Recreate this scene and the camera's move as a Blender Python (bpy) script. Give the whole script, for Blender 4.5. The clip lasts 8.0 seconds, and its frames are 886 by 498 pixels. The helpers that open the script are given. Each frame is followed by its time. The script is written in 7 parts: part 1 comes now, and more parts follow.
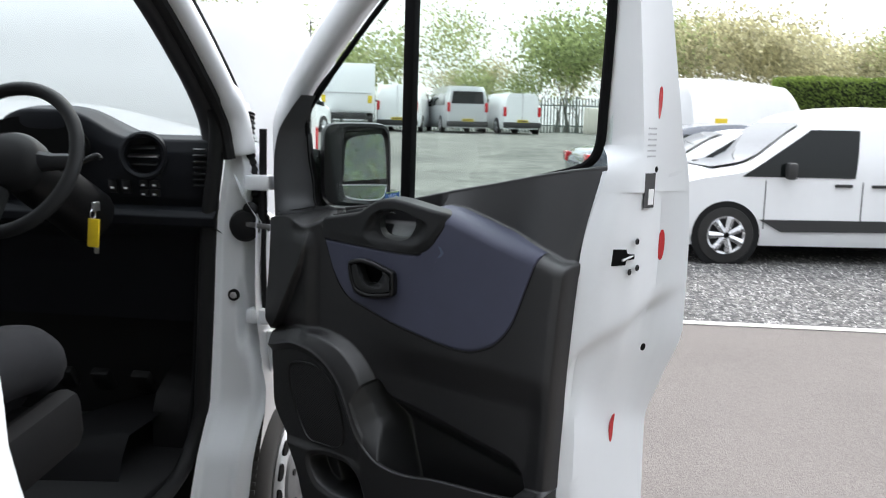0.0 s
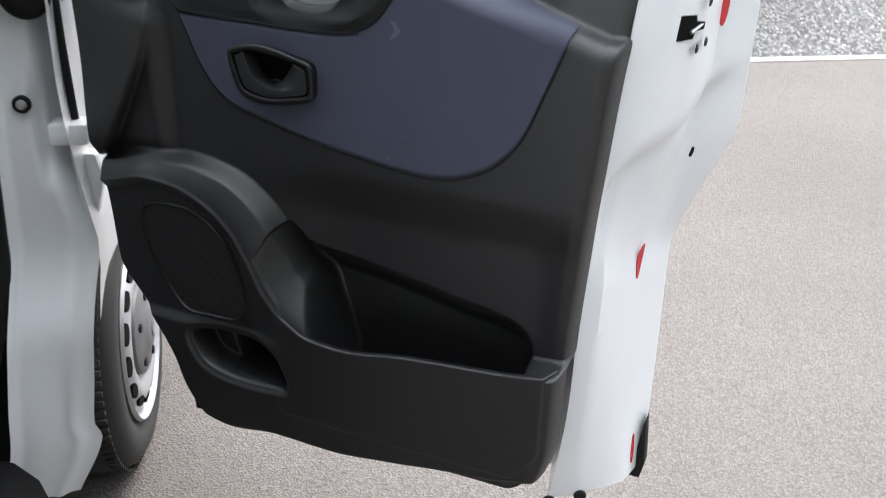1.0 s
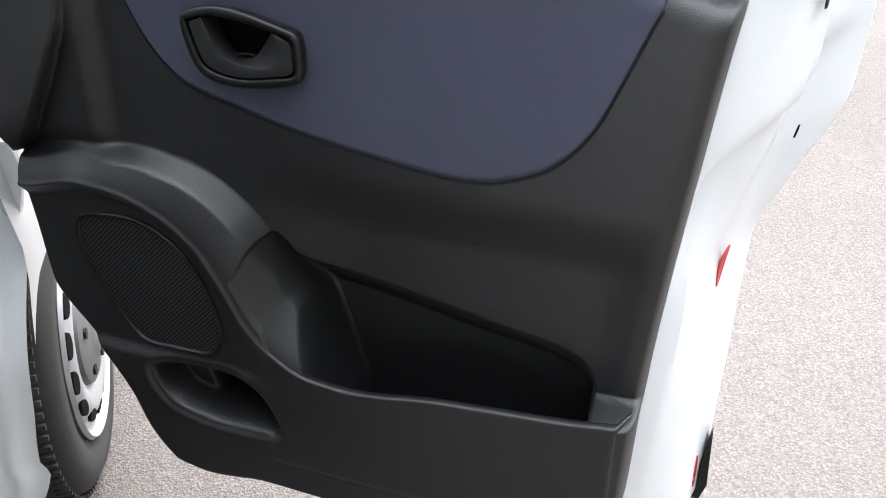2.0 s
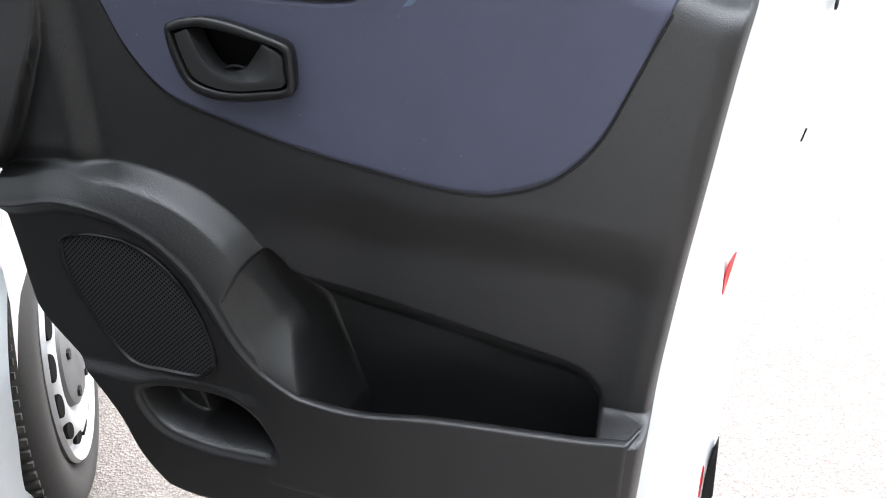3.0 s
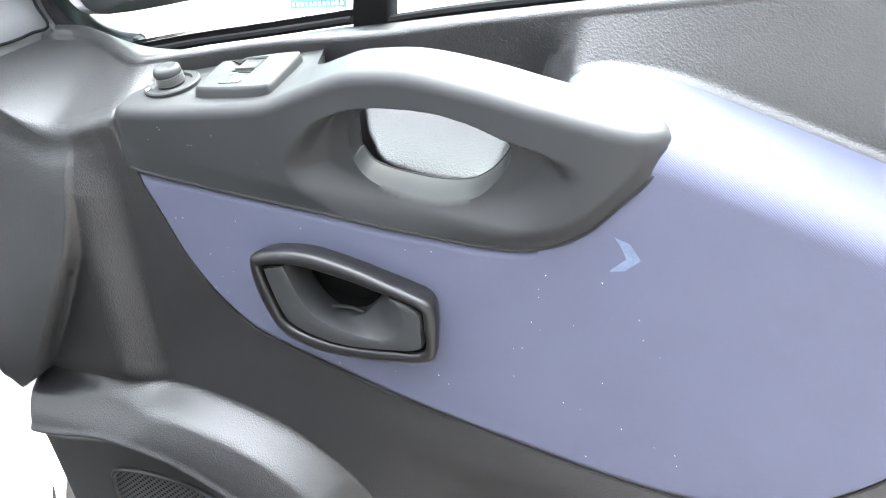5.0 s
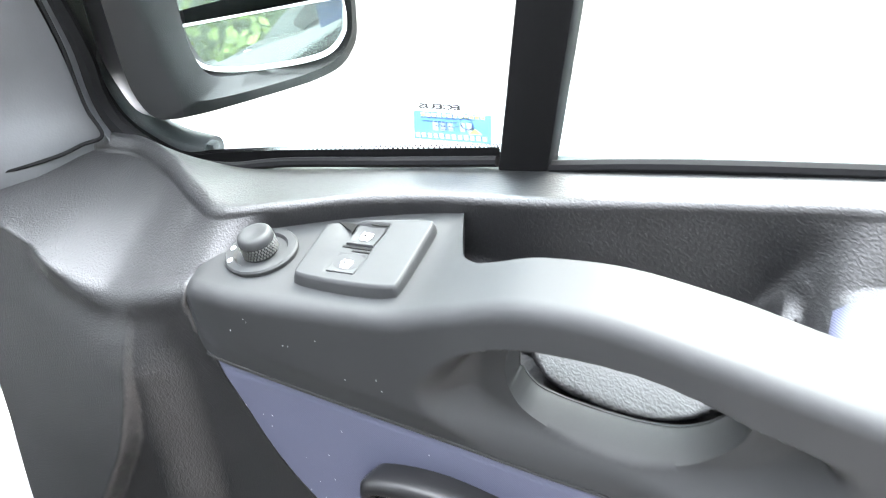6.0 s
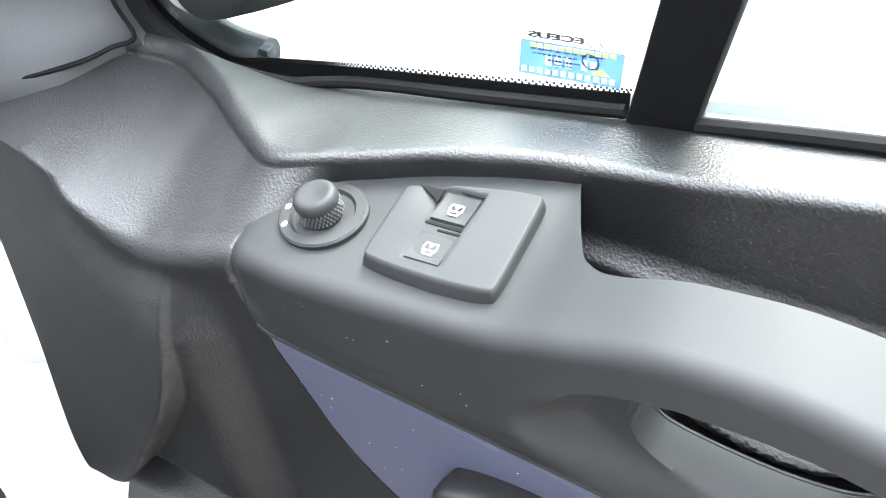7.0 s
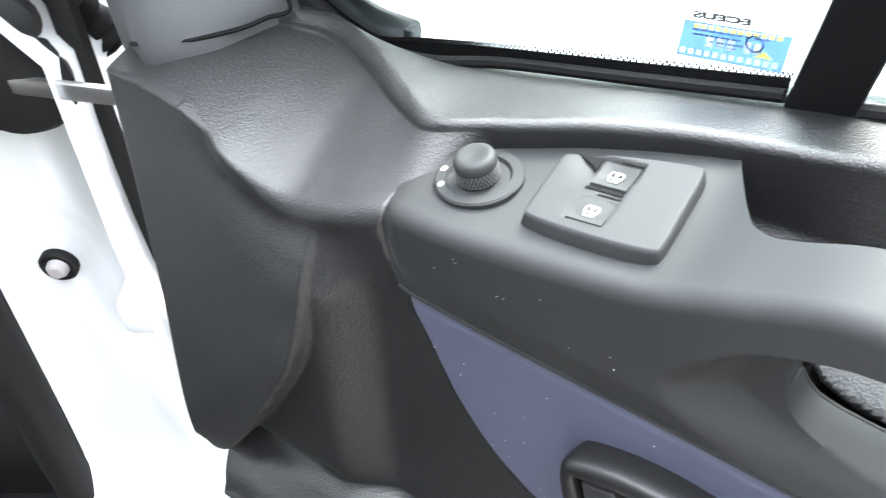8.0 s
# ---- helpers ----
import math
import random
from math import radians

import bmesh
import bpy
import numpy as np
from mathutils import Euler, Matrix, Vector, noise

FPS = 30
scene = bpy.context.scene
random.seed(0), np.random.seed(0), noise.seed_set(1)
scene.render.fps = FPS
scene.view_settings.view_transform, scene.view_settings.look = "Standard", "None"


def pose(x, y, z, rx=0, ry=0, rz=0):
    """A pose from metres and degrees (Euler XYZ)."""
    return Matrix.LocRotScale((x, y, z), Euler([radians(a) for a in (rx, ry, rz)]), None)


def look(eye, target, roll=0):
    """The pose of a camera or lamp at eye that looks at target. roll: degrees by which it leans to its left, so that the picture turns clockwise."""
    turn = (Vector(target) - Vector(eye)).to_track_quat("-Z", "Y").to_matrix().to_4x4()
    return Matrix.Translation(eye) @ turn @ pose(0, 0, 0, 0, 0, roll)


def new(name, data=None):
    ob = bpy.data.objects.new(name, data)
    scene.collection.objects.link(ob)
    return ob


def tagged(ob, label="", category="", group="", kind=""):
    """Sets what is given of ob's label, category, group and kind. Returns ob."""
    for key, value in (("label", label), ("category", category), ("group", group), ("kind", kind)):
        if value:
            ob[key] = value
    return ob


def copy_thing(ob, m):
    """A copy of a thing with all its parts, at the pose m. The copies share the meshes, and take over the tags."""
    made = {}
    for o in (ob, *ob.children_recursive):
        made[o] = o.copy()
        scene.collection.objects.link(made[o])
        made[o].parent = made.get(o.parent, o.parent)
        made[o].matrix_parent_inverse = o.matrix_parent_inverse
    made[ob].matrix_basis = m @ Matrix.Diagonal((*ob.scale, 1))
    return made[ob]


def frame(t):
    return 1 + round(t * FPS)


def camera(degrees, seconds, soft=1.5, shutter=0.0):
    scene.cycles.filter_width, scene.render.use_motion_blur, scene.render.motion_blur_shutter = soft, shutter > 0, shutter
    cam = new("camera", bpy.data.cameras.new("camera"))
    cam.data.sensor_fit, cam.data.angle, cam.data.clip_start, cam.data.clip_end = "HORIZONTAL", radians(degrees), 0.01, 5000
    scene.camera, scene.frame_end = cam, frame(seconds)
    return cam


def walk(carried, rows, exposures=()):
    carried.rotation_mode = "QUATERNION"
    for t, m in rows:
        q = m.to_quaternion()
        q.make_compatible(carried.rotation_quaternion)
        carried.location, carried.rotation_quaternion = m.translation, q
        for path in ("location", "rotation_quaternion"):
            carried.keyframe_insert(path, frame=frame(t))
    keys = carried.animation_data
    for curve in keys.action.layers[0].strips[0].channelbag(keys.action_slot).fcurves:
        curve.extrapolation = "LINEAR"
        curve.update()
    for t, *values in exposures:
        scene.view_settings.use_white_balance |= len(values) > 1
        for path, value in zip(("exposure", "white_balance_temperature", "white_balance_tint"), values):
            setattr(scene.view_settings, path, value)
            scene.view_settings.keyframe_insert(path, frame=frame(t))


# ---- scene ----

cam = camera(53.3, 8.0, 1.0, 0.2)
PATH = [
    (0, (-0.012, -0.03, 1.461), (0.005, 1.95, 1.175), 1.3),
    (0.5, (-0.219, 0.336, 1.446), (0.108, 2.245, 0.946), 1.4),
    (1, (-0.307, 0.67, 1.416), (0.242, 2.402, 0.581), 1.3),
    (1.5, (-0.306, 0.976, 1.409), (0.3, 2.586, 0.389), 1.4),
    (3, (-0.316, 1.076, 1.402), (0.368, 2.654, 0.381), 0.2),
    (3.5, (-0.293, 1.174, 1.427), (0.324, 2.775, 0.399), -0.3),
    (4, (-0.29, 1.296, 1.448), (0.325, 2.907, 0.435), -0.4),
    (5.5, (-0.255, 1.601, 1.532), (0.246, 3.115, 0.326), -2.5),
    (6, (-0.251, 1.733, 1.543), (0.163, 3.245, 0.301), -2.6),
    (6.5, (-0.235, 1.814, 1.526), (0.072, 3.228, 0.146), -3.4),
    (7, (-0.24, 1.856, 1.524), (-0.019, 3.161, 0.024), -3.6),
    (7.5, (-0.238, 1.868, 1.519), (-0.059, 3.175, 0.016), -3.7),
    (8, (-0.294, 1.834, 1.510), (-0.164, 3.215, 0.069), -2.6),
]
EXPOSURES = [(0.0, 0.35), (0.8, 0.6), (1.5, 0.95), (3.0, 1.7), (3.5, 2.15), (4.0, 2.8), (5.5, 3.5), (6.0, 3.35), (6.5, 3.1), (7.0, 3.0), (8.0, 2.85)]
walk(cam, [(t, look(eye, target, roll)) for t, eye, target, roll in PATH], EXPOSURES)

# ---- daylight: bright overcast ----
world = bpy.data.worlds.new("overcast")
world.use_nodes = True
scene.world = world
wn, wl = world.node_tree.nodes, world.node_tree.links
sky = wn.new("ShaderNodeTexSky")
sky.sky_type = "NISHITA"
sky.sun_disc = False
sky.sun_elevation, sky.sun_rotation = radians(48), radians(42)
sky.dust_density = 3.0
cloud = wn.new("ShaderNodeMix")
cloud.data_type = "RGBA"
cloud.inputs[0].default_value = 0.8
cloud.inputs[7].default_value = (9.0, 9.4, 10.0, 1)
wl.new(sky.outputs[0], cloud.inputs[6])
# a clouded sky is brighter overhead than at the horizon
wc, wsep, wmr, wmul = wn.new("ShaderNodeTexCoord"), wn.new("ShaderNodeSeparateXYZ"), wn.new("ShaderNodeMapRange"), wn.new("ShaderNodeMix")
wl.new(wc.outputs["Generated"], wsep.inputs[0])
wl.new(wsep.outputs[2], wmr.inputs["Value"])
wmr.inputs["From Min"].default_value, wmr.inputs["From Max"].default_value = 0.0, 0.9
wmr.inputs["To Min"].default_value, wmr.inputs["To Max"].default_value = 1.15, 1.6
wmul.data_type, wmul.blend_type = "RGBA", "MULTIPLY"
wmul.inputs[0].default_value = 1.0
wl.new(cloud.outputs[2], wmul.inputs[6])
# and brighter towards the veiled sun than away from it
wdot, wside, wboth = wn.new("ShaderNodeVectorMath"), wn.new("ShaderNodeMapRange"), wn.new("ShaderNodeMath")
wdot.operation, wboth.operation = "DOT_PRODUCT", "MULTIPLY"
wdot.inputs[1].default_value = (0.22, 0.38, 0.9)
wl.new(wc.outputs["Generated"], wdot.inputs[0])
wglow = wn.new("ShaderNodeMath")
wglow.operation, wglow.inputs[1].default_value = "POWER", 3.0
wglow.use_clamp = True
wl.new(wdot.outputs["Value"], wglow.inputs[0])
wl.new(wglow.outputs[0], wside.inputs["Value"])
wside.inputs["From Min"].default_value, wside.inputs["From Max"].default_value = 0.0, 1.0
wside.inputs["To Min"].default_value, wside.inputs["To Max"].default_value = 0.75, 3.6
wl.new(wmr.outputs[0], wboth.inputs[0])
wl.new(wside.outputs[0], wboth.inputs[1])
wl.new(wboth.outputs[0], wmul.inputs[7])
wl.new(wmul.outputs[2], wn["Background"].inputs[0])
wn["Background"].inputs[1].default_value = 0.12
sun = new("sun", bpy.data.lights.new("sun", "SUN"))
sun.data.energy, sun.data.angle, sun.data.color = 1.5, radians(20), (1.0, 0.96, 0.9)
sun.matrix_world = look((11.0, 12.0, 18.0), (0, 0, 0))

# ---- materials ----


def mat(name, color, rough=0.5, metal=0.0, spec=0.5, coat=0.0, var=0.0, var_scale=6.0, dirt=None, bump=()):
    """bump: rows of (kind, scale, strength, distance); kinds noise, grain, weave."""
    m = bpy.data.materials.new(name)
    m.use_nodes = True
    nt = m.node_tree
    n, l = nt.nodes, nt.links
    b = n["Principled BSDF"]
    b.inputs["Base Color"].default_value = (*color, 1)
    b.inputs["Roughness"].default_value = rough
    b.inputs["Metallic"].default_value = metal
    b.inputs["Specular IOR Level"].default_value = spec
    b.inputs["Coat Weight"].default_value = coat
    b.inputs["Coat Roughness"].default_value = 0.06
    tc = n.new("ShaderNodeTexCoord")
    if var or dirt:
        a = n.new("ShaderNodeTexNoise")
        a.inputs["Scale"].default_value, a.inputs["Detail"].default_value, a.inputs["Roughness"].default_value = var_scale, 8, 0.65
        l.new(tc.outputs["Object"], a.inputs["Vector"])
        r = n.new("ShaderNodeValToRGB")
        r.color_ramp.elements[0].position, r.color_ramp.elements[1].position = 0.3, 0.7
        other = dirt or color
        r.color_ramp.elements[0].color = (*[c * (1 - var) for c in other], 1)
        r.color_ramp.elements[1].color = (*[min(1, c * (1 + var * 0.6)) for c in color], 1)
        l.new(a.outputs[0], r.inputs[0])
        l.new(r.outputs[0], b.inputs["Base Color"])
        rr = n.new("ShaderNodeMapRange")
        rr.inputs["To Min"].default_value, rr.inputs["To Max"].default_value = max(0.02, rough - 0.06), min(1, rough + 0.08)
        l.new(a.outputs[0], rr.inputs["Value"])
        l.new(rr.outputs[0], b.inputs["Roughness"])
    last = None
    for kind, scale, strength, dist in bump:
        if kind == "grain":
            t = n.new("ShaderNodeTexVoronoi")
            t.feature = "SMOOTH_F1"
            t.inputs["Smoothness"].default_value = 0.35
            out = t.outputs["Distance"]
            warp = n.new("ShaderNodeTexNoise")
            warp.inputs["Scale"].default_value = scale * 0.45
            l.new(tc.outputs["Object"], warp.inputs["Vector"])
            mixer = n.new("ShaderNodeMix")
            mixer.data_type = "VECTOR"
            mixer.inputs[0].default_value = 0.0035
            l.new(tc.outputs["Object"], mixer.inputs[4])
            l.new(warp.outputs["Color"], mixer.inputs[5])
            l.new(mixer.outputs[1], t.inputs["Vector"])
            t.inputs["Scale"].default_value = scale
        elif kind == "weave":
            t = n.new("ShaderNodeTexWave")
            t.wave_type, t.bands_direction = "BANDS", "DIAGONAL"
            t.inputs["Scale"].default_value, t.inputs["Distortion"].default_value = scale, 0.4
            t.inputs["Detail"].default_value, t.inputs["Detail Scale"].default_value = 1, 3.0
            l.new(tc.outputs["Object"], t.inputs["Vector"])
            out = t.outputs["Fac"]
        else:
            t = n.new("ShaderNodeTexNoise")
            t.inputs["Scale"].default_value, t.inputs["Detail"].default_value = scale, 5
            l.new(tc.outputs["Object"], t.inputs["Vector"])
            out = t.outputs[0]
        bp = n.new("ShaderNodeBump")
        bp.inputs["Strength"].default_value, bp.inputs["Distance"].default_value = strength, dist
        l.new(out, bp.inputs["Height"])
        if last:
            l.new(last, bp.inputs["Normal"])
        last = bp.outputs[0]
    if last:
        l.new(last, b.inputs["Normal"])
    return m


def glass(name, tint=(0.9, 0.95, 0.93), gloss=0.9):
    m = bpy.data.materials.new(name)
    m.use_nodes = True
    n, l = m.node_tree.nodes, m.node_tree.links
    n.remove(n["Principled BSDF"])
    tr, gl, mx, fr, pw = n.new("ShaderNodeBsdfTransparent"), n.new("ShaderNodeBsdfGlossy"), n.new("ShaderNodeMixShader"), n.new("ShaderNodeLayerWeight"), n.new("ShaderNodeMath")
    tr.inputs[0].default_value = (*tint, 1)
    gl.inputs[0].default_value = (gloss, gloss, gloss, 1)
    gl.inputs["Roughness"].default_value = 0.01
    fr.inputs[0].default_value = 0.5
    pw.operation, pw.inputs[1].default_value = "POWER", 4.0
    l.new(fr.outputs["Facing"], pw.inputs[0])
    sc = n.new("ShaderNodeMapRange")
    sc.inputs["To Min"].default_value, sc.inputs["To Max"].default_value = 0.02, 0.6
    l.new(pw.outputs[0], sc.inputs["Value"])
    l.new(sc.outputs[0], mx.inputs[0])
    l.new(tr.outputs[0], mx.inputs[1])
    l.new(gl.outputs[0], mx.inputs[2])
    l.new(mx.outputs[0], n["Material Output"].inputs[0])
    return m


WHITE = mat("white_paint", (0.78, 0.8, 0.82), 0.3, coat=0.6, var=0.04, var_scale=2.5)
WHITE_FAR = mat("white_paint_far", (0.85, 0.86, 0.87), 0.3, coat=0.5, var=0.05, var_scale=0.8)
TRIM = mat("black_moulded_trim", (0.0036, 0.0036, 0.004), 0.36, spec=0.3, var=0.12, var_scale=9, bump=(("grain", 700, 0.14, 0.0004), ("noise", 2200, 0.08, 0.0002)))
PAD = mat("grained_upper_trim", (0.0044, 0.0045, 0.0052), 0.46, spec=0.68, var=0.1, var_scale=9, bump=(("grain", 690, 0.42, 0.0006), ("noise", 2200, 0.08, 0.0002)))
SATIN = mat("satin_armrest_plastic", (0.016, 0.0167, 0.0176), 0.6, spec=0.27, var=0.15, var_scale=14, bump=(("noise", 900, 0.06, 0.0003), ("noise", 60, 0.05, 0.001)))
FABRIC = mat("blue_trim_cloth", (0.047, 0.0505, 0.08), 0.66, spec=0.4, var=0.14, var_scale=5, bump=(("weave", 330, 0.14, 0.0005), ("noise", 900, 0.2, 0.0004)))
RUBBER = mat("black_rubber", (0.008, 0.008, 0.0085), 0.65, spec=0.25, var=0.2, var_scale=20, bump=(("noise", 300, 0.15, 0.001),))
GLOSSY = mat("black_gloss_plastic", (0.007, 0.007, 0.0075), 0.38, spec=0.32, var=0.1, var_scale=15)
DARKGREY = mat("dark_grey_plastic", (0.03, 0.031, 0.034), 0.45, var=0.15, var_scale=10, bump=(("grain", 500, 0.1, 0.0006),))
# dark grey plastic, lightened for the sky that the corner trim reflects
CORNER = mat("grey_skylit_corner_trim", (0.05, 0.052, 0.056), 0.55, var=0.12, var_scale=10, bump=(("grain", 600, 0.12, 0.0005),))
# cab plastics darker than real: shade inside the cab is put into their colour
CABDARK = mat("black_shaded_cab_trim", (0.005, 0.005, 0.0055), 0.7, spec=0.1, var=0.2, var_scale=8, bump=(("grain", 450, 0.12, 0.0008),))
DASH = mat("shaded_dashboard_plastic", (0.008, 0.009, 0.012), 0.6, spec=0.2, var=0.12, var_scale=8, bump=(("grain", 450, 0.15, 0.0008),))
SEATCLOTH = mat("grey_seat_cloth", (0.012, 0.0125, 0.0145), 0.9, spec=0.15, var=0.2, var_scale=10, bump=(("weave", 260, 0.4, 0.001),))
METAL = mat("bare_steel", (0.5, 0.5, 0.5), 0.35, metal=1.0, var=0.15, var_scale=30)
SILVER = mat("silver_wheel_paint", (0.36, 0.365, 0.37), 0.4, metal=0.3, var=0.12, var_scale=25)
TYRE = mat("tyre_rubber", (0.022, 0.021, 0.02), 0.75, var=0.3, var_scale=14, bump=(("noise", 120, 0.2, 0.002),))
RED = mat("red_reflector", (0.55, 0.03, 0.035), 0.25, coat=0.5, var=0.1, var_scale=60)
YELLOW = mat("yellow_plastic", (0.75, 0.55, 0.02), 0.4, var=0.1, var_scale=50)
ICON = mat("white_print", (0.8, 0.8, 0.8), 0.5)
BLUESTICK = mat("blue_sticker_print", (0.09, 0.32, 0.72), 0.4, var=0.1, var_scale=60)
LIMEPRINT = mat("lime_print", (0.62, 0.72, 0.15), 0.4)
LABELGREY = mat("grey_label", (0.035, 0.035, 0.037), 0.5, var=0.1, var_scale=40)
SCUFF = mat("pale_scuff", (0.075, 0.1, 0.15), 0.7, var=0.3, var_scale=120)
GLASS = glass("clear_door_glass")
TINT = mat("dark_vehicle_glass", (0.006, 0.008, 0.008), 0.05, spec=0.4)
MIRROR = mat("mirror_silver", (0.75, 0.78, 0.77), 0.015, metal=1.0)
GRILLE = mat("speaker_mesh", (0.02, 0.02, 0.021), 0.5, bump=(("noise", 900, 0.1, 0.0003),))
# near-black that stands for the shade inside holes and recesses
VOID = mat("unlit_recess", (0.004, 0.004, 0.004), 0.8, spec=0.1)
SEAL = mat("soft_window_seal", (0.005, 0.005, 0.0055), 0.8, spec=0.12, var=0.2, var_scale=20)

# ---- building helpers ----


def link(name, bm, material, parent=None, m=None, smooth=True):
    me = bpy.data.meshes.new(name)
    bm.to_mesh(me)
    bm.free()
    me.materials.append(material)
    if smooth:
        for p in me.polygons:
            p.use_smooth = True
    ob = new(name, me)
    if parent:
        ob.parent = parent
    if m is not None:
        ob.matrix_basis = m
    return ob


def part(name, bm, material, parent, label="", m=None, smooth=True, sharp=True):
    ob = link(name, bm, material, parent, m, smooth)
    if sharp and smooth:
        ob.data.set_sharp_from_angle(angle=radians(38))
    if label:
        ob["label"] = label
    return ob


def thing(name, label, category, m=None, group="", kind=""):
    ob = new(name)
    ob.empty_display_size = 0.1
    if m is not None:
        ob.matrix_basis = m
    return tagged(ob, label, category, group, kind)


def curve(*pts):
    """A smooth monotone-friendly curve through (x, y) points."""
    xs, ys = np.array([p[0] for p in pts], float), np.array([p[1] for p in pts], float)
    d = np.diff(ys) / np.diff(xs)
    s = np.zeros(len(xs))
    s[0], s[-1] = d[0], d[-1]
    for i in range(1, len(xs) - 1):
        s[i] = 0 if d[i - 1] * d[i] <= 0 else 2 * d[i - 1] * d[i] / (d[i - 1] + d[i])

    def f(x):
        x = np.clip(np.asarray(x, float), xs[0], xs[-1])
        i = np.clip(np.searchsorted(xs, x) - 1, 0, len(xs) - 2)
        h = xs[i + 1] - xs[i]
        t = (x - xs[i]) / h
        return (2 * t**3 - 3 * t**2 + 1) * ys[i] + (t**3 - 2 * t**2 + t) * h * s[i] + (3 * t**2 - 2 * t**3) * ys[i + 1] + (t**3 - t**2) * h * s[i + 1]

    return f


def ss(a, b, x):
    t = np.clip((np.asarray(x, float) - a) / (b - a), 0, 1)
    return t * t * (3 - 2 * t)


def sheet(U, N, Z):
    """A quad sheet from arrays of door coordinates: along, inward, up."""
    bm = bmesh.new()
    r, c = U.shape
    vs = [[bm.verts.new((float(U[i, j]), float(-N[i, j]), float(Z[i, j]))) for j in range(c)] for i in range(r)]
    for i in range(r - 1):
        for j in range(c - 1):
            bm.faces.new((vs[i][j], vs[i][j + 1], vs[i + 1][j + 1], vs[i + 1][j]))
    return bm


def fine(pts, k=6, closed=False):
    """A Catmull-Rom line through the points, k steps a span."""
    p = [Vector(q) for q in pts]
    n = len(p)
    out = []
    for i in range(n if closed else n - 1):
        a, b, c, d = (p[(i - 1) % n], p[i], p[(i + 1) % n], p[(i + 2) % n]) if closed else (p[max(i - 1, 0)], p[i], p[i + 1], p[min(i + 2, n - 1)])
        for j in range(k):
            t = j / k
            out.append(0.5 * (2 * b + (c - a) * t + (2 * a - 5 * b + 4 * c - d) * t * t + (3 * b - a - 3 * c + d) * t**3))
    if not closed:
        out.append(p[-1])
    return out


def tube(pts, radius, sides=8, closed=False, flat=1.0, bm=None):
    """A round or flattened bar along a line of points; radius may be a list."""
    bm = bm or bmesh.new()
    pts = [Vector(p) for p in pts]
    n = len(pts)
    rings, ref = [], None
    for i, p in enumerate(pts):
        a = pts[(i - 1) % n] if closed or i else p
        b = pts[(i + 1) % n] if closed or i < n - 1 else p
        d = (b - a).normalized()
        if ref is None:
            ref = Vector((0, 0, 1)) if abs(d.z) < 0.9 else Vector((1, 0, 0))
        x = d.cross(ref).normalized()
        y = x.cross(d)
        ref = y
        r = radius[i] if isinstance(radius, (list, tuple)) else radius
        rings.append([bm.verts.new(p + x * (r * flat * math.cos(6.28318 * k / sides)) + y * (r * math.sin(6.28318 * k / sides))) for k in range(sides)])
    for i in range(n if closed else n - 1):
        A, B = rings[i], rings[(i + 1) % n]
        for k in range(sides):
            bm.faces.new((A[k], A[(k + 1) % sides], B[(k + 1) % sides], B[k]))
    if not closed:
        bm.faces.new(rings[0])
        bm.faces.new(rings[-1])
    bmesh.ops.recalc_face_normals(bm, faces=bm.faces)
    return bm


def prism(outline, lift, bevel=0.0, segs=2, bm=None):
    """A plate: outline is a list of 3D points, lift the vector of its thickness."""
    own = bm is None
    bm = bm or bmesh.new()
    lift = Vector(lift)
    a = [bm.verts.new(Vector(p)) for p in outline]
    b = [bm.verts.new(Vector(p) + lift) for p in outline]
    n = len(a)
    fs = [bm.faces.new(a), bm.faces.new(b[::-1])]
    for i in range(n):
        fs.append(bm.faces.new((a[i], b[i], b[(i + 1) % n], a[(i + 1) % n])))
    bmesh.ops.recalc_face_normals(bm, faces=fs)
    if bevel and own:
        bmesh.ops.bevel(bm, geom=[e for e in bm.edges if e.is_manifold and e.calc_face_angle(0) > 0.9], offset=bevel, segments=segs, affect="EDGES", profile=0.5, clamp_overlap=True)
    return bm


def box(center, size, bevel=0.0, m=None, bm=None):
    own = bmesh.new()
    bmesh.ops.create_cube(own, size=1.0)
    for v in own.verts:
        v.co = Vector((v.co.x * size[0], v.co.y * size[1], v.co.z * size[2]))
    if bevel:
        bmesh.ops.bevel(own, geom=list(own.edges), offset=bevel, segments=2, affect="EDGES", profile=0.5, clamp_overlap=True)
    for v in own.verts:
        v.co = (m @ v.co if m is not None else v.co) + Vector(center)
    if bm is None:
        return own
    tmp = bpy.data.meshes.new("tmp")
    own.to_mesh(tmp)
    own.free()
    bm.from_mesh(tmp)
    bpy.data.meshes.remove(tmp)
    return bm


def lathe(profile, m, steps=40, bm=None):
    """Turns (radius, height) points round the z axis of m."""
    bm = bm or bmesh.new()
    rings = []
    for r, h in profile:
        rings.append([bm.verts.new(m @ Vector((r * math.cos(6.28318 * k / steps), r * math.sin(6.28318 * k / steps), h))) for k in range(steps)] if r > 1e-6 else [bm.verts.new(m @ Vector((0, 0, h)))])
    for A, B in zip(rings, rings[1:]):
        for k in range(steps):
            k2 = (k + 1) % steps
            if len(A) == 1:
                bm.faces.new((A[0], B[k], B[k2]))
            elif len(B) == 1:
                bm.faces.new((A[k], B[0], A[k2]))
            else:
                bm.faces.new((A[k], B[k], B[k2], A[k2]))
    bmesh.ops.recalc_face_normals(bm, faces=bm.faces)
    return bm


def D(u, n, z):
    return Vector((u, -n, z))

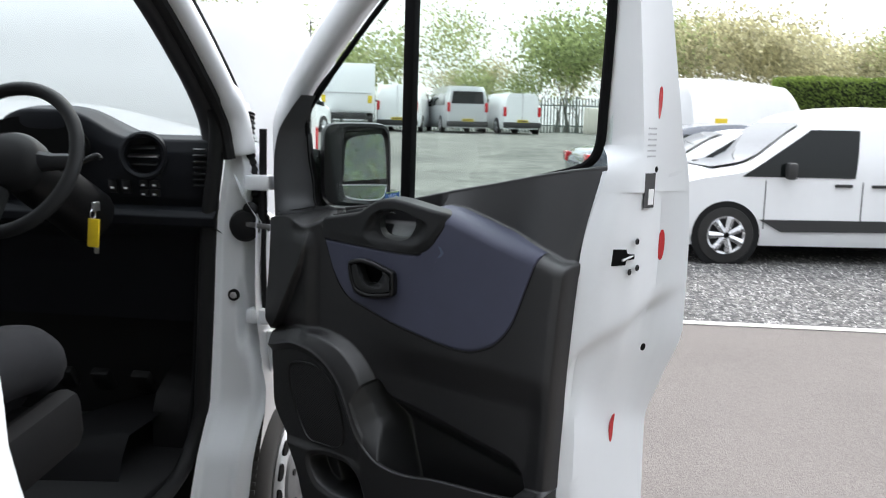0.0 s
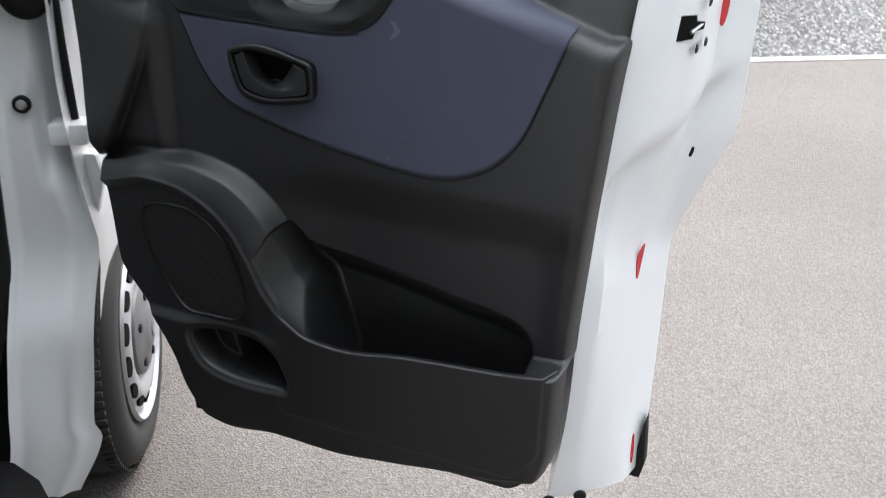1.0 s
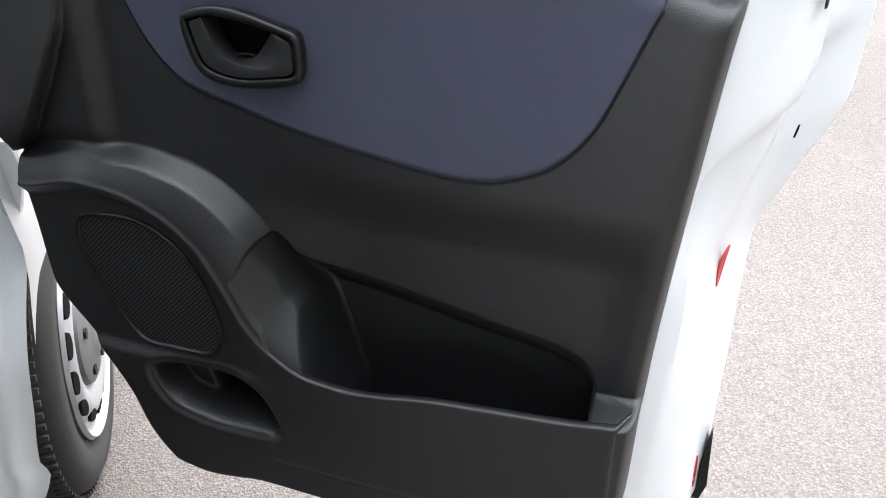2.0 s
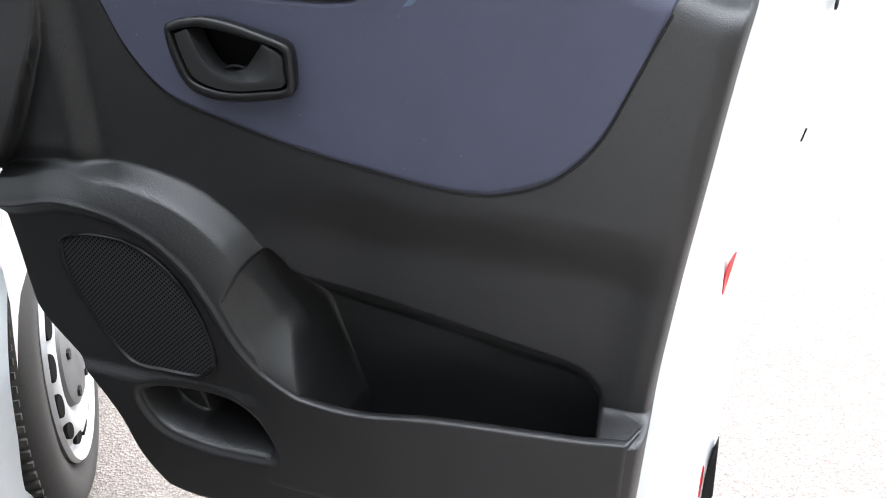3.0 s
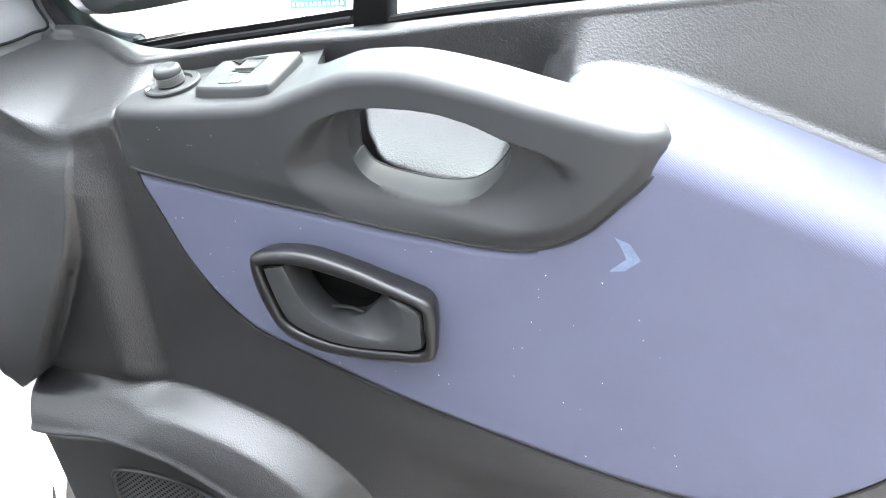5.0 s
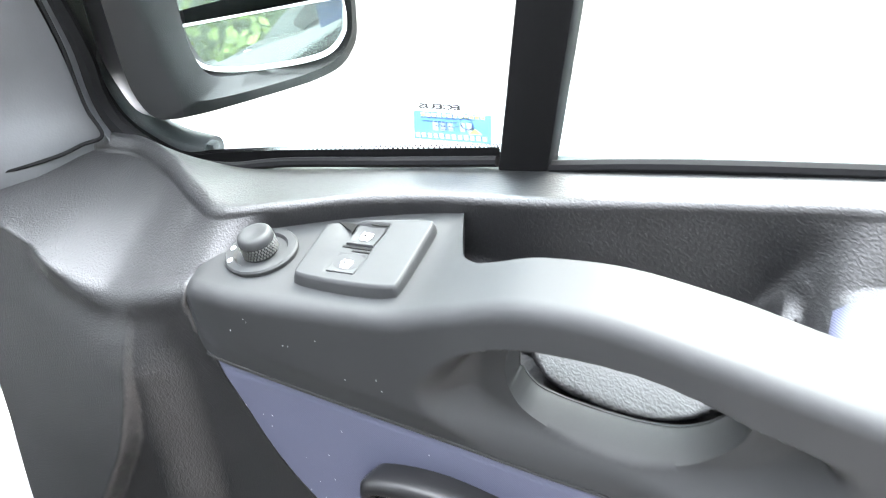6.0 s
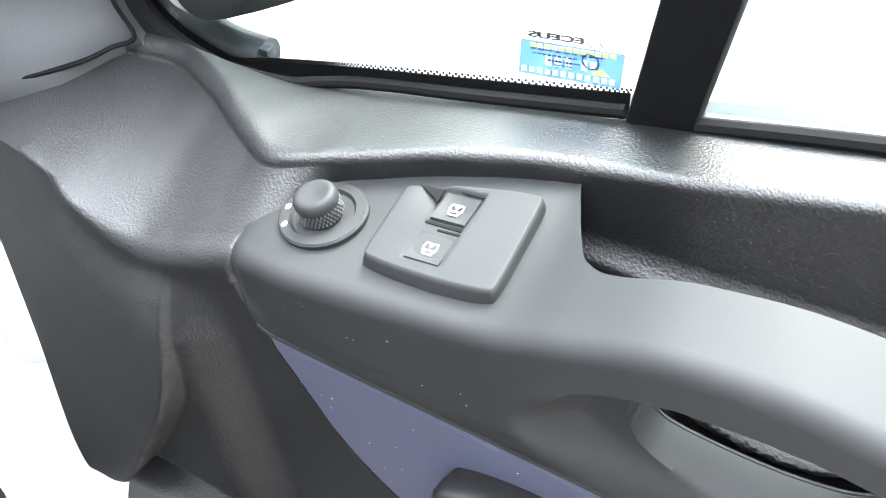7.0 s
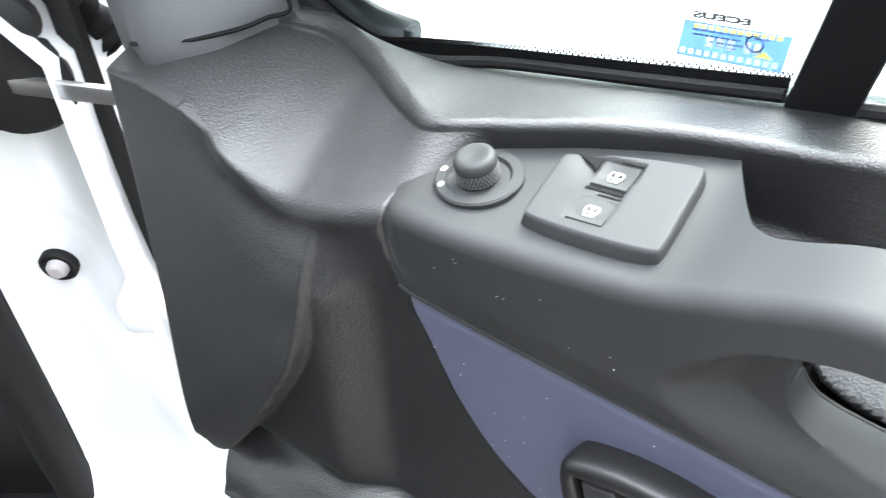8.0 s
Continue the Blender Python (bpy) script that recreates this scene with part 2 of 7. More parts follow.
# ---- the van with its open door ----
HINGE = Vector((-0.46, 2.38, 0))
VM = Matrix(((0.9887, 0.15, 0, HINGE.x), (-0.15, 0.9887, 0, HINGE.y), (0, 0, 1, 0), (0, 0, 0, 1)))
ca, sa = 0.75485, 0.65589
DM = Matrix(((ca, sa, 0, ca * -1.8 - sa * -1.425), (-sa, ca, 0, -sa * -1.8 - ca * -1.425), (0, 0, 1, 0), (0, 0, 0, 1)))
van = thing("van", "white panel van with its driver's door standing open", "van", VM)

# lines of the door, in metres along it from the hinge and up from the ground
belt = curve((-0.1, 1.17), (0.09, 1.198), (0.16, 1.213), (0.26, 1.239), (0.345, 1.26), (0.43, 1.279), (0.535, 1.301), (0.614, 1.318), (0.78, 1.356), (0.93, 1.378))
crown_n = curve((-0.1, -0.1), (0.05, -0.1), (0.1, -0.082), (0.14, -0.058), (0.17, -0.045), (0.2, -0.055), (0.25, -0.073), (0.3, -0.083), (0.35, -0.085), (0.93, -0.09))
crown_z = curve((-0.1, 1.217), (0.03, 1.229), (0.1, 1.2365), (0.14, 1.239), (0.165, 1.2405), (0.19, 1.2435), (0.21, 1.246), (0.25, 1.252), (0.3, 1.259), (0.35, 1.2675), (0.43, 1.286), (0.52, 1.306), (0.61, 1.324), (0.84, 1.37), (0.93, 1.382))
crest = curve((-0.06, 0.875), (0.04, 0.884), (0.12, 0.901), (0.175, 0.896), (0.232, 0.876), (0.285, 0.834), (0.315, 0.784), (0.345, 0.726), (0.386, 0.685), (0.429, 0.663), (0.487, 0.658), (0.6, 0.673), (0.77, 0.686), (0.82, 0.694), (0.85, 0.698), (0.9, 0.7))
arm_low = curve((0.165, 1.212), (0.171, 1.195), (0.181, 1.174), (0.35, 1.166), (0.404, 1.164), (0.456, 1.164), (0.487, 1.166), (0.516, 1.175), (0.5375, 1.19), (0.559, 1.217), (0.573, 1.236), (0.5795, 1.246), (0.583, 1.2535))
arm_top = curve((0.165, 1.2145), (0.178, 1.221), (0.23, 1.2307), (0.27, 1.2381), (0.305, 1.2455), (0.34, 1.2625), (0.38, 1.28), (0.42, 1.285), (0.46, 1.282), (0.5, 1.276), (0.54, 1.27), (0.566, 1.266), (0.577, 1.2625), (0.583, 1.256))
shoulder = curve((-0.1, 1.19), (0.1, 1.19), (0.15, 1.187), (0.18, 1.187), (0.25, 1.195), (0.46, 1.2), (0.495, 1.25), (0.515, 1.284), (0.535, 1.292), (0.577, 1.287), (0.625, 1.274), (0.677, 1.261), (0.717, 1.249), (0.757, 1.235), (0.806, 1.212), (0.86, 1.196), (0.93, 1.19))
cloth_low = curve((0.181, 1.174), (0.197, 1.14), (0.219, 1.09), (0.244, 1.055), (0.273, 1.032), (0.333, 1.014), (0.392, 0.998), (0.45, 0.986), (0.507, 0.977), (0.561, 0.969), (0.614, 0.965), (0.645, 0.967), (0.674, 0.975), (0.709, 0.991), (0.736, 1.014), (0.76, 1.046), (0.783, 1.1), (0.808, 1.165), (0.822, 1.198))
cloth_top = curve((0.505, 1.272), (0.512, 1.284), (0.529, 1.291), (0.545, 1.292), (0.577, 1.286), (0.636, 1.272), (0.677, 1.261), (0.717, 1.249), (0.757, 1.235), (0.806, 1.212), (0.82, 1.2))
pocket_back = curve((0.32, 0.78), (0.337, 0.812), (0.345, 0.828), (0.355, 0.84), (0.368, 0.845), (0.382, 0.834), (0.398, 0.815), (0.415, 0.809), (0.477, 0.798), (0.525, 0.791), (0.6, 0.777), (0.66, 0.766), (0.755, 0.747), (0.783, 0.724), (0.793, 0.695))


# flap beside the dashboard: its inner ridge, hinge-side edge and their depths by height; the shelf above it
flap_ridge = curve((0.9, -0.01), (0.917, 0.011), (0.935, 0.032), (0.983, 0.062), (1.05, 0.098), (1.1, 0.12), (1.145, 0.126), (1.18, 0.126), (1.25, 0.12))
flap_left = curve((0.9, 0.0), (0.947, 0.003), (1.066, -0.022), (1.196, -0.07), (1.25, -0.08))
flap_nl = curve((0.9, 0.045), (0.947, 0.049), (1.066, 0.016), (1.196, -0.03), (1.25, -0.04))
flap_nr = curve((0.9, 0.038), (0.96, 0.044), (1.05, 0.042), (1.145, 0.024), (1.19, 0.006), (1.25, 0.0))
shelf_z = curve((-0.08, 1.195), (0.012, 1.207), (0.048, 1.203), (0.075, 1.198), (0.1, 1.196), (0.125, 1.201), (0.145, 1.208), (0.165, 1.215), (0.2, 1.224))
shelf_n = curve((-0.08, -0.03), (0.005, -0.026), (0.02, -0.022), (0.045, -0.007), (0.075, 0.0), (0.1, 0.003), (0.13, 0.003), (0.16, 0.0), (0.2, -0.004))


pocket_side = curve((0.6, 0.452), (0.667, 0.43), (0.73, 0.411), (0.789, 0.398), (0.843, 0.388))


# height at which the cloth's rolled upper end meets the wall
ledge = curve((0.47, 1.18), (0.487, 1.225), (0.495, 1.247), (0.505, 1.26), (0.515, 1.268), (0.531, 1.2715), (0.56, 1.27), (0.627, 1.254), (0.69, 1.236), (0.757, 1.2175), (0.806, 1.203), (0.86, 1.185))


def inside(u, z, cu, cz, ru, rz, p=2.0, turn=0.0):
    c, s = math.cos(turn), math.sin(turn)
    a, b = (u - cu) * c + (z - cz) * s, -(u - cu) * s + (z - cz) * c
    return (np.abs(a / ru) ** p + np.abs(b / rz) ** p) ** (1 / p)


def within(u, z, outline):
    """How far a point lies inside a closed outline of (u, z) points, negative outside."""
    u, z = np.asarray(u, float), np.asarray(z, float)
    near, odd = np.full(u.shape, 9.0), np.zeros(u.shape, bool)
    for (a, b), (c, d) in zip(outline, outline[1:] + outline[:1]):
        t = np.clip(((u - a) * (c - a) + (z - b) * (d - b)) / ((c - a) ** 2 + (d - b) ** 2 + 1e-12), 0, 1)
        near = np.minimum(near, np.hypot(u - a - t * (c - a), z - b - t * (d - b)))
        odd ^= ((b > z) != (d > z)) & (u < a + (z - b) * (c - a) / (d - b + (1e-9 if d == b else 0)))
    return np.where(odd, near, -near)


def rounded(pts, k=6):
    return [(v.x, v.y) for v in fine([(a, b, 0) for a, b in pts], k, True)]


# mouth of the low cubby
cubby = rounded([(0.178, 0.612), (0.2, 0.629), (0.25, 0.636), (0.315, 0.634), (0.352, 0.611), (0.375, 0.57), (0.372, 0.549), (0.345, 0.544), (0.273, 0.542), (0.215, 0.553), (0.187, 0.58)])


bowl = [(0.3685, 1.32), (0.3685, 1.222), (0.3705, 1.211), (0.3785, 1.2012), (0.39, 1.1975), (0.41, 1.1955), (0.43, 1.1955), (0.45, 1.1992), (0.462, 1.2065), (0.471, 1.216), (0.479, 1.23), (0.482, 1.245), (0.483, 1.32)]
bowl = [(v.x, v.y) for v in fine([(a, b, 0) for a, b in bowl], 4)]


def crown_r(u):
    """Radius of the sill's inner edge, softer where it runs out beside the dashboard."""
    return 0.005 + 0.005 * ss(0.19, 0.14, u)


def well_n(u, z):
    """The door's wall behind the pull: steep above, its foot a bowl that runs forward to the opening's lip."""
    u, z = np.asarray(u, float), np.asarray(z, float)
    wall = crown_n(u) + 0.2 * np.maximum(0, crown_z(u) - 0.008 - z)
    d = within(u, z, bowl)
    floor = -0.0225 - 1.2 * np.maximum(d, 0) - 3.0 * np.maximum(-d - 0.003, 0) - 3.0 * np.maximum(0, z - 1.235)
    m = 0.012
    h = np.clip(0.5 + (floor - wall) / (2 * m), 0, 1)
    return wall + (floor - wall) * h + m * h * (1 - h)


def relief(u, z, cavity=True):
    """How far the moulded trim stands inward of the cloth's plane."""
    n = np.zeros_like(u)
    # hollow under the cloth
    n -= 0.02 * ss(0.955, 0.86, z) * ss(0.3, 0.5, u) * ss(0.9, 0.78, u)
    # speaker bulge and the front of the map pocket
    c = crest(u)
    cu_ = np.linspace(-0.06, 0.52, 520)
    cz_ = crest(cu_)
    away = np.full(u.shape, 9.0)
    for a, b in zip(cu_, cz_):
        away = np.minimum(away, np.hypot(u - a, z - b))
    away = np.where(z > c, away, -away)
    width = 0.028 + 0.02 * ss(0.14, 0.34, u)
    band_ = np.maximum(away, 0) / width
    proud = (1 - 0.3 * np.minimum(band_, 1.2) ** 1.5) * (1 - ss(1.02, 1.5, band_)) * ss(0.5, 0.43, u)
    proud = np.maximum(proud, ss(c + 0.004, c - 0.004, z))
    front = 0.052 - 0.008 * ss(0.45, 0.8, u)
    n = n * (1 - proud) + front * proud
    n -= 0.009 * ss(-0.003, -0.02, away) * ss(0.4, 0.3, u) * ss(0.63, 0.655, z)
    n += 0.003 * np.exp(-(((away + 0.001) / 0.0035) ** 2)) * ss(0.5, 0.46, u)
    # pocket
    back = pocket_back(u)
    cav = ss(back + 0.003, back - 0.003, z) * ss(0.5, 0.53, z) * ss(0.318, 0.33, u) * ss(0.796, 0.786, u)
    lip = 0.013 - 0.3 * ss(0.365, 0.43, u)
    cav = cav * np.maximum(ss(lip - 0.002, lip + 0.002, away), ss(0.43, 0.46, u))
    if not cavity:
        cav = cav * 0
    deep = -0.022 - 0.05 * ss(back, back - 0.06, z)
    flank = proud * (1 - ss(-0.011, 0.012, u - pocket_side(z)))
    deep = deep * (1 - flank) + (front - 0.002) * flank
    n = n * (1 - cav) + deep * cav
    # seat of the release handle
    seat = ss(1.0, 0.9, inside(u, z, 0.364, 1.092, 0.06, 0.034, 3.0, -0.08))
    n -= 0.05 * seat
    # open cubby low at the front
    into = within(u, z, cubby)
    n = n - 0.006 * ss(-0.012, 0.0, into)
    cub = ss(0.0, 0.012, into)
    n = n * (1 - cub) + (-0.005 - 0.05 * ss(0.228, 0.25, u - 0.35 * (0.6 - z))) * cub
    # flap beside the dashboard
    ridge = flap_ridge(z)
    ul = flap_left(z)
    k = np.clip((u - ul) / np.maximum(ridge - ul, 0.004), 0, 1)
    face = flap_nl(z) * (1 - k) + flap_nr(z) * k
    flap = ss(ridge + 0.003, ridge, u) * ss(0.905, 0.912, z)
    # behind the flap's edge a soft column runs down to the trim's plane
    column = n + (np.clip(flap_nr(z) - 0.004, 0, 0.02) - n) * ss(0.168, 0.122, u) * ss(0.9, 0.96, z)
    n = column * (1 - flap) + face * flap
    # shoulder back to the wall below the window
    s = shoulder(u)
    front_soft = ss(0.18, 0.14, u)
    up = ss(s - 0.03 + 0.01 * front_soft, s + 0.028 + 0.012 * front_soft, z)
    soft = n * (1 - up) + crown_n(u) * up
    # the cloth's upper end rolls back onto a narrow ledge below the grained wall
    zs = ledge(u)
    t = np.clip((z - zs + 0.03) / 0.03, 0, 1)
    back_n = 0.06 - 0.03 * ss(0.7, 0.815, u)
    roll = n - back_n * (1 - np.sqrt(1 - 0.9995 * t * t)) - 0.012 * ss(zs - 0.001, zs + 0.005, z)
    k = np.clip((z - zs - 0.005) / np.maximum(crown_z(u) - 0.006 - zs - 0.005, 0.012), 0, 1)
    roll = roll + (crown_n(u) + back_n + 0.012) * k
    aft = ss(0.48, 0.52, u)
    soft = soft * (1 - aft) + roll * aft
    # crisp front shelf beside the dashboard
    ze = shelf_z(u)
    k = np.clip((z - ze) / np.maximum(crown_z(u) - crown_r(u) + 0.001 - ze, 0.004), 0, 1)
    r = 0.0015 + 0.0125 * ss(0.055, 0.115, u)
    t = np.clip((z - ze + r) / r, 0, 1)
    n_up = n + (shelf_n(u) - n) * ss(ze - 0.034, ze - 0.006, z) * ss(0.03, 0.06, u) + (shelf_n(u) - n) * (z > ze) * ss(0.06, 0.03, u)
    shelf = np.where(z > ze, (n_up - r) * (1 - k) + crown_n(u) * k, n_up - r * (1 - np.sqrt(1 - 0.9995 * t * t)))
    crisp = ss(0.205, 0.17, u)
    n = soft * (1 - crisp) + shelf * crisp
    # open well behind the pull
    wall = well_n(u, z)
    pull = ss(0.3, 0.315, u) * ss(0.52, 0.48, u)
    pull = pull * ss(arm_low(u) + 0.002, arm_low(u) + 0.01, z)
    n = np.minimum(n, n * (1 - pull) + wall * pull)
    # hollow behind the armrest
    under = ss(0.169, 0.176, u) * ss(0.566, 0.55, u) * ss(arm_low(u) + 0.002, arm_low(u) + 0.006, z) * ss(arm_top(u) + 0.002 - 0.032 * ss(0.455, 0.475, u), arm_top(u) - 0.003 - 0.032 * ss(0.455, 0.475, u), z)
    mouth = ss(0.345, 0.36, u) * ss(0.495, 0.482, u) * ss(1.186, 1.19, z)
    n = np.minimum(n, n * (1 - under) + (np.minimum(wall, -0.045) * (1 - mouth) + wall * mouth) * under)
    return n


def trim_bounds():
    left = curve((0.0, 0.22), (0.035, 0.178), (0.1, 0.14), (0.17, 0.12), (0.27, 0.073), (0.38, 0.016), (0.48, 0.012), (0.56, 0.006), (0.6, 0.0), (0.635, 0.001), (0.778, -0.024), (0.935, -0.072), (1.0, -0.085))
    right = curve((0.0, 0.76), (0.02, 0.79), (0.06, 0.825), (0.1, 0.841), (0.14, 0.848), (0.3, 0.851), (0.45, 0.859), (0.6, 0.87), (0.77, 0.884), (0.87, 0.9), (1.0, 0.93))
    low = curve((-0.05, 0.44), (0.135, 0.43), (0.25, 0.408), (0.35, 0.421), (0.45, 0.42), (0.56, 0.431), (0.67, 0.446), (0.75, 0.454), (0.8, 0.465), (0.93, 0.47))
    return left, right, low


door_skin = bmesh.new()
rear_rows = [
    (0.37, 0.82, -0.075, 0.855, -0.10, 0.90, -0.14, 0.93, -0.17, 0.948, -0.25),
    (0.60, 0.846, -0.06, 0.875, -0.08, 0.905, -0.14, 0.925, -0.19, 0.947, -0.25),
    (0.82, 0.852, -0.055, 0.88, -0.07, 0.902, -0.14, 0.922, -0.19, 0.944, -0.25),
    (0.92, 0.862, -0.055, 0.89, -0.07, 0.930, -0.13, 0.95, -0.19, 0.975, -0.25),
    (1.05, 0.872, -0.05, 0.91, -0.07, 0.962, -0.13, 0.972, -0.20, 1.020, -0.25),
    (1.20, 0.886, -0.05, 0.93, -0.07, 0.968, -0.13, 0.975, -0.21, 1.022, -0.25),
    (1.39, 0.925, -0.08, 0.95, -0.10, 0.972, -0.135, 0.978, -0.20, 1.012, -0.245),
]
rear = [curve(*[(r[0], r[k]) for r in rear_rows]) for k in range(1, 11)]
rows = []
for i in range(61):
    t = i / 60
    row = []
    ring = []
    for j in range(5):
        z = 0.385 + (1.372 - 0.385) * t
        ring.append((float(rear[2 * j](z)), float(rear[2 * j + 1](z)), z))
    dense = []
    for (u0, n0, z), (u1, n1, _) in zip(ring, ring[1:]):
        for q in range(4):
            f = q / 4
            across = (len(dense)) / 16
            fold_ = z - 0.97 - 0.17 * across
            press = 0.018 * float(ss(0.014, -0.016, fold_)) * float(ss(0.8, 0.93, z)) * float(ss(0.0, 0.2, across)) * float(ss(1.0, 0.8, across))
            press += 0.004 * float(ss(0.36, 0.4, across)) * float(ss(0.62, 0.58, across)) * float(ss(1.02, 1.08, z)) * float(ss(1.37, 1.3, z))
            dense.append((u0 + (u1 - u0) * f - press, n0 + (n1 - n0) * f - 0.4 * press, z))
    ring = dense + [ring[-1]]
    zt = lambda u: float(belt(u)) - 0.012 - 0.03 * float(ss(0.2, 0.05, u))
    zz = lambda u: 0.39 + (zt(u) - 0.39) * t + 0.04 * (1 - t) * max(0, min(1, 1 - u / 0.3)) * 0.6
    bulge = -0.268 - 0.022 * math.sin(math.pi * min(1, t * 0.9 + 0.08))
    ring += [(u, bulge - 0.012 * math.sin(math.pi * u), zz(u)) for u in (0.99 if t > 0.6 else 0.92, 0.8, 0.6, 0.4, 0.2, 0.02)]
    ul = 0.12 - 0.13 * float(ss(0.0, 0.55, t)) - 0.05 * float(ss(0.5, 1, t))
    ring += [(ul - 0.06, -0.235, zz(0.0)), (ul - 0.05, -0.19, zz(0.0)), (ul - 0.01, -0.175, zz(0.05)), (0.25, -0.17, zz(0.25)), (0.55, -0.17, zz(0.55)), (0.8, -0.16, zz(0.8))]
    rows.append([door_skin.verts.new(D(*p)) for p in ring])
for a, b in zip(rows, rows[1:]):
    for j in range(len(a)):
        k = (j + 1) % len(a)
        door_skin.faces.new((a[j], a[k], b[k], b[j]))
door_skin.faces.new(rows[0])
bmesh.ops.recalc_face_normals(door_skin, faces=door_skin.faces)
door = part("front_door", door_skin, WHITE, van, "white steel door shell standing open", VM.inverted() @ DM, sharp=True)


def dp(name, bm, material, label="", smooth=True, sharp=True):
    return part(name, bm, material, door, label, None, smooth, sharp)


# moulded trim panel, rounded off at its edges
left, right, low = trim_bounds()
T, S = np.meshgrid(np.concatenate([np.linspace(0, 0.28, 110)[:-1], np.linspace(0.28, 0.6, 210)[:-1], np.linspace(0.6, 0.86, 80)[:-1], np.linspace(0.86, 0.952, 60)[:-1], np.linspace(0.952, 1, 50)]), np.concatenate([np.linspace(0, 0.48, 240)[:-1], np.linspace(0.48, 0.984, 120)[:-1], np.linspace(0.984, 1, 12)]), indexing="ij")
U0 = left(T) + S * (right(T) - left(T))
LO = low(U0)
TM = 0.952
for _ in range(3):
    # one row of the mesh follows the shelf's edge
    LO, HI = low(U0), crown_z(U0) - crown_r(U0) + 0.001
    keep_row = LO + TM * (HI - LO)
    fold = shelf_z(U0) + (keep_row - shelf_z(U0)) * ss(0.2, 0.26, U0)
    Z0 = np.where(T <= TM, LO + T / TM * (fold - LO), fold + (T - TM) / (1 - TM) * (HI - fold))
    zl, zr = np.clip((Z0 - 0.42) / 0.83, 0, 1), np.clip((Z0 - 0.43) / 0.94, 0, 1)
    U0 = left(zl) + S * (right(zr) - left(zl))
U0 = left(np.clip((Z0 - 0.42) / 0.83, 0, 1)) + S * (right(np.clip((Z0 - 0.43) / 0.94, 0, 1)) - left(np.clip((Z0 - 0.42) / 0.83, 0, 1)))
N0 = relief(U0, Z0)
edge = (right(np.clip((Z0 - 0.43) / 0.94, 0, 1)) - U0)
N0 -= 0.006 * (1 - ss(0, 0.03, edge)) + 0.045 * (1 - np.sqrt(1 - (1 - np.clip(edge / 0.011, 0, 1)) ** 2 * 0.9995))
N0 -= 0.04 * (1 - ss(0, 0.035, Z0 - low(U0))) + 0.02 * (1 - ss(0, 0.01, Z0 - low(U0)))
edge_l = U0 - left(np.clip((Z0 - 0.42) / 0.83, 0, 1))
N0 -= 0.03 * (1 - ss(0, 0.02, edge_l)) * ss(0.95, 0.9, Z0) + 0.03 * (1 - ss(0, 0.006, edge_l))
# window sill shelf
K, RC = 24, crown_r(U0[-1])
Us, Ns, Zs = [], [], []
for k in range(1, K + 1):
    a = k / K
    Us.append(U0[-1])
    b = min(1, a * 4)
    Ns.append(N0[-1] - RC * (1 - math.cos(b * math.pi / 2)) + max(0, a - 0.25) / 0.75 * (-0.146 - N0[-1] + RC))
    Zs.append(Z0[-1] + RC * math.sin(b * math.pi / 2) + max(0, a - 0.25) / 0.75 * (belt(U0[-1]) - 0.003 - Z0[-1] - RC))
dp("door_trim", sheet(np.vstack([U0, Us]), np.vstack([N0, Ns]), np.vstack([Z0, Zs])), PAD, "black grained moulded door trim with a map pocket", sharp=False)

# front wall of the map pocket with its rolled lip
up = np.linspace(0.335, 0.842, 200)
rows_u, rows_n, rows_z = [], [], []
for k in range(61):
    a = k / 60
    foot = 0.47 + 0.085 * np.clip((up - 0.772) / 0.07, 0, 1) ** 2
    z = foot + a * (crest(up) - foot)
    nn = relief(up, np.minimum(z, crest(up) - 0.006), False) + 0.0015 - 0.004 * ss(0.375, 0.335, up)
    nn = nn - 0.03 * ss(0.018, 0.0, 0.845 - up) - 0.012 * ss(0.04, 0.0, z - foot)
    rows_u.append(up), rows_n.append(nn), rows_z.append(z)
for k in range(1, 9):
    a = k / 8 * math.pi
    rows_u.append(up), rows_n.append(nn - 0.0065 * (1 - math.cos(a))), rows_z.append(crest(up) + 0.0035 * math.sin(a) ** 0.7)
for k in range(1, 5):
    rows_u.append(up), rows_n.append(nn - 0.013), rows_z.append(crest(up) - 0.012 * k)
dp("map_pocket", sheet(np.array(rows_u), np.array(rows_n), np.array(rows_z)), PAD, "black moulded map pocket front", sharp=False)

# blue cloth insert over the trim
C2, R2 = 220, 120
uu = np.concatenate([np.linspace(0.1815, 0.24, 40)[:-1], np.linspace(0.24, 0.5, 60)[:-1], np.linspace(0.5, 0.62, 80)[:-1], np.linspace(0.62, 0.8195, 70)])
hi = np.where(uu < 0.505, arm_low(uu) - 0.002, ledge(uu))
lo = np.minimum(cloth_low(uu), hi - 0.002)
mid = np.where(uu < 0.505, hi, np.minimum(arm_low(np.minimum(uu, 0.583)) - 0.002, hi - 0.028))
mid = np.maximum(mid, lo + 0.001)
tt = np.concatenate([np.linspace(0, 1, 90), np.linspace(1, 2, 44)[1:]])[:, None]
Uc = np.repeat(uu[None, :], len(tt), 0)
Zc = np.where(tt <= 1, lo[None, :] + tt * (mid - lo)[None, :], mid[None, :] + np.sin((tt - 1) * math.pi / 2) * (hi - mid)[None, :])
Nc = relief(Uc, np.minimum(Zc, 1.5))
dist = np.minimum(Zc - lo[None, :], (hi[None, :] - Zc)) * 0.8
dist = np.minimum(dist, np.minimum(Uc - 0.1815 + 0.004, 0.8195 - Uc + 0.002))
Nc = Nc + 0.0035 * ss(0, 0.006, dist) - 0.003 * (1 - ss(0, 0.002, dist))
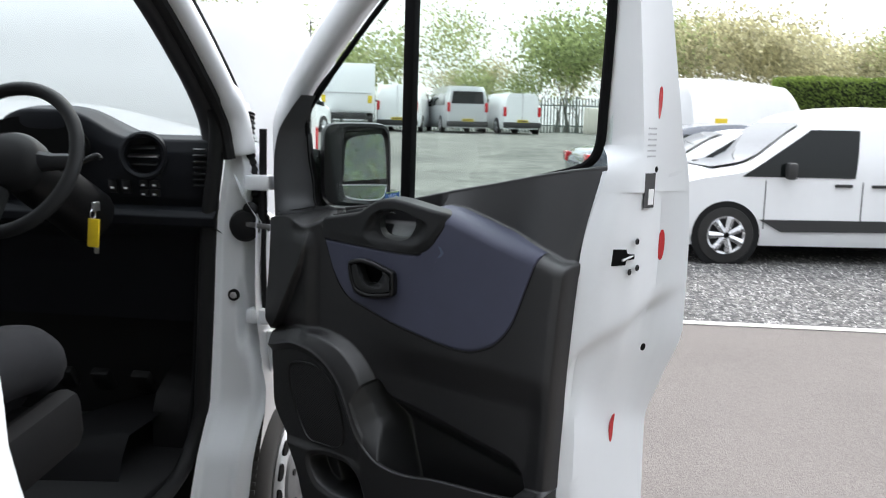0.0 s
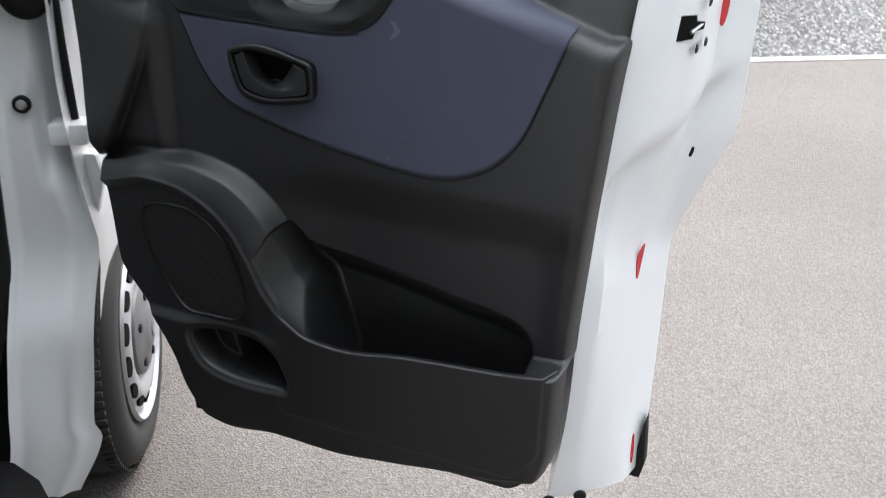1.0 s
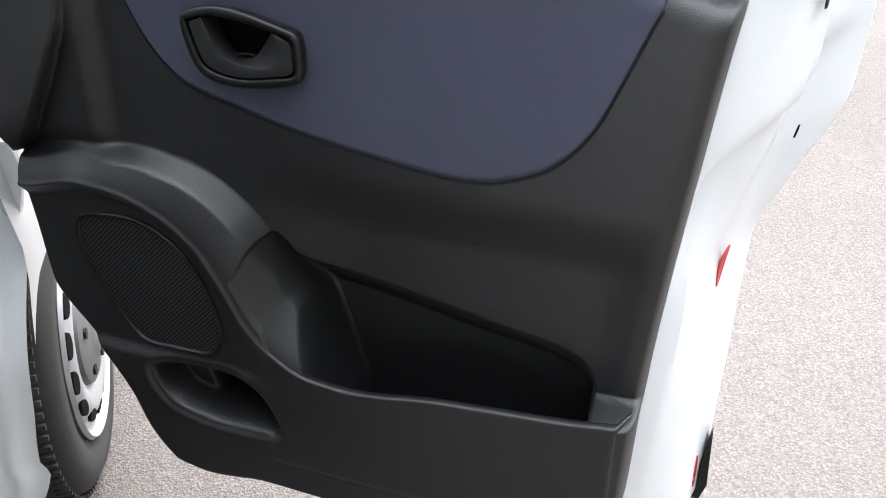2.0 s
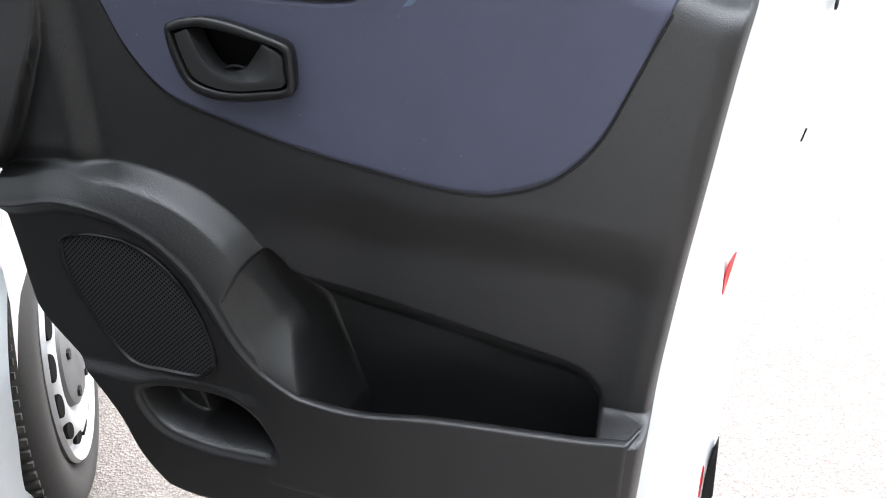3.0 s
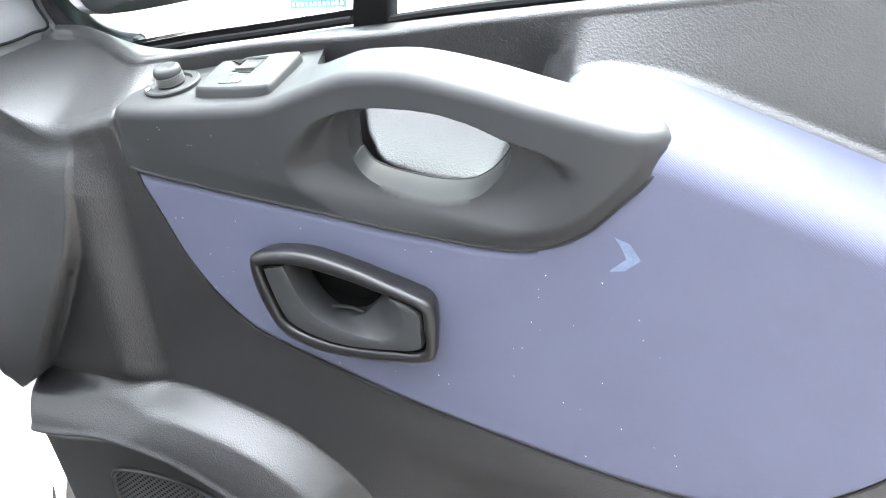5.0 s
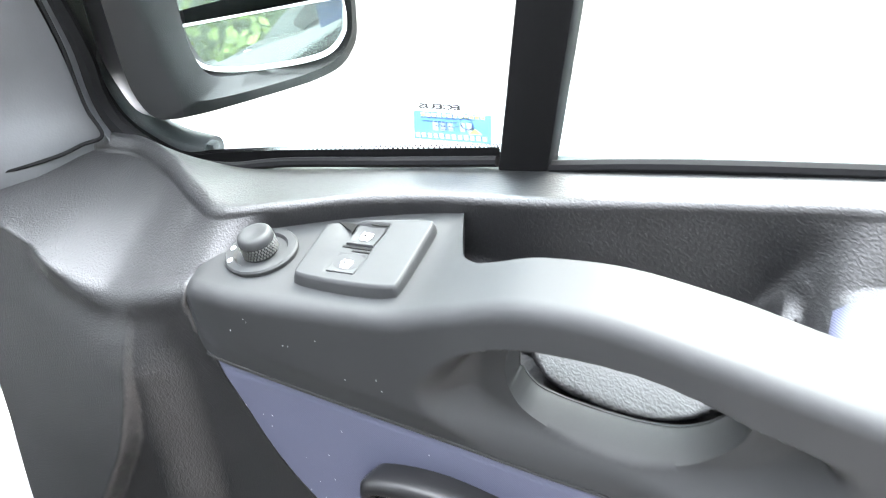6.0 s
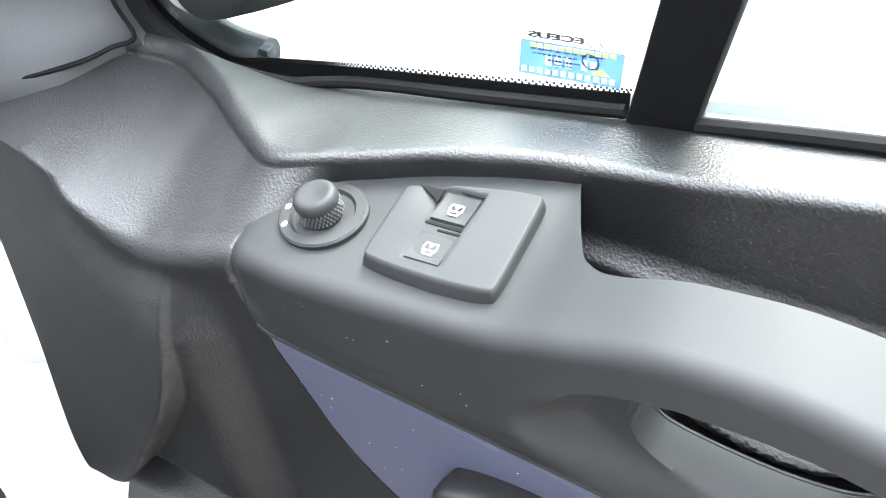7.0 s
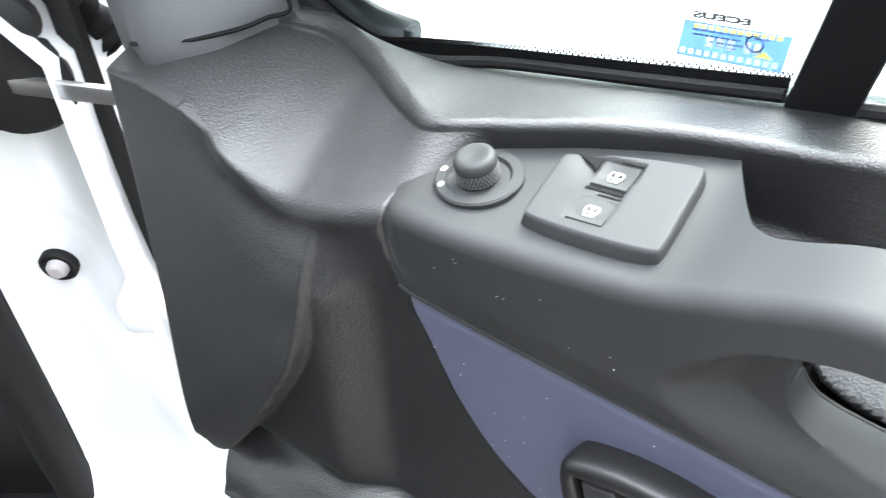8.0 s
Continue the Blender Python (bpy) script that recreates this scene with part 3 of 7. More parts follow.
Nc = Nc - 0.03 * ss(-0.025, -0.008, Nc) * ss(0.0, 0.02, Zc - arm_low(np.minimum(Uc, 0.583)) - 0.004) * ss(0.566, 0.55, Uc) * ss(arm_top(np.minimum(Uc, 0.583)) - 0.026, arm_top(np.minimum(Uc, 0.583)) - 0.04, Zc)
Zc = Zc + 0.003 * ss(0.03, 0.004, hi[None, :] - Zc) * ss(0.5, 0.51, Uc)
dp("fabric_insert", sheet(Uc, Nc, Zc), FABRIC, "blue woven cloth insert", sharp=False)
# seam line round the cloth
loop = [(u, 0.0, float(cloth_low(u))) for u in np.linspace(0.1815, 0.8195, 90)]
bm = tube([D(u, float(relief(np.array([u]), np.array([z]))[0]) + 0.0003, z - 0.0015) for u, _, z in loop], 0.0016, 6)
dp("cloth_seam", bm, RUBBER)

# armrest with the switch pod and the pull
kf, ka, kt, kb = 110, 8, 14, 6
uu = np.concatenate([np.linspace(0.17, 0.19, 16)[:-1], np.linspace(0.19, 0.3, 50)[:-1], np.linspace(0.3, 0.335, 34)[:-1], np.linspace(0.335, 0.555, 130)[:-1], 0.555 + 0.028 * np.sin(np.linspace(0, math.pi / 2, 26))])
uu_arm = uu
zb, zt_ = arm_low(uu), arm_top(uu)
zt_ = np.maximum(zt_, zb + 0.001)
nf_at = curve((0.165, -0.008), (0.18, 0.001), (0.21, 0.005), (0.3, 0.006), (0.36, 0.009), (0.42, 0.011), (0.48, 0.013), (0.54, 0.012), (0.562, 0.009), (0.573, 0.003), (0.5795, -0.005), (0.583, -0.012))
nf = nf_at(uu)
nb = curve((0.165, -0.02), (0.172, -0.036), (0.182, -0.047), (0.2, -0.059), (0.25, -0.076), (0.3, -0.088), (0.309, -0.089), (0.316, -0.074), (0.326, -0.05), (0.334, -0.035), (0.345, -0.028), (0.36, -0.026), (0.45, -0.027), (0.52, -0.026), (0.56, -0.026), (0.573, -0.024), (0.58, -0.018), (0.583, -0.0125))(uu)
rad = np.minimum(0.009, (zt_ - zb) * 0.45)
# underside of the grip, the scoop below it and the opening in the scoop
grip_low = curve((0.32, 1.214), (0.334, 1.225), (0.351, 1.24), (0.372, 1.251), (0.386, 1.2555), (0.408, 1.259), (0.434, 1.2605), (0.459, 1.2575), (0.486, 1.2495), (0.503, 1.246), (0.53, 1.24), (0.54, 1.2385))
scoop = rounded([(0.327, 1.212), (0.3275, 1.193), (0.345, 1.1785), (0.37, 1.1705), (0.405, 1.1695), (0.441, 1.171), (0.476, 1.177), (0.503, 1.19), (0.522, 1.213), (0.531, 1.238), (0.52, 1.262), (0.42, 1.285), (0.345, 1.262)])
mouth = rounded([(0.3665, 1.222), (0.369, 1.208), (0.38, 1.1945), (0.406, 1.188), (0.435, 1.188), (0.459, 1.196), (0.471, 1.207), (0.482, 1.224), (0.4835, 1.2385), (0.474, 1.2465), (0.455, 1.2535), (0.43, 1.256), (0.405, 1.2545), (0.385, 1.2505), (0.3725, 1.243), (0.3675, 1.234)], 8)


def dished(u, z, n):
    d = within(u, z, scoop)
    roof = grip_low(u)
    soft = 0.005 + 0.016 * ss(0.362, 0.335, u) + 0.016 * ss(0.5, 0.528, u)
    k = np.clip((roof + 0.0015 - z) / soft, 0, 1)
    return n - 0.0165 * ss(-0.006, 0.026, d) * k * k * (3 - 2 * k)


def arm_front(u, z):
    return dished(u, z, 0.004 + (nf_at(u) - 0.004) * ss(0, 1, np.clip((z - arm_low(u)) / 0.02, 0, 1)))


ru, rn, rz = [], [], []
for k in range(kf):
    a = k / (kf - 1)
    z = zb + a * (zt_ - rad - zb)
    ru.append(uu), rn.append(np.minimum(arm_front(uu, z), nf + 0.001)), rz.append(z)
for k in range(1, ka + 1):
    a = k / ka * math.pi / 2
    ru.append(uu), rn.append(nf - rad + rad * math.cos(a)), rz.append(zt_ - rad + rad * math.sin(a))
for k in range(1, kt + 1):
    a = k / kt
    ru.append(uu), rn.append((nf - rad) * (1 - a) + nb * a), rz.append(zt_ + (0.003 + 0.002 * ss(0.32, 0.3, uu)) * a * ss(0.583, 0.56, uu))
for k in range(1, kb + 1):
    a = k / kb
    drop = (0.004 + 0.046 * ss(0.31, 0.318, uu) - 0.028 * ss(0.33, 0.36, uu)) * ss(0.5835, 0.568, uu)
    ru.append(uu), rn.append(nb + 0.004 * a * a * (uu > 0.335)), rz.append(zt_ + (0.003 + 0.002 * ss(0.32, 0.3, uu)) * ss(0.583, 0.56, uu) - drop * a)
bm = sheet(np.array(ru), np.array(rn), np.array(rz))
# cut the opening and draw its edge along the mouth's outline
front_v = [v for v in bm.verts if 0.34 < v.co.x < 0.51 and 1.17 < v.co.z < 1.272 and v.co.y < 0.021]
depth_in = within(np.array([v.co.x for v in front_v]), np.array([v.co.z for v in front_v]), mouth)
cut_v = {v for v, d in zip(front_v, depth_in) if d > -0.0006}
bmesh.ops.delete(bm, geom=[f for f in bm.faces if any(v in cut_v for v in f.verts)], context="FACES")
rim = [e for e in bm.edges if e.is_boundary and all(0.34 < v.co.x < 0.51 and 1.175 < v.co.z < 1.272 and v.co.y < 0.021 for v in e.verts)]
rim_v = {v for e in rim for v in e.verts}


def nearest(outline, u, z):
    best = (9, 0, 0)
    for (a, b), (c, d) in zip(outline, outline[1:] + outline[:1]):
        t = min(1, max(0, ((u - a) * (c - a) + (z - b) * (d - b)) / ((c - a) ** 2 + (d - b) ** 2 + 1e-12)))
        p, q = a + t * (c - a), b + t * (d - b)
        best = min(best, (math.hypot(u - p, z - q), p, q))
    return best[1], best[2]


for v in rim_v:
    v.co.x, v.co.z = nearest(mouth, v.co.x, v.co.z)
    v.co.y = -float(arm_front(np.array(v.co.x), np.array(v.co.z)))
# line it: a short collar to the foot of the well below, the grip's underside above
ring0 = {v: v for v in rim_v}
for step in range(1, 9):
    t = step / 8
    nxt = {}
    for v0, v in ring0.items():
        x, z = v0.co.x, v0.co.z
        top_ = float(ss(1.24, 1.249, z)) * float(ss(0.366, 0.38, x)) * float(ss(0.488, 0.478, x))
        x1, z1 = (nearest(bowl, x, z + 0.004) if z < 1.242 else (x + (0.425 - x) * 0.05, z))
        low_n = min(-0.0235, float(well_n(np.array(x1), np.array(z1))) - 0.001)
        back = low_n * (1 - top_) + (float(np.interp(x, uu, nb)) + 0.004) * top_
        n0 = -v0.co.y
        bend = math.sin(t * math.pi / 2)
        nxt[v0] = bm.verts.new((x + (x1 - x) * t, -(n0 + (back - n0) * (t * (1 - top_) + t * top_)), z + (z1 - z) * bend * (1 - top_) + 0.003 * math.sin(t * 3.1416) * top_))
    for e in rim:
        p, q = e.verts
        bm.faces.new((ring0[p], ring0[q], nxt[q], nxt[p]))
    ring0 = nxt
bmesh.ops.recalc_face_normals(bm, faces=bm.faces)
for f in bm.faces:
    f.smooth = True
arm = dp("armrest", bm, SATIN, "satin dark grey armrest with a pull opening", sharp=True)
# seam where the collar of the opening meets the wall
seam = [D(u, -0.0224, z) for u, z in bowl if z < 1.232]
dp("opening_seam", tube(seam, 0.0006, 6), SATIN)
# rim of the cloth-side seam under the armrest
bm = tube([D(u, min(0.004, float(nf_at(u)) + 0.001), float(arm_low(u)) - 0.0008) for u in np.linspace(0.1815, 0.582, 110)], 0.0013, 6)
dp("armrest_seam", bm, RUBBER)


def podpoint(u, n, h=0.0):
    z = 1.2335 + (u - 0.237) * 0.185 + (-0.013 - n) * 0.07 + h
    return D(u, n, z)


# window switch plate: a raised plate, scooped beside its two rockers
plate_h = 0.0068


def plate_face(u, n):
    side = ss(-0.0128, -0.03, n) if u < 0.2588 else ss(-0.0172, -0.0185, n)
    scoop = ss(0.241, 0.2595, u) * ss(0.2785, 0.2775, u) * ss(-0.0606, -0.0592, n) * side
    return plate_h - scoop * (0.0006 + 0.0024 * float(ss(-0.035, -0.058, n)))


bm = bmesh.new()
g = []
pu, pn = 64, 56
for i in range(pu + 1):
    row = []
    for j in range(pn + 1):
        a, b = i / pu * 2 - 1, j / pn * 2 - 1
        # rounded square
        a2, b2 = a * math.sqrt(1 - 0.09 * b * b * abs(b) ** 6), b * math.sqrt(1 - 0.09 * a * a * abs(a) ** 6)
        u, n = 0.2722 + a2 * 0.0338 + 0.0012 * b2, -0.0372 + b2 * 0.0255 + 0.0035 * a2 * (b2 - 0.55) - 0.0022 * (1 - a2 * a2) * b2 * -1
        rim = max(abs(a), abs(b))
        h = float(plate_face(u, n)) - 0.0075 * float(ss(0.93, 1.0, rim)) ** 1.6
        row.append(bm.verts.new(podpoint(u, n, h)))
    g.append(row)
for i in range(pu):
    for j in range(pn):
        bm.faces.new((g[i][j], g[i + 1][j], g[i + 1][j + 1], g[i][j + 1]))
bmesh.ops.recalc_face_normals(bm, faces=bm.faces)
dp("switch_plate", bm, SATIN, "raised window switch plate", sharp=False)
for n0, n1 in ((-0.0588, -0.0396), (-0.0355, -0.0164)):
    def q(a, b, h):
        """a along the rocker (0 to 1), b from its back to its front."""
        return podpoint(0.2588 + 0.0202 * a, n0 + (n1 - n0) * b + 0.0008 * a, h)
    bm = bmesh.new()
    g = []
    for i in range(13):
        row = []
        for j in range(13):
            a, b = i / 12, j / 12
            h = plate_h - 0.0006 + 0.0014 * b * b - 0.0016 * math.sin(math.pi * a) * math.sin(math.pi * min(1, b * 1.1)) + 0.0006 * (1 - b) ** 3
            if i in (0, 12) or j in (0, 12):
                h -= 0.0045
                a, b = min(max(a, 0.012), 0.988), min(max(b, 0.012), 0.988)
            row.append(bm.verts.new(q(a if i not in (0, 12) else a, b if j not in (0, 12) else b, h)))
        g.append(row)
    for i in range(12):
        for j in range(12):
            bm.faces.new((g[i][j], g[i + 1][j], g[i + 1][j + 1], g[i][j + 1]))
    bmesh.ops.recalc_face_normals(bm, faces=bm.faces)
    rocker = dp("window_switch", bm, SATIN, "rocker switch with a white window symbol")
    # thin dark bars laid in as the shade of the gaps round the rocker
    bm = prism([q(0.02, 1.0, plate_h - 0.0006), q(0.02, 1.07, plate_h - 0.0006), q(0.93, 1.09, plate_h - 0.0006), q(0.93, 1.0, plate_h - 0.0006)], (0, 0, 0.0004))
    prism([q(0.4, -0.05, plate_h - 0.0006), q(0.4, 0.0, plate_h - 0.0006), q(0.95, 0.0, plate_h - 0.0006), q(0.95, -0.06, plate_h - 0.0006)], (0, 0, 0.0004), bm=bm)
    dp("switch_gap", bm, VOID, smooth=False)
    top_h = plate_h - 0.0003
    ring = [q(a, b, top_h + 0.0012 * b * b - 0.0007) for a, b in ((0.36, 0.36), (0.34, 0.5), (0.4, 0.68), (0.6, 0.68), (0.66, 0.5), (0.64, 0.36))]
    bm = tube(ring, 0.00042, 6, True)
    tube([q(0.37, 0.56, top_h - 0.0003), q(0.63, 0.56, top_h - 0.0003)], 0.0004, 6, bm=bm)
    tube([q(0.44, 0.36, top_h - 0.0006), q(0.56, 0.36, top_h - 0.0006), q(0.5, 0.48, top_h - 0.0006)], 0.0005, 6, True, bm=bm)
    part("switch_symbol", bm, ICON, rocker, "", None)

# dark sliver laid in the scoop as the shade of its undercut
bm = prism([podpoint(u, n, plate_h - 0.0012) for u, n in ((0.2458, -0.0586), (0.2584, -0.0584), (0.2586, -0.0498), (0.2565, -0.0525))], (0, 0, 0.0008))
dp("switch_gap", bm, VOID, smooth=False)

# mirror adjuster
kc = podpoint(0.2075, -0.0335, -0.0012)
tilt = Matrix.Translation(kc) @ pose(0, 0, 0, 4, -10, 0)
bm = lathe([(0.0, 0.0), (0.0222, 0.0), (0.0225, 0.0032), (0.0215, 0.0042), (0.0168, 0.0042), (0.0155, 0.0024), (0.0, 0.0024)], tilt @ Matrix.Diagonal((1.0, 0.92, 1, 1)), 48)
dp("adjuster_ring", bm, SATIN)
bm = lathe([(0.0092, 0.002), (0.0101, 0.0036), (0.0101, 0.0112), (0.0106, 0.0116), (0.0106, 0.0136), (0.0098, 0.0158), (0.0084, 0.0168), (0.0068, 0.0169), (0.0034, 0.0161), (0.0, 0.0159)], tilt, 40)
knob = dp("mirror_adjuster", bm, SATIN, "round mirror adjuster with a dotted grip")
bm = bmesh.new()
for ring_i in range(4):
    for k in range(34):
        a = 6.28318 * (k + 0.5 * (ring_i % 2)) / 34
        c = tilt @ Vector((0.0102 * math.cos(a), 0.0102 * math.sin(a), 0.0046 + 0.0018 * ring_i))
        box(c, (0.0011, 0.0011, 0.0011), 0, tilt.to_3x3() @ Matrix.Rotation(a, 3, "Z"), bm)
tagged(dp("adjuster_grip", bm, METAL, "", smooth=False), kind="stuff")
for a in (155, 185, 222):
    c = tilt @ Vector((0.0188 * math.cos(radians(a)), 0.0176 * math.sin(radians(a)), 0.0042))
    dp("adjuster_mark", lathe([(0.0013, 0), (0.0013, 0.0004), (0.0, 0.0004)], Matrix.Translation(c) @ tilt.to_3x3().to_4x4() @ Matrix.Diagonal((1, 1.4, 1, 1)), 12), ICON)

# inner release handle
bez = [(0.288, 1.121), (0.293, 1.128), (0.313, 1.135), (0.334, 1.138), (0.354, 1.137), (0.378, 1.133), (0.401, 1.127), (0.42, 1.122), (0.433, 1.117), (0.438, 1.106), (0.4385, 1.082), (0.437, 1.067), (0.429, 1.06), (0.406, 1.0535), (0.381, 1.049), (0.355, 1.0465), (0.331, 1.0475), (0.309, 1.056), (0.296, 1.077), (0.289, 1.103)]


def shrink(pts, d):
    cu, cz = sum(p[0] for p in pts) / len(pts), sum(p[1] for p in pts) / len(pts)
    out = []
    for u, z in pts:
        l = math.hypot(u - cu, z - cz)
        out.append((u - (u - cu) / l * d, z - (z - cz) / l * d))
    return out


def band(rings):
    """A closed band through rings of (u, z, n) with the same count."""
    bm = bmesh.new()
    vv = [[bm.verts.new(D(u, n, z)) for u, z, n in r] for r in rings]
    for a, b in zip(vv, vv[1:]):
        for i in range(len(a)):
            k = (i + 1) % len(a)
            bm.faces.new((a[i], a[k], b[k], b[i]))
    return bm, vv


def smooth2(pts, k=5):
    return [(v.x, v.y) for v in fine([(u, z, 0) for u, z in pts], k, True)]


o = smooth2(bez)
rim_in = smooth2([(0.2965, 1.1155), (0.2995, 1.1205), (0.326, 1.127), (0.346, 1.1265), (0.37, 1.124), (0.393, 1.1195), (0.413, 1.116), (0.4275, 1.1105), (0.4295, 1.097), (0.4285, 1.071), (0.399, 1.063), (0.365, 1.0578), (0.339, 1.0588), (0.314, 1.067), (0.304, 1.089)], 5)


def along(pts, k):
    """k points at even steps round a closed outline, from its point nearest the upper front corner."""
    i0 = min(range(len(pts)), key=lambda i: (pts[i][0] - 0.28) ** 2 + (pts[i][1] - 1.14) ** 2)
    p = pts[i0:] + pts[:i0 + 1]
    d = [0.0]
    for a, b in zip(p, p[1:]):
        d.append(d[-1] + math.hypot(b[0] - a[0], b[1] - a[1]))
    return [(float(np.interp(d[-1] * i / k, d, [q[0] for q in p])), float(np.interp(d[-1] * i / k, d, [q[1] for q in p]))) for i in range(k)]


def blend(A, B, t):
    return [(a[0] + (b[0] - a[0]) * t, a[1] + (b[1] - a[1]) * t) for a, b in zip(A, B)]


Ro, Ri = along(o, 110), along(rim_in, 110)
bm, vv = band([[(u, z, 0.0) for u, z in shrink(Ro, 0.005)], [(u, z, 0.012) for u, z in shrink(Ro, 0.0012)], [(u, z, 0.0195) for u, z in Ro], [(u, z, 0.0222) for u, z in blend(Ro, Ri, 0.14)], [(u, z, 0.0236) for u, z in blend(Ro, Ri, 0.4)], [(u, z, 0.0236) for u, z in blend(Ro, Ri, 0.8)], [(u, z, 0.0226) for u, z in blend(Ro, Ri, 0.97)], [(u, z, 0.02) for u, z in Ri], [(u, z, 0.008) for u, z in Ri]])
bmesh.ops.recalc_face_normals(bm, faces=bm.faces)
dp("handle_bezel", bm, GLOSSY, "black bezel round the release handle", sharp=False)
# dish behind the lever, the recess's shade put into its colour
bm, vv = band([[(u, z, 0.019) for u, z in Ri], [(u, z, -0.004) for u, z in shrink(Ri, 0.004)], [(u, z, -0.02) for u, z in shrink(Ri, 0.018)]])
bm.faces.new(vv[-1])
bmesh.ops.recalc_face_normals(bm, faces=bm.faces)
dp("handle_dish", bm, VOID, "deep recess, its shade in the near-black colour")
lower = fine([(0.3, 1.117, 0), (0.303, 1.103, 0), (0.308, 1.085, 0), (0.3165, 1.0695, 0), (0.339, 1.061, 0), (0.365, 1.0595, 0), (0.399, 1.065, 0), (0.4255, 1.0725, 0), (0.427, 1.09, 0), (0.426, 1.105, 0), (0.412, 1.1135, 0)], 6)
ridge_l = fine([(0.318, 1.1245, 0), (0.323, 1.112, 0), (0.328, 1.099, 0), (0.337, 1.086, 0), (0.352, 1.078, 0), (0.372, 1.074, 0), (0.395, 1.075, 0), (0.409, 1.085, 0), (0.413, 1.099, 0), (0.41, 1.109, 0), (0.405, 1.1165, 0)], 6)
lip = fine([(0.319, 1.121, 0), (0.3235, 1.11, 0), (0.3285, 1.098, 0), (0.335, 1.088, 0), (0.342, 1.081, 0), (0.35, 1.0765, 0), (0.36, 1.0765, 0), (0.372, 1.081, 0), (0.379, 1.0875, 0), (0.386, 1.0965, 0), (0.394, 1.107, 0)], 6)
bm = bmesh.new()
rows = []
prof = [(0, 0, 0.008), (0, 0.0, 0.0205), (0, 0.06, 0.0225), (0, 0.5, 0.0235), (0, 0.92, 0.0238), (1, 0.0, 0.0232), (1, 0.2, 0.0215), (1, 0.5, 0.016), (1, 0.8, 0.0105), (1, 1.0, 0.008), (1, 1.0, -0.004)]
for stage, t, n in prof:
    A, B = (lower, ridge_l) if stage == 0 else (ridge_l, lip)
    rows.append([bm.verts.new(D(a.x + (b.x - a.x) * t, n, a.y + (b.y - a.y) * t)) for a, b in zip(A, B)])
for a, b in zip(rows, rows[1:]):
    for j in range(len(a) - 1):
        bm.faces.new((a[j], a[j + 1], b[j + 1], b[j]))
bm.faces.new([r[0] for r in rows])
bm.faces.new([r[-1] for r in rows])
bmesh.ops.recalc_face_normals(bm, faces=bm.faces)
dp("release_handle", bm, SATIN, "satin grey pull lever", sharp=True)
bm = tube(fine([D(0.331, 0.002, 1.069), D(0.342, 0.003, 1.0765), D(0.353, 0.003, 1.081), D(0.364, 0.003, 1.082), D(0.374, 0.002, 1.0785)], 6), 0.0016, 6)
dp("handle_spring_cover", bm, SATIN)

# loudspeaker
spk = smooth2([(0.097, 0.828), (0.108, 0.848), (0.146, 0.858), (0.197, 0.858), (0.24, 0.839), (0.273, 0.804), (0.295, 0.753), (0.304, 0.706), (0.3, 0.678), (0.277, 0.661), (0.225, 0.657), (0.175, 0.659), (0.14, 0.697), (0.115, 0.747), (0.098, 0.795)], 6)
rin = shrink(spk, 0.0065)
bm, vv = band([[(u, z, 0.036) for u, z in spk], [(u, z, 0.0455) for u, z in shrink(spk, 0.0008)], [(u, z, 0.0472) for u, z in shrink(spk, 0.0025)], [(u, z, 0.0472) for u, z in shrink(spk, 0.004)], [(u, z, 0.0455) for u, z in shrink(spk, 0.0052)], [(u, z, 0.0435) for u, z in rin]])
bmesh.ops.recalc_face_normals(bm, faces=bm.faces)
dp("speaker_rim", bm, TRIM)
mesh_c = (sum(p[0] for p in rin) / len(rin), sum(p[1] for p in rin) / len(rin))
rings = [[(mesh_c[0] + (u - mesh_c[0]) * s, mesh_c[1] + (z - mesh_c[1]) * s, 0.0442 + 0.002 * (1 - s * s)) for u, z in rin] for s in (1.0, 0.8, 0.6, 0.4, 0.2, 0.05)]
bm, vv = band(rings)
bm.faces.new(vv[-1])
bmesh.ops.recalc_face_normals(bm, faces=bm.faces)
g = mat("perforated_speaker_mesh", (0.03, 0.03, 0.031), 0.45)
gn, gl_ = g.node_tree.nodes, g.node_tree.links
vt = gn.new("ShaderNodeTexVoronoi")
vt.inputs["Scale"].default_value, vt.inputs["Randomness"].default_value = 215, 0.03
tc = gn.new("ShaderNodeTexCoord")
mp = gn.new("ShaderNodeMapping")
mp.inputs["Rotation"].default_value, mp.inputs["Scale"].default_value = (0, radians(45), 0), (1, 0.02, 1)
rp = gn.new("ShaderNodeValToRGB")
rp.color_ramp.elements[0].position, rp.color_ramp.elements[1].position = 0.3, 0.42
rp.color_ramp.elements[0].color, rp.color_ramp.elements[1].color = (0.001, 0.001, 0.001, 1), (0.022, 0.022, 0.023, 1)
gl_.new(tc.outputs["Object"], mp.inputs[0])
gl_.new(mp.outputs[0], vt.inputs["Vector"])
gl_.new(vt.outputs["Distance"], rp.inputs[0])
gl_.new(rp.outputs[0], gn["Principled BSDF"].inputs["Base Color"])
rs_ = gn.new("ShaderNodeMapRange")
rs_.inputs["From Min"].default_value, rs_.inputs["From Max"].default_value, rs_.inputs["To Max"].default_value = 0.0, 0.022, 0.35
gl_.new(rp.outputs[0], rs_.inputs["Value"])
gl_.new(rs_.outputs[0], gn["Principled BSDF"].inputs["Specular IOR Level"])
gb = gn.new("ShaderNodeBump")
gb.inputs["Strength"].default_value, gb.inputs["Distance"].default_value = 0.6, 0.001
gl_.new(rp.outputs[0], gb.inputs["Height"])
gl_.new(gb.outputs[0], gn["Principled BSDF"].inputs["Normal"])
dp("speaker_grille", bm, g, "fine perforated loudspeaker grille")

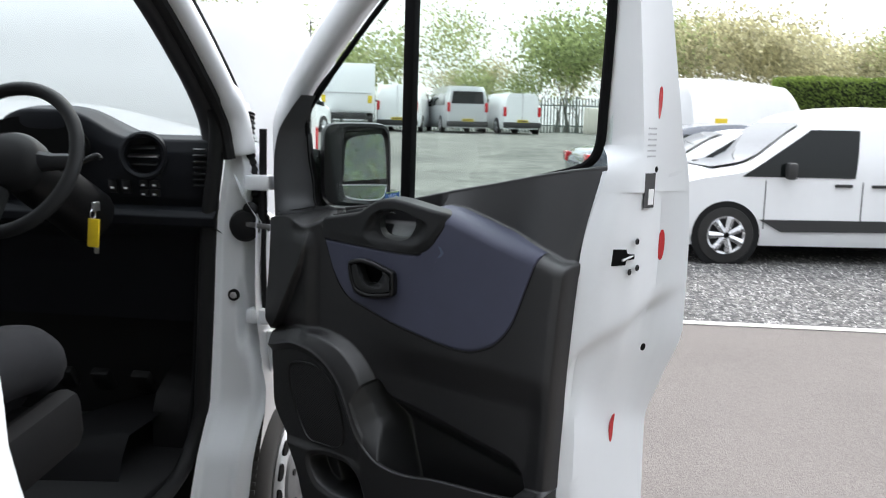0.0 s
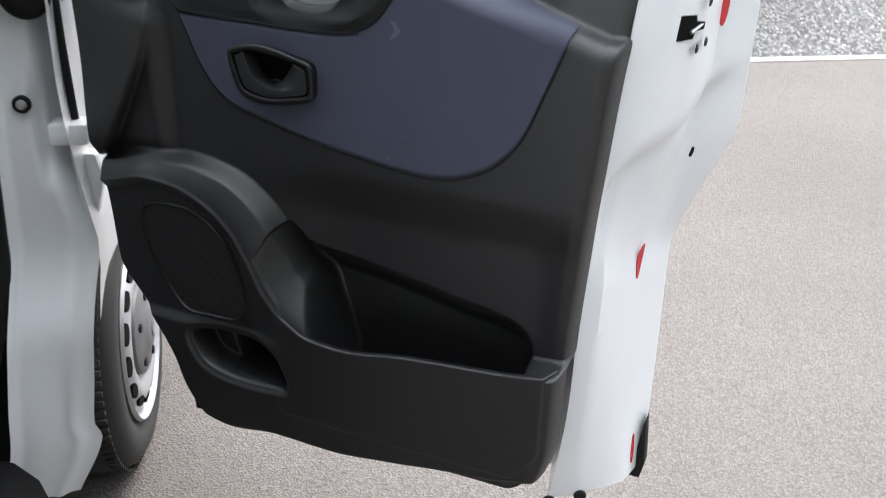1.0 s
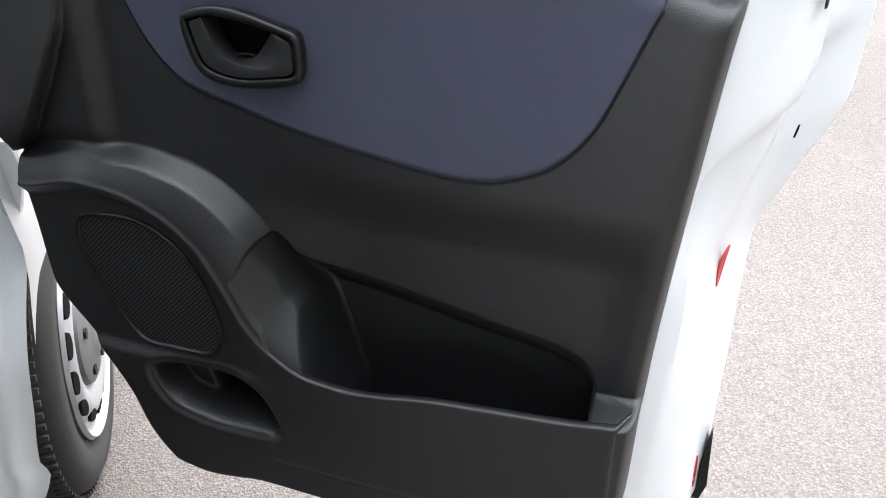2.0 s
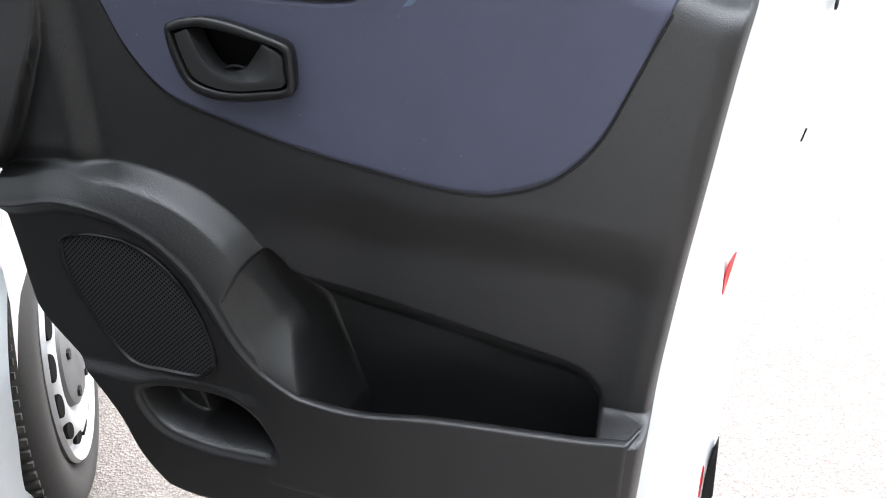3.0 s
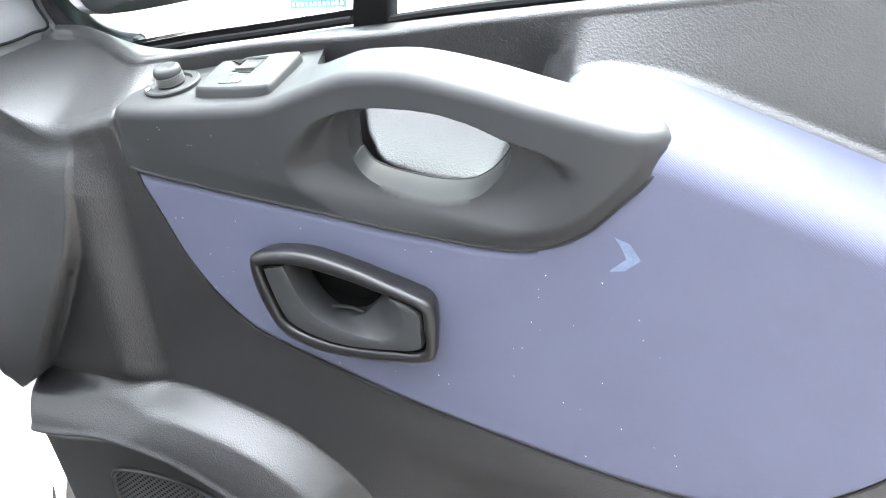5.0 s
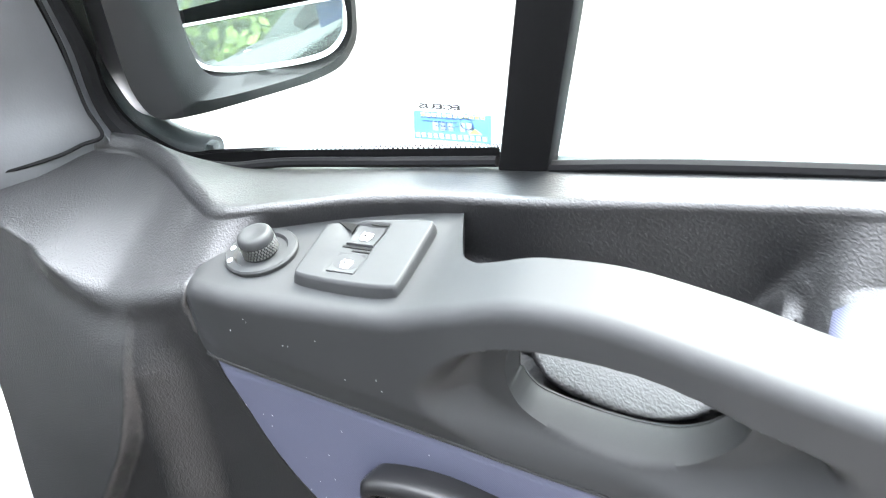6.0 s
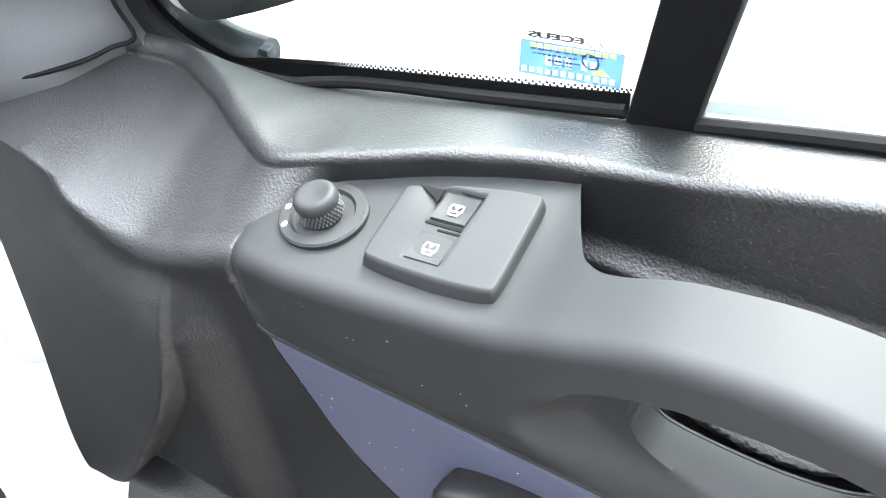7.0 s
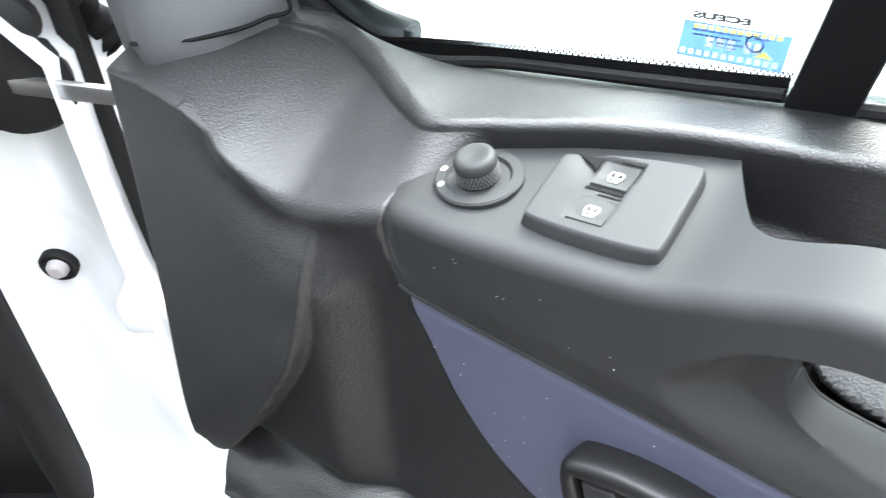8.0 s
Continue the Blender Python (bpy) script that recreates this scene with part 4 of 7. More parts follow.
# specks of dust on the cloth, the armrest and the flap
rng_d = random.Random(31)
bm = bmesh.new()
for i in range(70):
    r_ = rng_d.uniform(0.0002, 0.00038) * (1.5 if i % 13 == 0 else 1.0)
    if i % 8:
        u = rng_d.uniform(0.2, 0.62)
        z = rng_d.uniform(float(cloth_low(u)) + 0.01, min(1.16, float(arm_low(min(u, 0.583))) - 0.006))
        c = D(u, float(relief(np.array([u]), np.array([z]))[0]) + 0.0042, z)
    else:
        u = rng_d.uniform(0.19, 0.33)
        z = rng_d.uniform(float(arm_low(u)) + 0.022, float(arm_top(u)) - 0.012)
        c = D(u, float(np.interp(u, uu_arm, nf)) + 0.0003, z)
    if abs(c.x - 0.364) < 0.085 and abs(c.z - 1.092) < 0.055:
        continue
    a = rng_d.uniform(0, 3)
    pts = [c + Vector((math.cos(a + k * 1.5708) * r_ * (1.5 if k % 2 else 0.8), -0.0001, math.sin(a + k * 1.5708) * r_ * (1.5 if k % 2 else 0.8))) for k in range(4)]
    prism(pts, (0, 0.0002, 0), bm=bm)
tagged(dp("dust", bm, mat("pale_dust", (0.42, 0.42, 0.43), 0.9), "pale specks of dust", smooth=False), kind="stuff")

# ---- door glass, frame, mirror ----


def lean(z):
    return -0.136 + 0.12 * (z - 1.25)


def G(u, z, off=0.0):
    return D(u, lean(z) + off, z)


def bar_u(z):
    return 0.315 + 0.125 * (z - 1.255)


# quarter glass and drop glass
front_edge = [(0.03, 1.2), (0.012, 1.25), (-0.012, 1.36), (-0.014, 1.47), (0.11, 1.59), (0.31, 1.75), (0.45, 1.84)]
q = [(bar_u(1.235) + 0.01, 1.235), (0.09, 1.196)] + front_edge[:-1] + [(bar_u(1.8) + 0.0, 1.8)]
bm = prism([G(u, z) for u, z in q], (0, 0.004, 0))
ob = dp("quarter_glass", bm, GLASS, "fixed quarter light", smooth=False)
ob.visible_shadow = False
q = [(bar_u(1.24) + 0.02, 1.245), (0.614, 1.31), (0.9, 1.37), (0.92, 1.6), (0.925, 1.86), (0.45, 1.86), (bar_u(1.8) + 0.02, 1.8)]
bm = prism([G(u, z, -0.004) for u, z in q], (0, 0.004, 0))
ob = dp("window_glass", bm, GLASS, "wound-up drop glass", smooth=False)
ob.visible_shadow = False
# divider bar
bm = prism([G(bar_u(1.24), 1.24, 0.008), G(bar_u(1.24) + 0.031, 1.24, 0.008), G(bar_u(1.9) + 0.031, 1.9, 0.008), G(bar_u(1.9), 1.9, 0.008)], (0, 0.022, 0), 0.003)
dp("window_divider", bm, SEAL, "black window divider bar")
# seals
path = fine([G(bar_u(1.25), 1.2585, 0.005), G(0.24, 1.2395, 0.005), G(0.16, 1.2195, 0.005), D(0.115, -0.126, 1.21), D(0.09, -0.121, 1.2085), D(0.066, -0.118, 1.2115), D(0.043, -0.117, 1.2215), D(0.026, -0.117, 1.2365), D(0.019, -0.117, 1.258), D(0.016, -0.117, 1.29), G(-0.004, 1.38, 0.01), G(0.0, 1.465, 0.01), G(0.045, 1.52, 0.01), G(0.11, 1.575, 0.01), G(0.31, 1.735, 0.01), G(0.46, 1.835, 0.01)], 8)
dp("quarter_seal", tube(path, [0.0036 + 0.0042 * float(ss(0.13, 0.06, p.x)) + 0.004 * float(ss(1.45, 1.6, p.z)) for p in path], 8), SEAL, "black rubber seal round the quarter light")
# outer rubber lip seen through the glass, with a clip at its end
path = fine([D(-0.002, -0.148, 1.36), D(0.001, -0.152, 1.3), D(0.0, -0.153, 1.254), D(0.005, -0.154, 1.234), D(0.022, -0.154, 1.211), D(0.049, -0.154, 1.2), D(0.08, -0.154, 1.1985)], 6)
dp("outer_lip", tube(path, 0.0125, 12), DARKGREY, "grey rubber lip outside the quarter light")
dp("lip_clip", box(D(0.0835, -0.1505, 1.2065), (0.007, 0.008, 0.007), 0.0015), DARKGREY)
path = fine([G(bar_u(1.27) + 0.03, 1.262, 0.004), G(0.43, 1.283, 0.004), G(0.614, 1.322, 0.004), G(0.8, 1.366, 0.004), G(0.855, 1.383, 0.004), G(0.882, 1.42, 0.004), G(0.893, 1.5, 0.004), G(0.905, 1.6, 0.004), G(0.915, 1.7, 0.004), G(0.92, 1.84, 0.004)], 8)
dp("window_seal", tube(path, [0.004 + 0.006 * float(ss(0.8, 0.87, p.x)) for p in path], 8), SEAL, "black rubber window seal")
# dotted black border along the quarter light
bm = bmesh.new()
edge_pts = fine([G(bar_u(1.25), 1.2675), G(0.24, 1.2485), G(0.16, 1.2285), G(0.12, 1.2175), G(0.092, 1.2095), G(0.065, 1.2015), G(0.04, 1.2085), G(0.02, 1.2225), G(0.0105, 1.247), G(0.01, 1.27), G(0.004, 1.34)], 6)
for i in range(230):
    for row_i in (0, 1):
        a = (i + 0.5 * row_i) / 230 * (len(edge_pts) - 1.001)
        c = edge_pts[int(a)].lerp(edge_pts[int(a) + 1], a % 1)
        box(c + Vector((0, -0.0008, 0.0012 - 0.0014 * row_i)), (0.0011, 0.0006, 0.0011), 0, None, bm)
tagged(dp("dotted_border", bm, SEAL, "", smooth=False), kind="stuff")

foot_pts = fine([G(bar_u(1.25), 1.2545), G(0.24, 1.236), G(0.16, 1.216), G(0.12, 1.205), G(0.092, 1.198), G(0.062, 1.196), G(0.034, 1.2035), G(0.013, 1.22), G(0.003, 1.246), G(0.002, 1.27), G(-0.004, 1.34)], 6)
dark = [(p + Vector((0, -0.0006, -0.0012)), q + Vector((0, -0.0006, 0))) for p, q in zip(edge_pts, foot_pts)]
bm = bmesh.new()
vs = [(bm.verts.new(p), bm.verts.new(q), bm.verts.new(q + Vector((0, 0.0005, 0))), bm.verts.new(p + Vector((0, 0.0005, 0)))) for p, q in dark]
for a, b in zip(vs, vs[1:]):
    for j in range(4):
        bm.faces.new((a[j], a[(j + 1) % 4], b[(j + 1) % 4], b[j]))
bmesh.ops.recalc_face_normals(bm, faces=bm.faces)
dp("black_border", bm, SEAL, "black printed border of the quarter light", smooth=False)

# glazing marks and the blue sticker, seen from behind
def flat(pts, h=0.0006, off=0.0012):
    return prism([G(u, z, off) for u, z in pts], (0, -h, 0))


SHEER = bpy.data.materials.new("sheer_blue_film")
SHEER.use_nodes = True
sn, sl = SHEER.node_tree.nodes, SHEER.node_tree.links
sn.remove(sn["Principled BSDF"])
film_a, film_b, film_mix = sn.new("ShaderNodeBsdfTransparent"), sn.new("ShaderNodeBsdfTranslucent"), sn.new("ShaderNodeMixShader")
film_a.inputs[0].default_value, film_b.inputs[0].default_value = (0.21, 0.32, 0.5, 1), (0.22, 0.32, 0.5, 1)
film_mix.inputs[0].default_value = 0.25
sl.new(film_a.outputs[0], film_mix.inputs[1])
sl.new(film_b.outputs[0], film_mix.inputs[2])
sl.new(film_mix.outputs[0], sn["Material Output"].inputs[0])
st = [(0.2605, 1.2815), (0.3105, 1.2885), (0.3095, 1.268), (0.2585, 1.2605)]


def on_st(a, b):
    return (0.2595 + 0.05 * a, 1.261 + 0.0075 * a + 0.0205 * b)


dp("window_sticker", flat(st), SHEER, "blue advertising sticker seen from behind", smooth=False)
def st_bars(bm, a0, a1, b0, b1, k, gap, off=0.002):
    """A row of k plain bars on the sticker, from a0 to a1 along and b0 to b1 up it."""
    for i in range(k):
        c0, c1 = a0 + (a1 - a0) * i / k, a0 + (a1 - a0) * (i + 1 - gap) / k
        prism([G(*on_st(a, b), off) for a, b in ((c0, b0), (c1, b0), (c1, b1), (c0, b1))], (0, -0.0003, 0), bm=bm)
    return bm


SHEERWHITE = bpy.data.materials.new("sheer_white_print")
SHEERWHITE.use_nodes = True
sn, sl = SHEERWHITE.node_tree.nodes, SHEERWHITE.node_tree.links
sn.remove(sn["Principled BSDF"])
white_a, white_b, white_mix = sn.new("ShaderNodeBsdfTranslucent"), sn.new("ShaderNodeBsdfDiffuse"), sn.new("ShaderNodeMixShader")
white_a.inputs[0].default_value, white_b.inputs[0].default_value = (0.85, 0.87, 0.9, 1), (0.8, 0.8, 0.8, 1)
sl.new(white_a.outputs[0], white_mix.inputs[1])
sl.new(white_b.outputs[0], white_mix.inputs[2])
sl.new(white_mix.outputs[0], sn["Material Output"].inputs[0])
bm = st_bars(bmesh.new(), 0.26, 0.56, 0.36, 0.68, 3, 0.3)
st_bars(bm, 0.62, 0.8, 0.36, 0.68, 2, 0.35)
st_bars(bm, 0.02, 0.98, 0.08, 0.24, 12, 0.35)
dp("sticker_print", bm, SHEERWHITE, "plain white bars of the sticker's print", smooth=False)
bm = st_bars(bmesh.new(), 0.12, 0.96, 0.84, 0.96, 12, 0.25)
prism([G(*on_st(a, b), 0.002) for a, b in ((0.72, 0.3), (0.9, 0.3), (0.81, 0.5))], (0, -0.0003, 0), bm=bm)
dp("sticker_print", bm, LIMEPRINT, smooth=False)
bm = bmesh.new()
for a0, a1, b0, b1 in ((0.12, 0.86, 0.8, 0.835), (0.14, 0.6, 0.67, 0.705), (0.3, 0.62, 0.52, 0.56), (0.36, 0.55, 0.42, 0.44)):
    st_bars(bm, a0, a1, b0, b1, 9, 0.3, 0.0026)
c = on_st(0.74, 1.15)
tube([G(c[0] + 0.004 * math.cos(a), c[1] + 0.003 * math.sin(a), 0.002) for a in (0, 1.5708, 3.1416, 4.7124)], 0.0003, 4, True, bm=bm)
c = on_st(0.71, 0.66)
tube([G(c[0] + 0.004 * math.cos(a), c[1] + 0.0042 * math.sin(a), 0.0024) for a in np.linspace(0, 6.2832, 25)[:-1]], 0.0004, 4, True, bm=bm)
dp("glazing_mark", bm, GLOSSY, "dark maker's marks printed on the glass", smooth=False)



def mirrored_text(name, words, at, height, stretch=1.0):
    """Built-in lettering on the glass, seen from behind; at is its start along and up."""
    cu = bpy.data.curves.new(name, "FONT")
    cu.body, cu.size, cu.offset = words, height * 1.4, height * 0.07
    tmp = bpy.data.objects.new(name, cu)
    scene.collection.objects.link(tmp)
    bpy.context.view_layer.update()
    me = bpy.data.meshes.new_from_object(tmp.evaluated_get(bpy.context.evaluated_depsgraph_get()))
    bpy.data.objects.remove(tmp)
    bpy.data.curves.remove(cu)
    for v in me.vertices:
        x, y = v.co.x * stretch, v.co.y
        v.co = G(at[0] - x, at[1] + y + 0.0 * x - 0.147 * x, 0.0016)
    me.materials.append(GLOSSY)
    ob = new(name, me)
    ob.parent = door
    return ob


mirrored_text("glazing_mark", "ECEUS", (0.2915, 1.2885), 0.0034, 2.0)
mirrored_text("glazing_mark", "E1", (0.2985, 1.2755), 0.003)

# dark trim of the front window corner
bm = bmesh.new()
lft = curve((1.17, -0.085), (1.3, -0.086), (1.36, -0.08), (1.42, -0.06), (1.48, -0.004), (1.52, 0.045))
rgt = curve((1.19, 0.03), (1.23, 0.029), (1.25, 0.0205), (1.3, 0.014), (1.36, 0.001), (1.42, -0.003), (1.47, 0.014), (1.52, 0.054))
r, c = 40, 16
Zg = np.repeat(np.linspace(1.185, 1.52, r)[:, None], c, 1)
Sg = np.repeat(np.linspace(0, 1, c)[None, :], r, 0)
Zg = Zg + (Zg < 1.3) * (1.3 - Zg) / 0.115 * (Sg * 0.022)
Ug = lft(Zg) + Sg * (rgt(Zg) - lft(Zg))
Ng = -0.05 - 0.056 * ss(0.1, 1.0, Sg) - 0.05 * ss(0.08, 0, Sg) + 0.03 * (Zg - 1.2) + 0.03 * ss(1.285, 1.205, Zg) ** 1.5 * ss(1.0, 0.7, Sg) * ss(0.15, 0.5, Sg)
dp("window_corner_trim", sheet(Ug, Ng, Zg), CORNER, "dark grey moulded window corner trim", sharp=False)
# dark joint round the corner trim, and the pale lip between it and the seal
joint = fine([D(-0.05, -0.042, 1.2135), D(-0.018, -0.056, 1.2185), D(0.0085, -0.078, 1.2235), D(0.02, -0.092, 1.2275), D(0.031, -0.1015, 1.232), D(0.022, -0.1035, 1.249), D(0.0185, -0.1045, 1.27), D(0.0155, -0.105, 1.3), D(0.003, -0.104, 1.36), D(-0.001, -0.102, 1.42)], 6)
dp("trim_joint", tube(joint, 0.0014, 6), SEAL)
inner_l = fine([(0.037, -0.102, 1.224), (0.0235, -0.1045, 1.249), (0.02, -0.1055, 1.27), (0.017, -0.106, 1.3), (0.004, -0.105, 1.36), (0.0, -0.103, 1.42)], 6)
outer_l = fine([(0.048, -0.12, 1.212), (0.028, -0.12, 1.233), (0.0205, -0.12, 1.257), (0.0185, -0.12, 1.29), (0.007, -0.118, 1.35), (0.002, -0.115, 1.42)], 6)
lip_rows = [[p_.lerp(q_, k_ / 6) + Vector((0, 0.006 * math.sin(k_ / 6 * 3.1416), 0)) for p_, q_ in zip(inner_l, outer_l)] for k_ in range(7)]
dp("frame_lip", sheet(np.array([[v.x for v in r_] for r_ in lip_rows]), np.array([[v.y for v in r_] for r_ in lip_rows]), np.array([[v.z for v in r_] for r_ in lip_rows])), DARKGREY, "grey lip beside the window seal", sharp=False)

# painted frame round the window
bm = bmesh.new()
cent = fine([(x, y, 0) for x, y in ((-0.15, 1.18), (-0.145, 1.3), (-0.135, 1.40), (-0.115, 1.47), (-0.03, 1.575), (0.1, 1.69), (0.27, 1.82), (0.42, 1.9), (0.6, 1.925), (0.85, 1.925))], 8)
rows = []
for i, p in enumerate(cent):
    a, b = cent[max(i - 1, 0)], cent[min(i + 1, len(cent) - 1)]
    d = (b - a).normalized()
    nn = Vector((d.y, -d.x, 0))
    w0, w1 = 0.075, 0.062
    ring = []
    for s, off in ((-w0, -0.125), (-w0 * 0.96, -0.09), (-w0 * 0.55, -0.045), (0.0, -0.005), (w1 * 0.6, 0.0), (w1, -0.01), (w1 * 0.98, -0.05), (0, -0.09)):
        q2 = p + nn * s
        ring.append(bm.verts.new(G(q2.x, q2.y, 0.03 + off)))
    rows.append(ring)
for a, b in zip(rows, rows[1:]):
    for j in range(8):
        bm.faces.new((a[j], a[(j + 1) % 8], b[(j + 1) % 8], b[j]))
bm.faces.new(rows[0]), bm.faces.new(rows[-1])
bmesh.ops.recalc_face_normals(bm, faces=bm.faces)
dp("window_frame", bm, WHITE, "white painted window frame", sharp=False)
# rear post of the frame
post_rows = [(1.33, *[float(r(1.33)) + 0.0012 * (k % 2 == 0) for k, r in enumerate(rear)]), (1.385, *[float(r(1.385)) for r in rear]), (1.42, 0.885, -0.118, 0.935, -0.122, 0.971, -0.132, 0.977, -0.19, 1.006, -0.235), (1.5, 0.895, -0.108, 0.935, -0.112, 0.97, -0.122, 0.976, -0.18, 1.0, -0.222), (1.72, 0.915, -0.082, 0.94, -0.086, 0.965, -0.094, 0.97, -0.15, 0.982, -0.19), (1.95, 0.925, -0.054, 0.94, -0.058, 0.955, -0.066, 0.96, -0.12, 0.968, -0.16)]
post = [curve(*[(r[0], r[k]) for r in post_rows]) for k in range(1, 11)]
bm = bmesh.new()
rows = []
for z in np.linspace(1.33, 1.95, 28):
    ring = [bm.verts.new(D(float(post[2 * j](z)), float(post[2 * j + 1](z)), float(z))) for j in range(5)]
    ring.append(bm.verts.new(D(0.9, float(post[9](z)) - 0.01, float(z))))
    rows.append(ring)
for a, b in zip(rows, rows[1:]):
    for j in range(6):
        bm.faces.new((a[j], a[(j + 1) % 6], b[(j + 1) % 6], b[j]))
bmesh.ops.recalc_face_normals(bm, faces=bm.faces)
dp("window_post", bm, WHITE, "white rear post of the window frame")

# rear edge of the door: latch, screws, holes, reflectors, labels


def rear_face(n, z):
    """Along-door place of the rear face at inward n and height z."""
    us = [float((rear if z < 1.39 else post)[2 * j](z)) for j in range(5)]
    ns = [float((rear if z < 1.39 else post)[2 * j + 1](z)) for j in range(5)]
    return float(np.interp(-n, [-x for x in ns], us))


def on_rear(cn, cz, shape, out=0.0012, thick=0.002):
    """A plate on the rear face: shape holds offsets (inward, up) from its centre."""
    pts = [D(rear_face(cn + a, cz + b) + out, cn + a, cz + b) for a, b in shape]
    return prism(pts, (-thick, 0, 0))


def oval(w, h, k=20):
    return [(w * math.cos(6.28318 * i / k), h * math.sin(6.28318 * i / k)) for i in range(k)]


for cn, cz, h in ((-0.178, 1.508, 0.032), (-0.212, 1.219, 0.032), (-0.163, 0.822, 0.032), (-0.2, 0.44, 0.032)):
    dp("reflector", on_rear(cn, cz, oval(0.0045, h)), RED, "red oval reflector", smooth=False)
dp("latch", on_rear(-0.103, 1.2, [(0.019, -0.017), (0.019, 0.017), (-0.006, 0.016), (-0.008, 0.008), (-0.022, 0.006), (-0.022, -0.004), (-0.008, -0.006), (-0.006, -0.016)]), VOID, "black door latch opening", smooth=False)
bm = tube([D(rear_face(-0.103, 1.2) + 0.002, -0.1, 1.194), D(rear_face(-0.11, 1.2) + 0.003, -0.114, 1.199), D(rear_face(-0.12, 1.2) + 0.001, -0.124, 1.203)], 0.0028, 6)
dp("latch_claw", bm, METAL)
for cn, cz in ((-0.128, 1.232), (-0.118, 1.17), (-0.133, 1.178)):
    c = D(rear_face(cn, cz) + 0.0005, cn, cz)
    dp("screw", lathe([(0.0065, 0), (0.0065, 0.002), (0.004, 0.003), (0.0035, 0.001), (0.0, 0.001)], Matrix.Translation(c) @ pose(0, 0, 0, 0, 90, 0), 14), GLOSSY)
for cn, cz, s in ((-0.184, 1.005, 0.008), (-0.178, 1.375, 0.006)):
    dp("hole_plug", on_rear(cn, cz, oval(s * 0.8, s)), VOID, smooth=False)
for cu, cz in ((0.83, 0.402), (0.872, 0.392)):
    c = D(cu, -0.047 if cu < 0.85 else -0.095, cz)
    dp("drain_plug", lathe([(0.011, 0), (0.011, 0.003), (0.008, 0.005), (0.0, 0.004)], Matrix.Translation(c) @ pose(0, 0, 0, 90, 0, 25), 18), RUBBER)
dp("type_plate", on_rear(-0.158, 1.333, [(0.018, -0.035), (0.018, 0.035), (-0.018, 0.035), (-0.018, -0.035)]), LABELGREY, "grey sticker with a white field", smooth=False)
dp("type_plate_field", on_rear(-0.163, 1.32, [(0.009, -0.016), (0.009, 0.016), (-0.009, 0.016), (-0.009, -0.016)], 0.0022, 0.001), ICON, smooth=False)
bm = bmesh.new()
for i in range(6):
    z = 1.40 + 0.011 * i
    prism([D(rear_face(n, z) + 0.0008, n, z + dz) for n, dz in ((-0.143, 0), (-0.172, 0), (-0.172, 0.003), (-0.143, 0.003))], (-0.0005, 0, 0), bm=bm)
dp("small_print", bm, mat("pale_grey_print", (0.42, 0.43, 0.45), 0.5), "rows of small grey print", smooth=False)
# black rubber strips at the foot of the door
bm = prism([D(0.08, -0.05, 0.49), D(0.083, -0.05, 0.362), D(0.117, -0.05, 0.368), D(0.118, -0.05, 0.45)], (0, 0.03, 0), 0.004)
dp("foot_seal", bm, RUBBER)
bm = prism([D(0.95, -0.215, 0.5), D(0.957, -0.215, 0.4), D(0.95, -0.225, 0.36), D(0.93, -0.225, 0.36)], (0, 0.03, 0), 0.003)
dp("outer_cladding", bm, RUBBER)
# scuff on the cloth
bm = prism([D(u, 0.0042, z) for u, z in ((0.556, 1.19), (0.566, 1.187), (0.574, 1.176), (0.565, 1.166), (0.555, 1.163), (0.557, 1.166), (0.565, 1.175), (0.561, 1.183))], (0, 0.0004, 0))
dp("scuff_mark", bm, SCUFF, "pale chalky scuff on the cloth", smooth=False)

# door mirror
MM = Matrix.Translation(D(0.104, -0.213, 1.343)) @ pose(0, 0, 0, 0, 0, 60) @ pose(0, 0, 0, -3.0, 0, 0) @ Matrix.Diagonal((0.78, 1, 1, 1))
# the glass is swivelled inside its housing
GM = MM @ Matrix.Translation((0, 0.012, 0)) @ pose(0, 0, 0, -11.0, 0, -14)
prof = [(-0.092, 0.04), (-0.086, 0.09), (-0.05, 0.106), (0.05, 0.106), (0.078, 0.094), (0.088, 0.06), (0.088, -0.065), (0.076, -0.102), (0.035, -0.114), (-0.06, -0.108), (-0.088, -0.085), (-0.093, -0.03)]
ring = fine([(x, 0, z) for x, z in prof], 5, True)
bm = bmesh.new()
rows = []
for y, s in ((0.06, 0.84), (0.002, 0.86), (-0.008, 0.93), (-0.006, 1.0), (0.015, 1.04), (0.05, 1.0), (0.085, 0.88), (0.105, 0.62), (0.112, 0.2)):
    rows.append([bm.verts.new(MM @ Vector((p.x * s - 0.05 * float(ss(0.0, -0.07, p.x)) * float(ss(0.86, 1.0, s if y < 0.06 else 1.0)), y, p.z * s))) for p in ring])
for a, b in zip(rows, rows[1:]):
    for j in range(len(a)):
        k = (j + 1) % len(a)
        bm.faces.new((a[j], a[k], b[k], b[j]))
bm.faces.new(rows[-1])
bmesh.ops.recalc_face_normals(bm, faces=bm.faces)
dp("mirror_housing", bm, GLOSSY, "black door mirror housing")
mf = fine([(x * 0.85, 0.008, z * 0.85) for x, z in prof], 5, True)
bm = prism([GM @ p for p in mf if p.z > -0.05], MM.to_3x3() @ Vector((0, 0.003, 0)))
dp("mirror_glass", bm, MIRROR, "main mirror glass", smooth=False)
LM = GM @ Matrix.Translation((0, 0.006, -0.053)) @ pose(0, 0, 0, 3, 0, 0)
bm = prism([LM @ Vector((p.x, 0.0, p.z + 0.053)) for p in mf if p.z < -0.053], MM.to_3x3() @ Vector((0, 0.003, 0)))
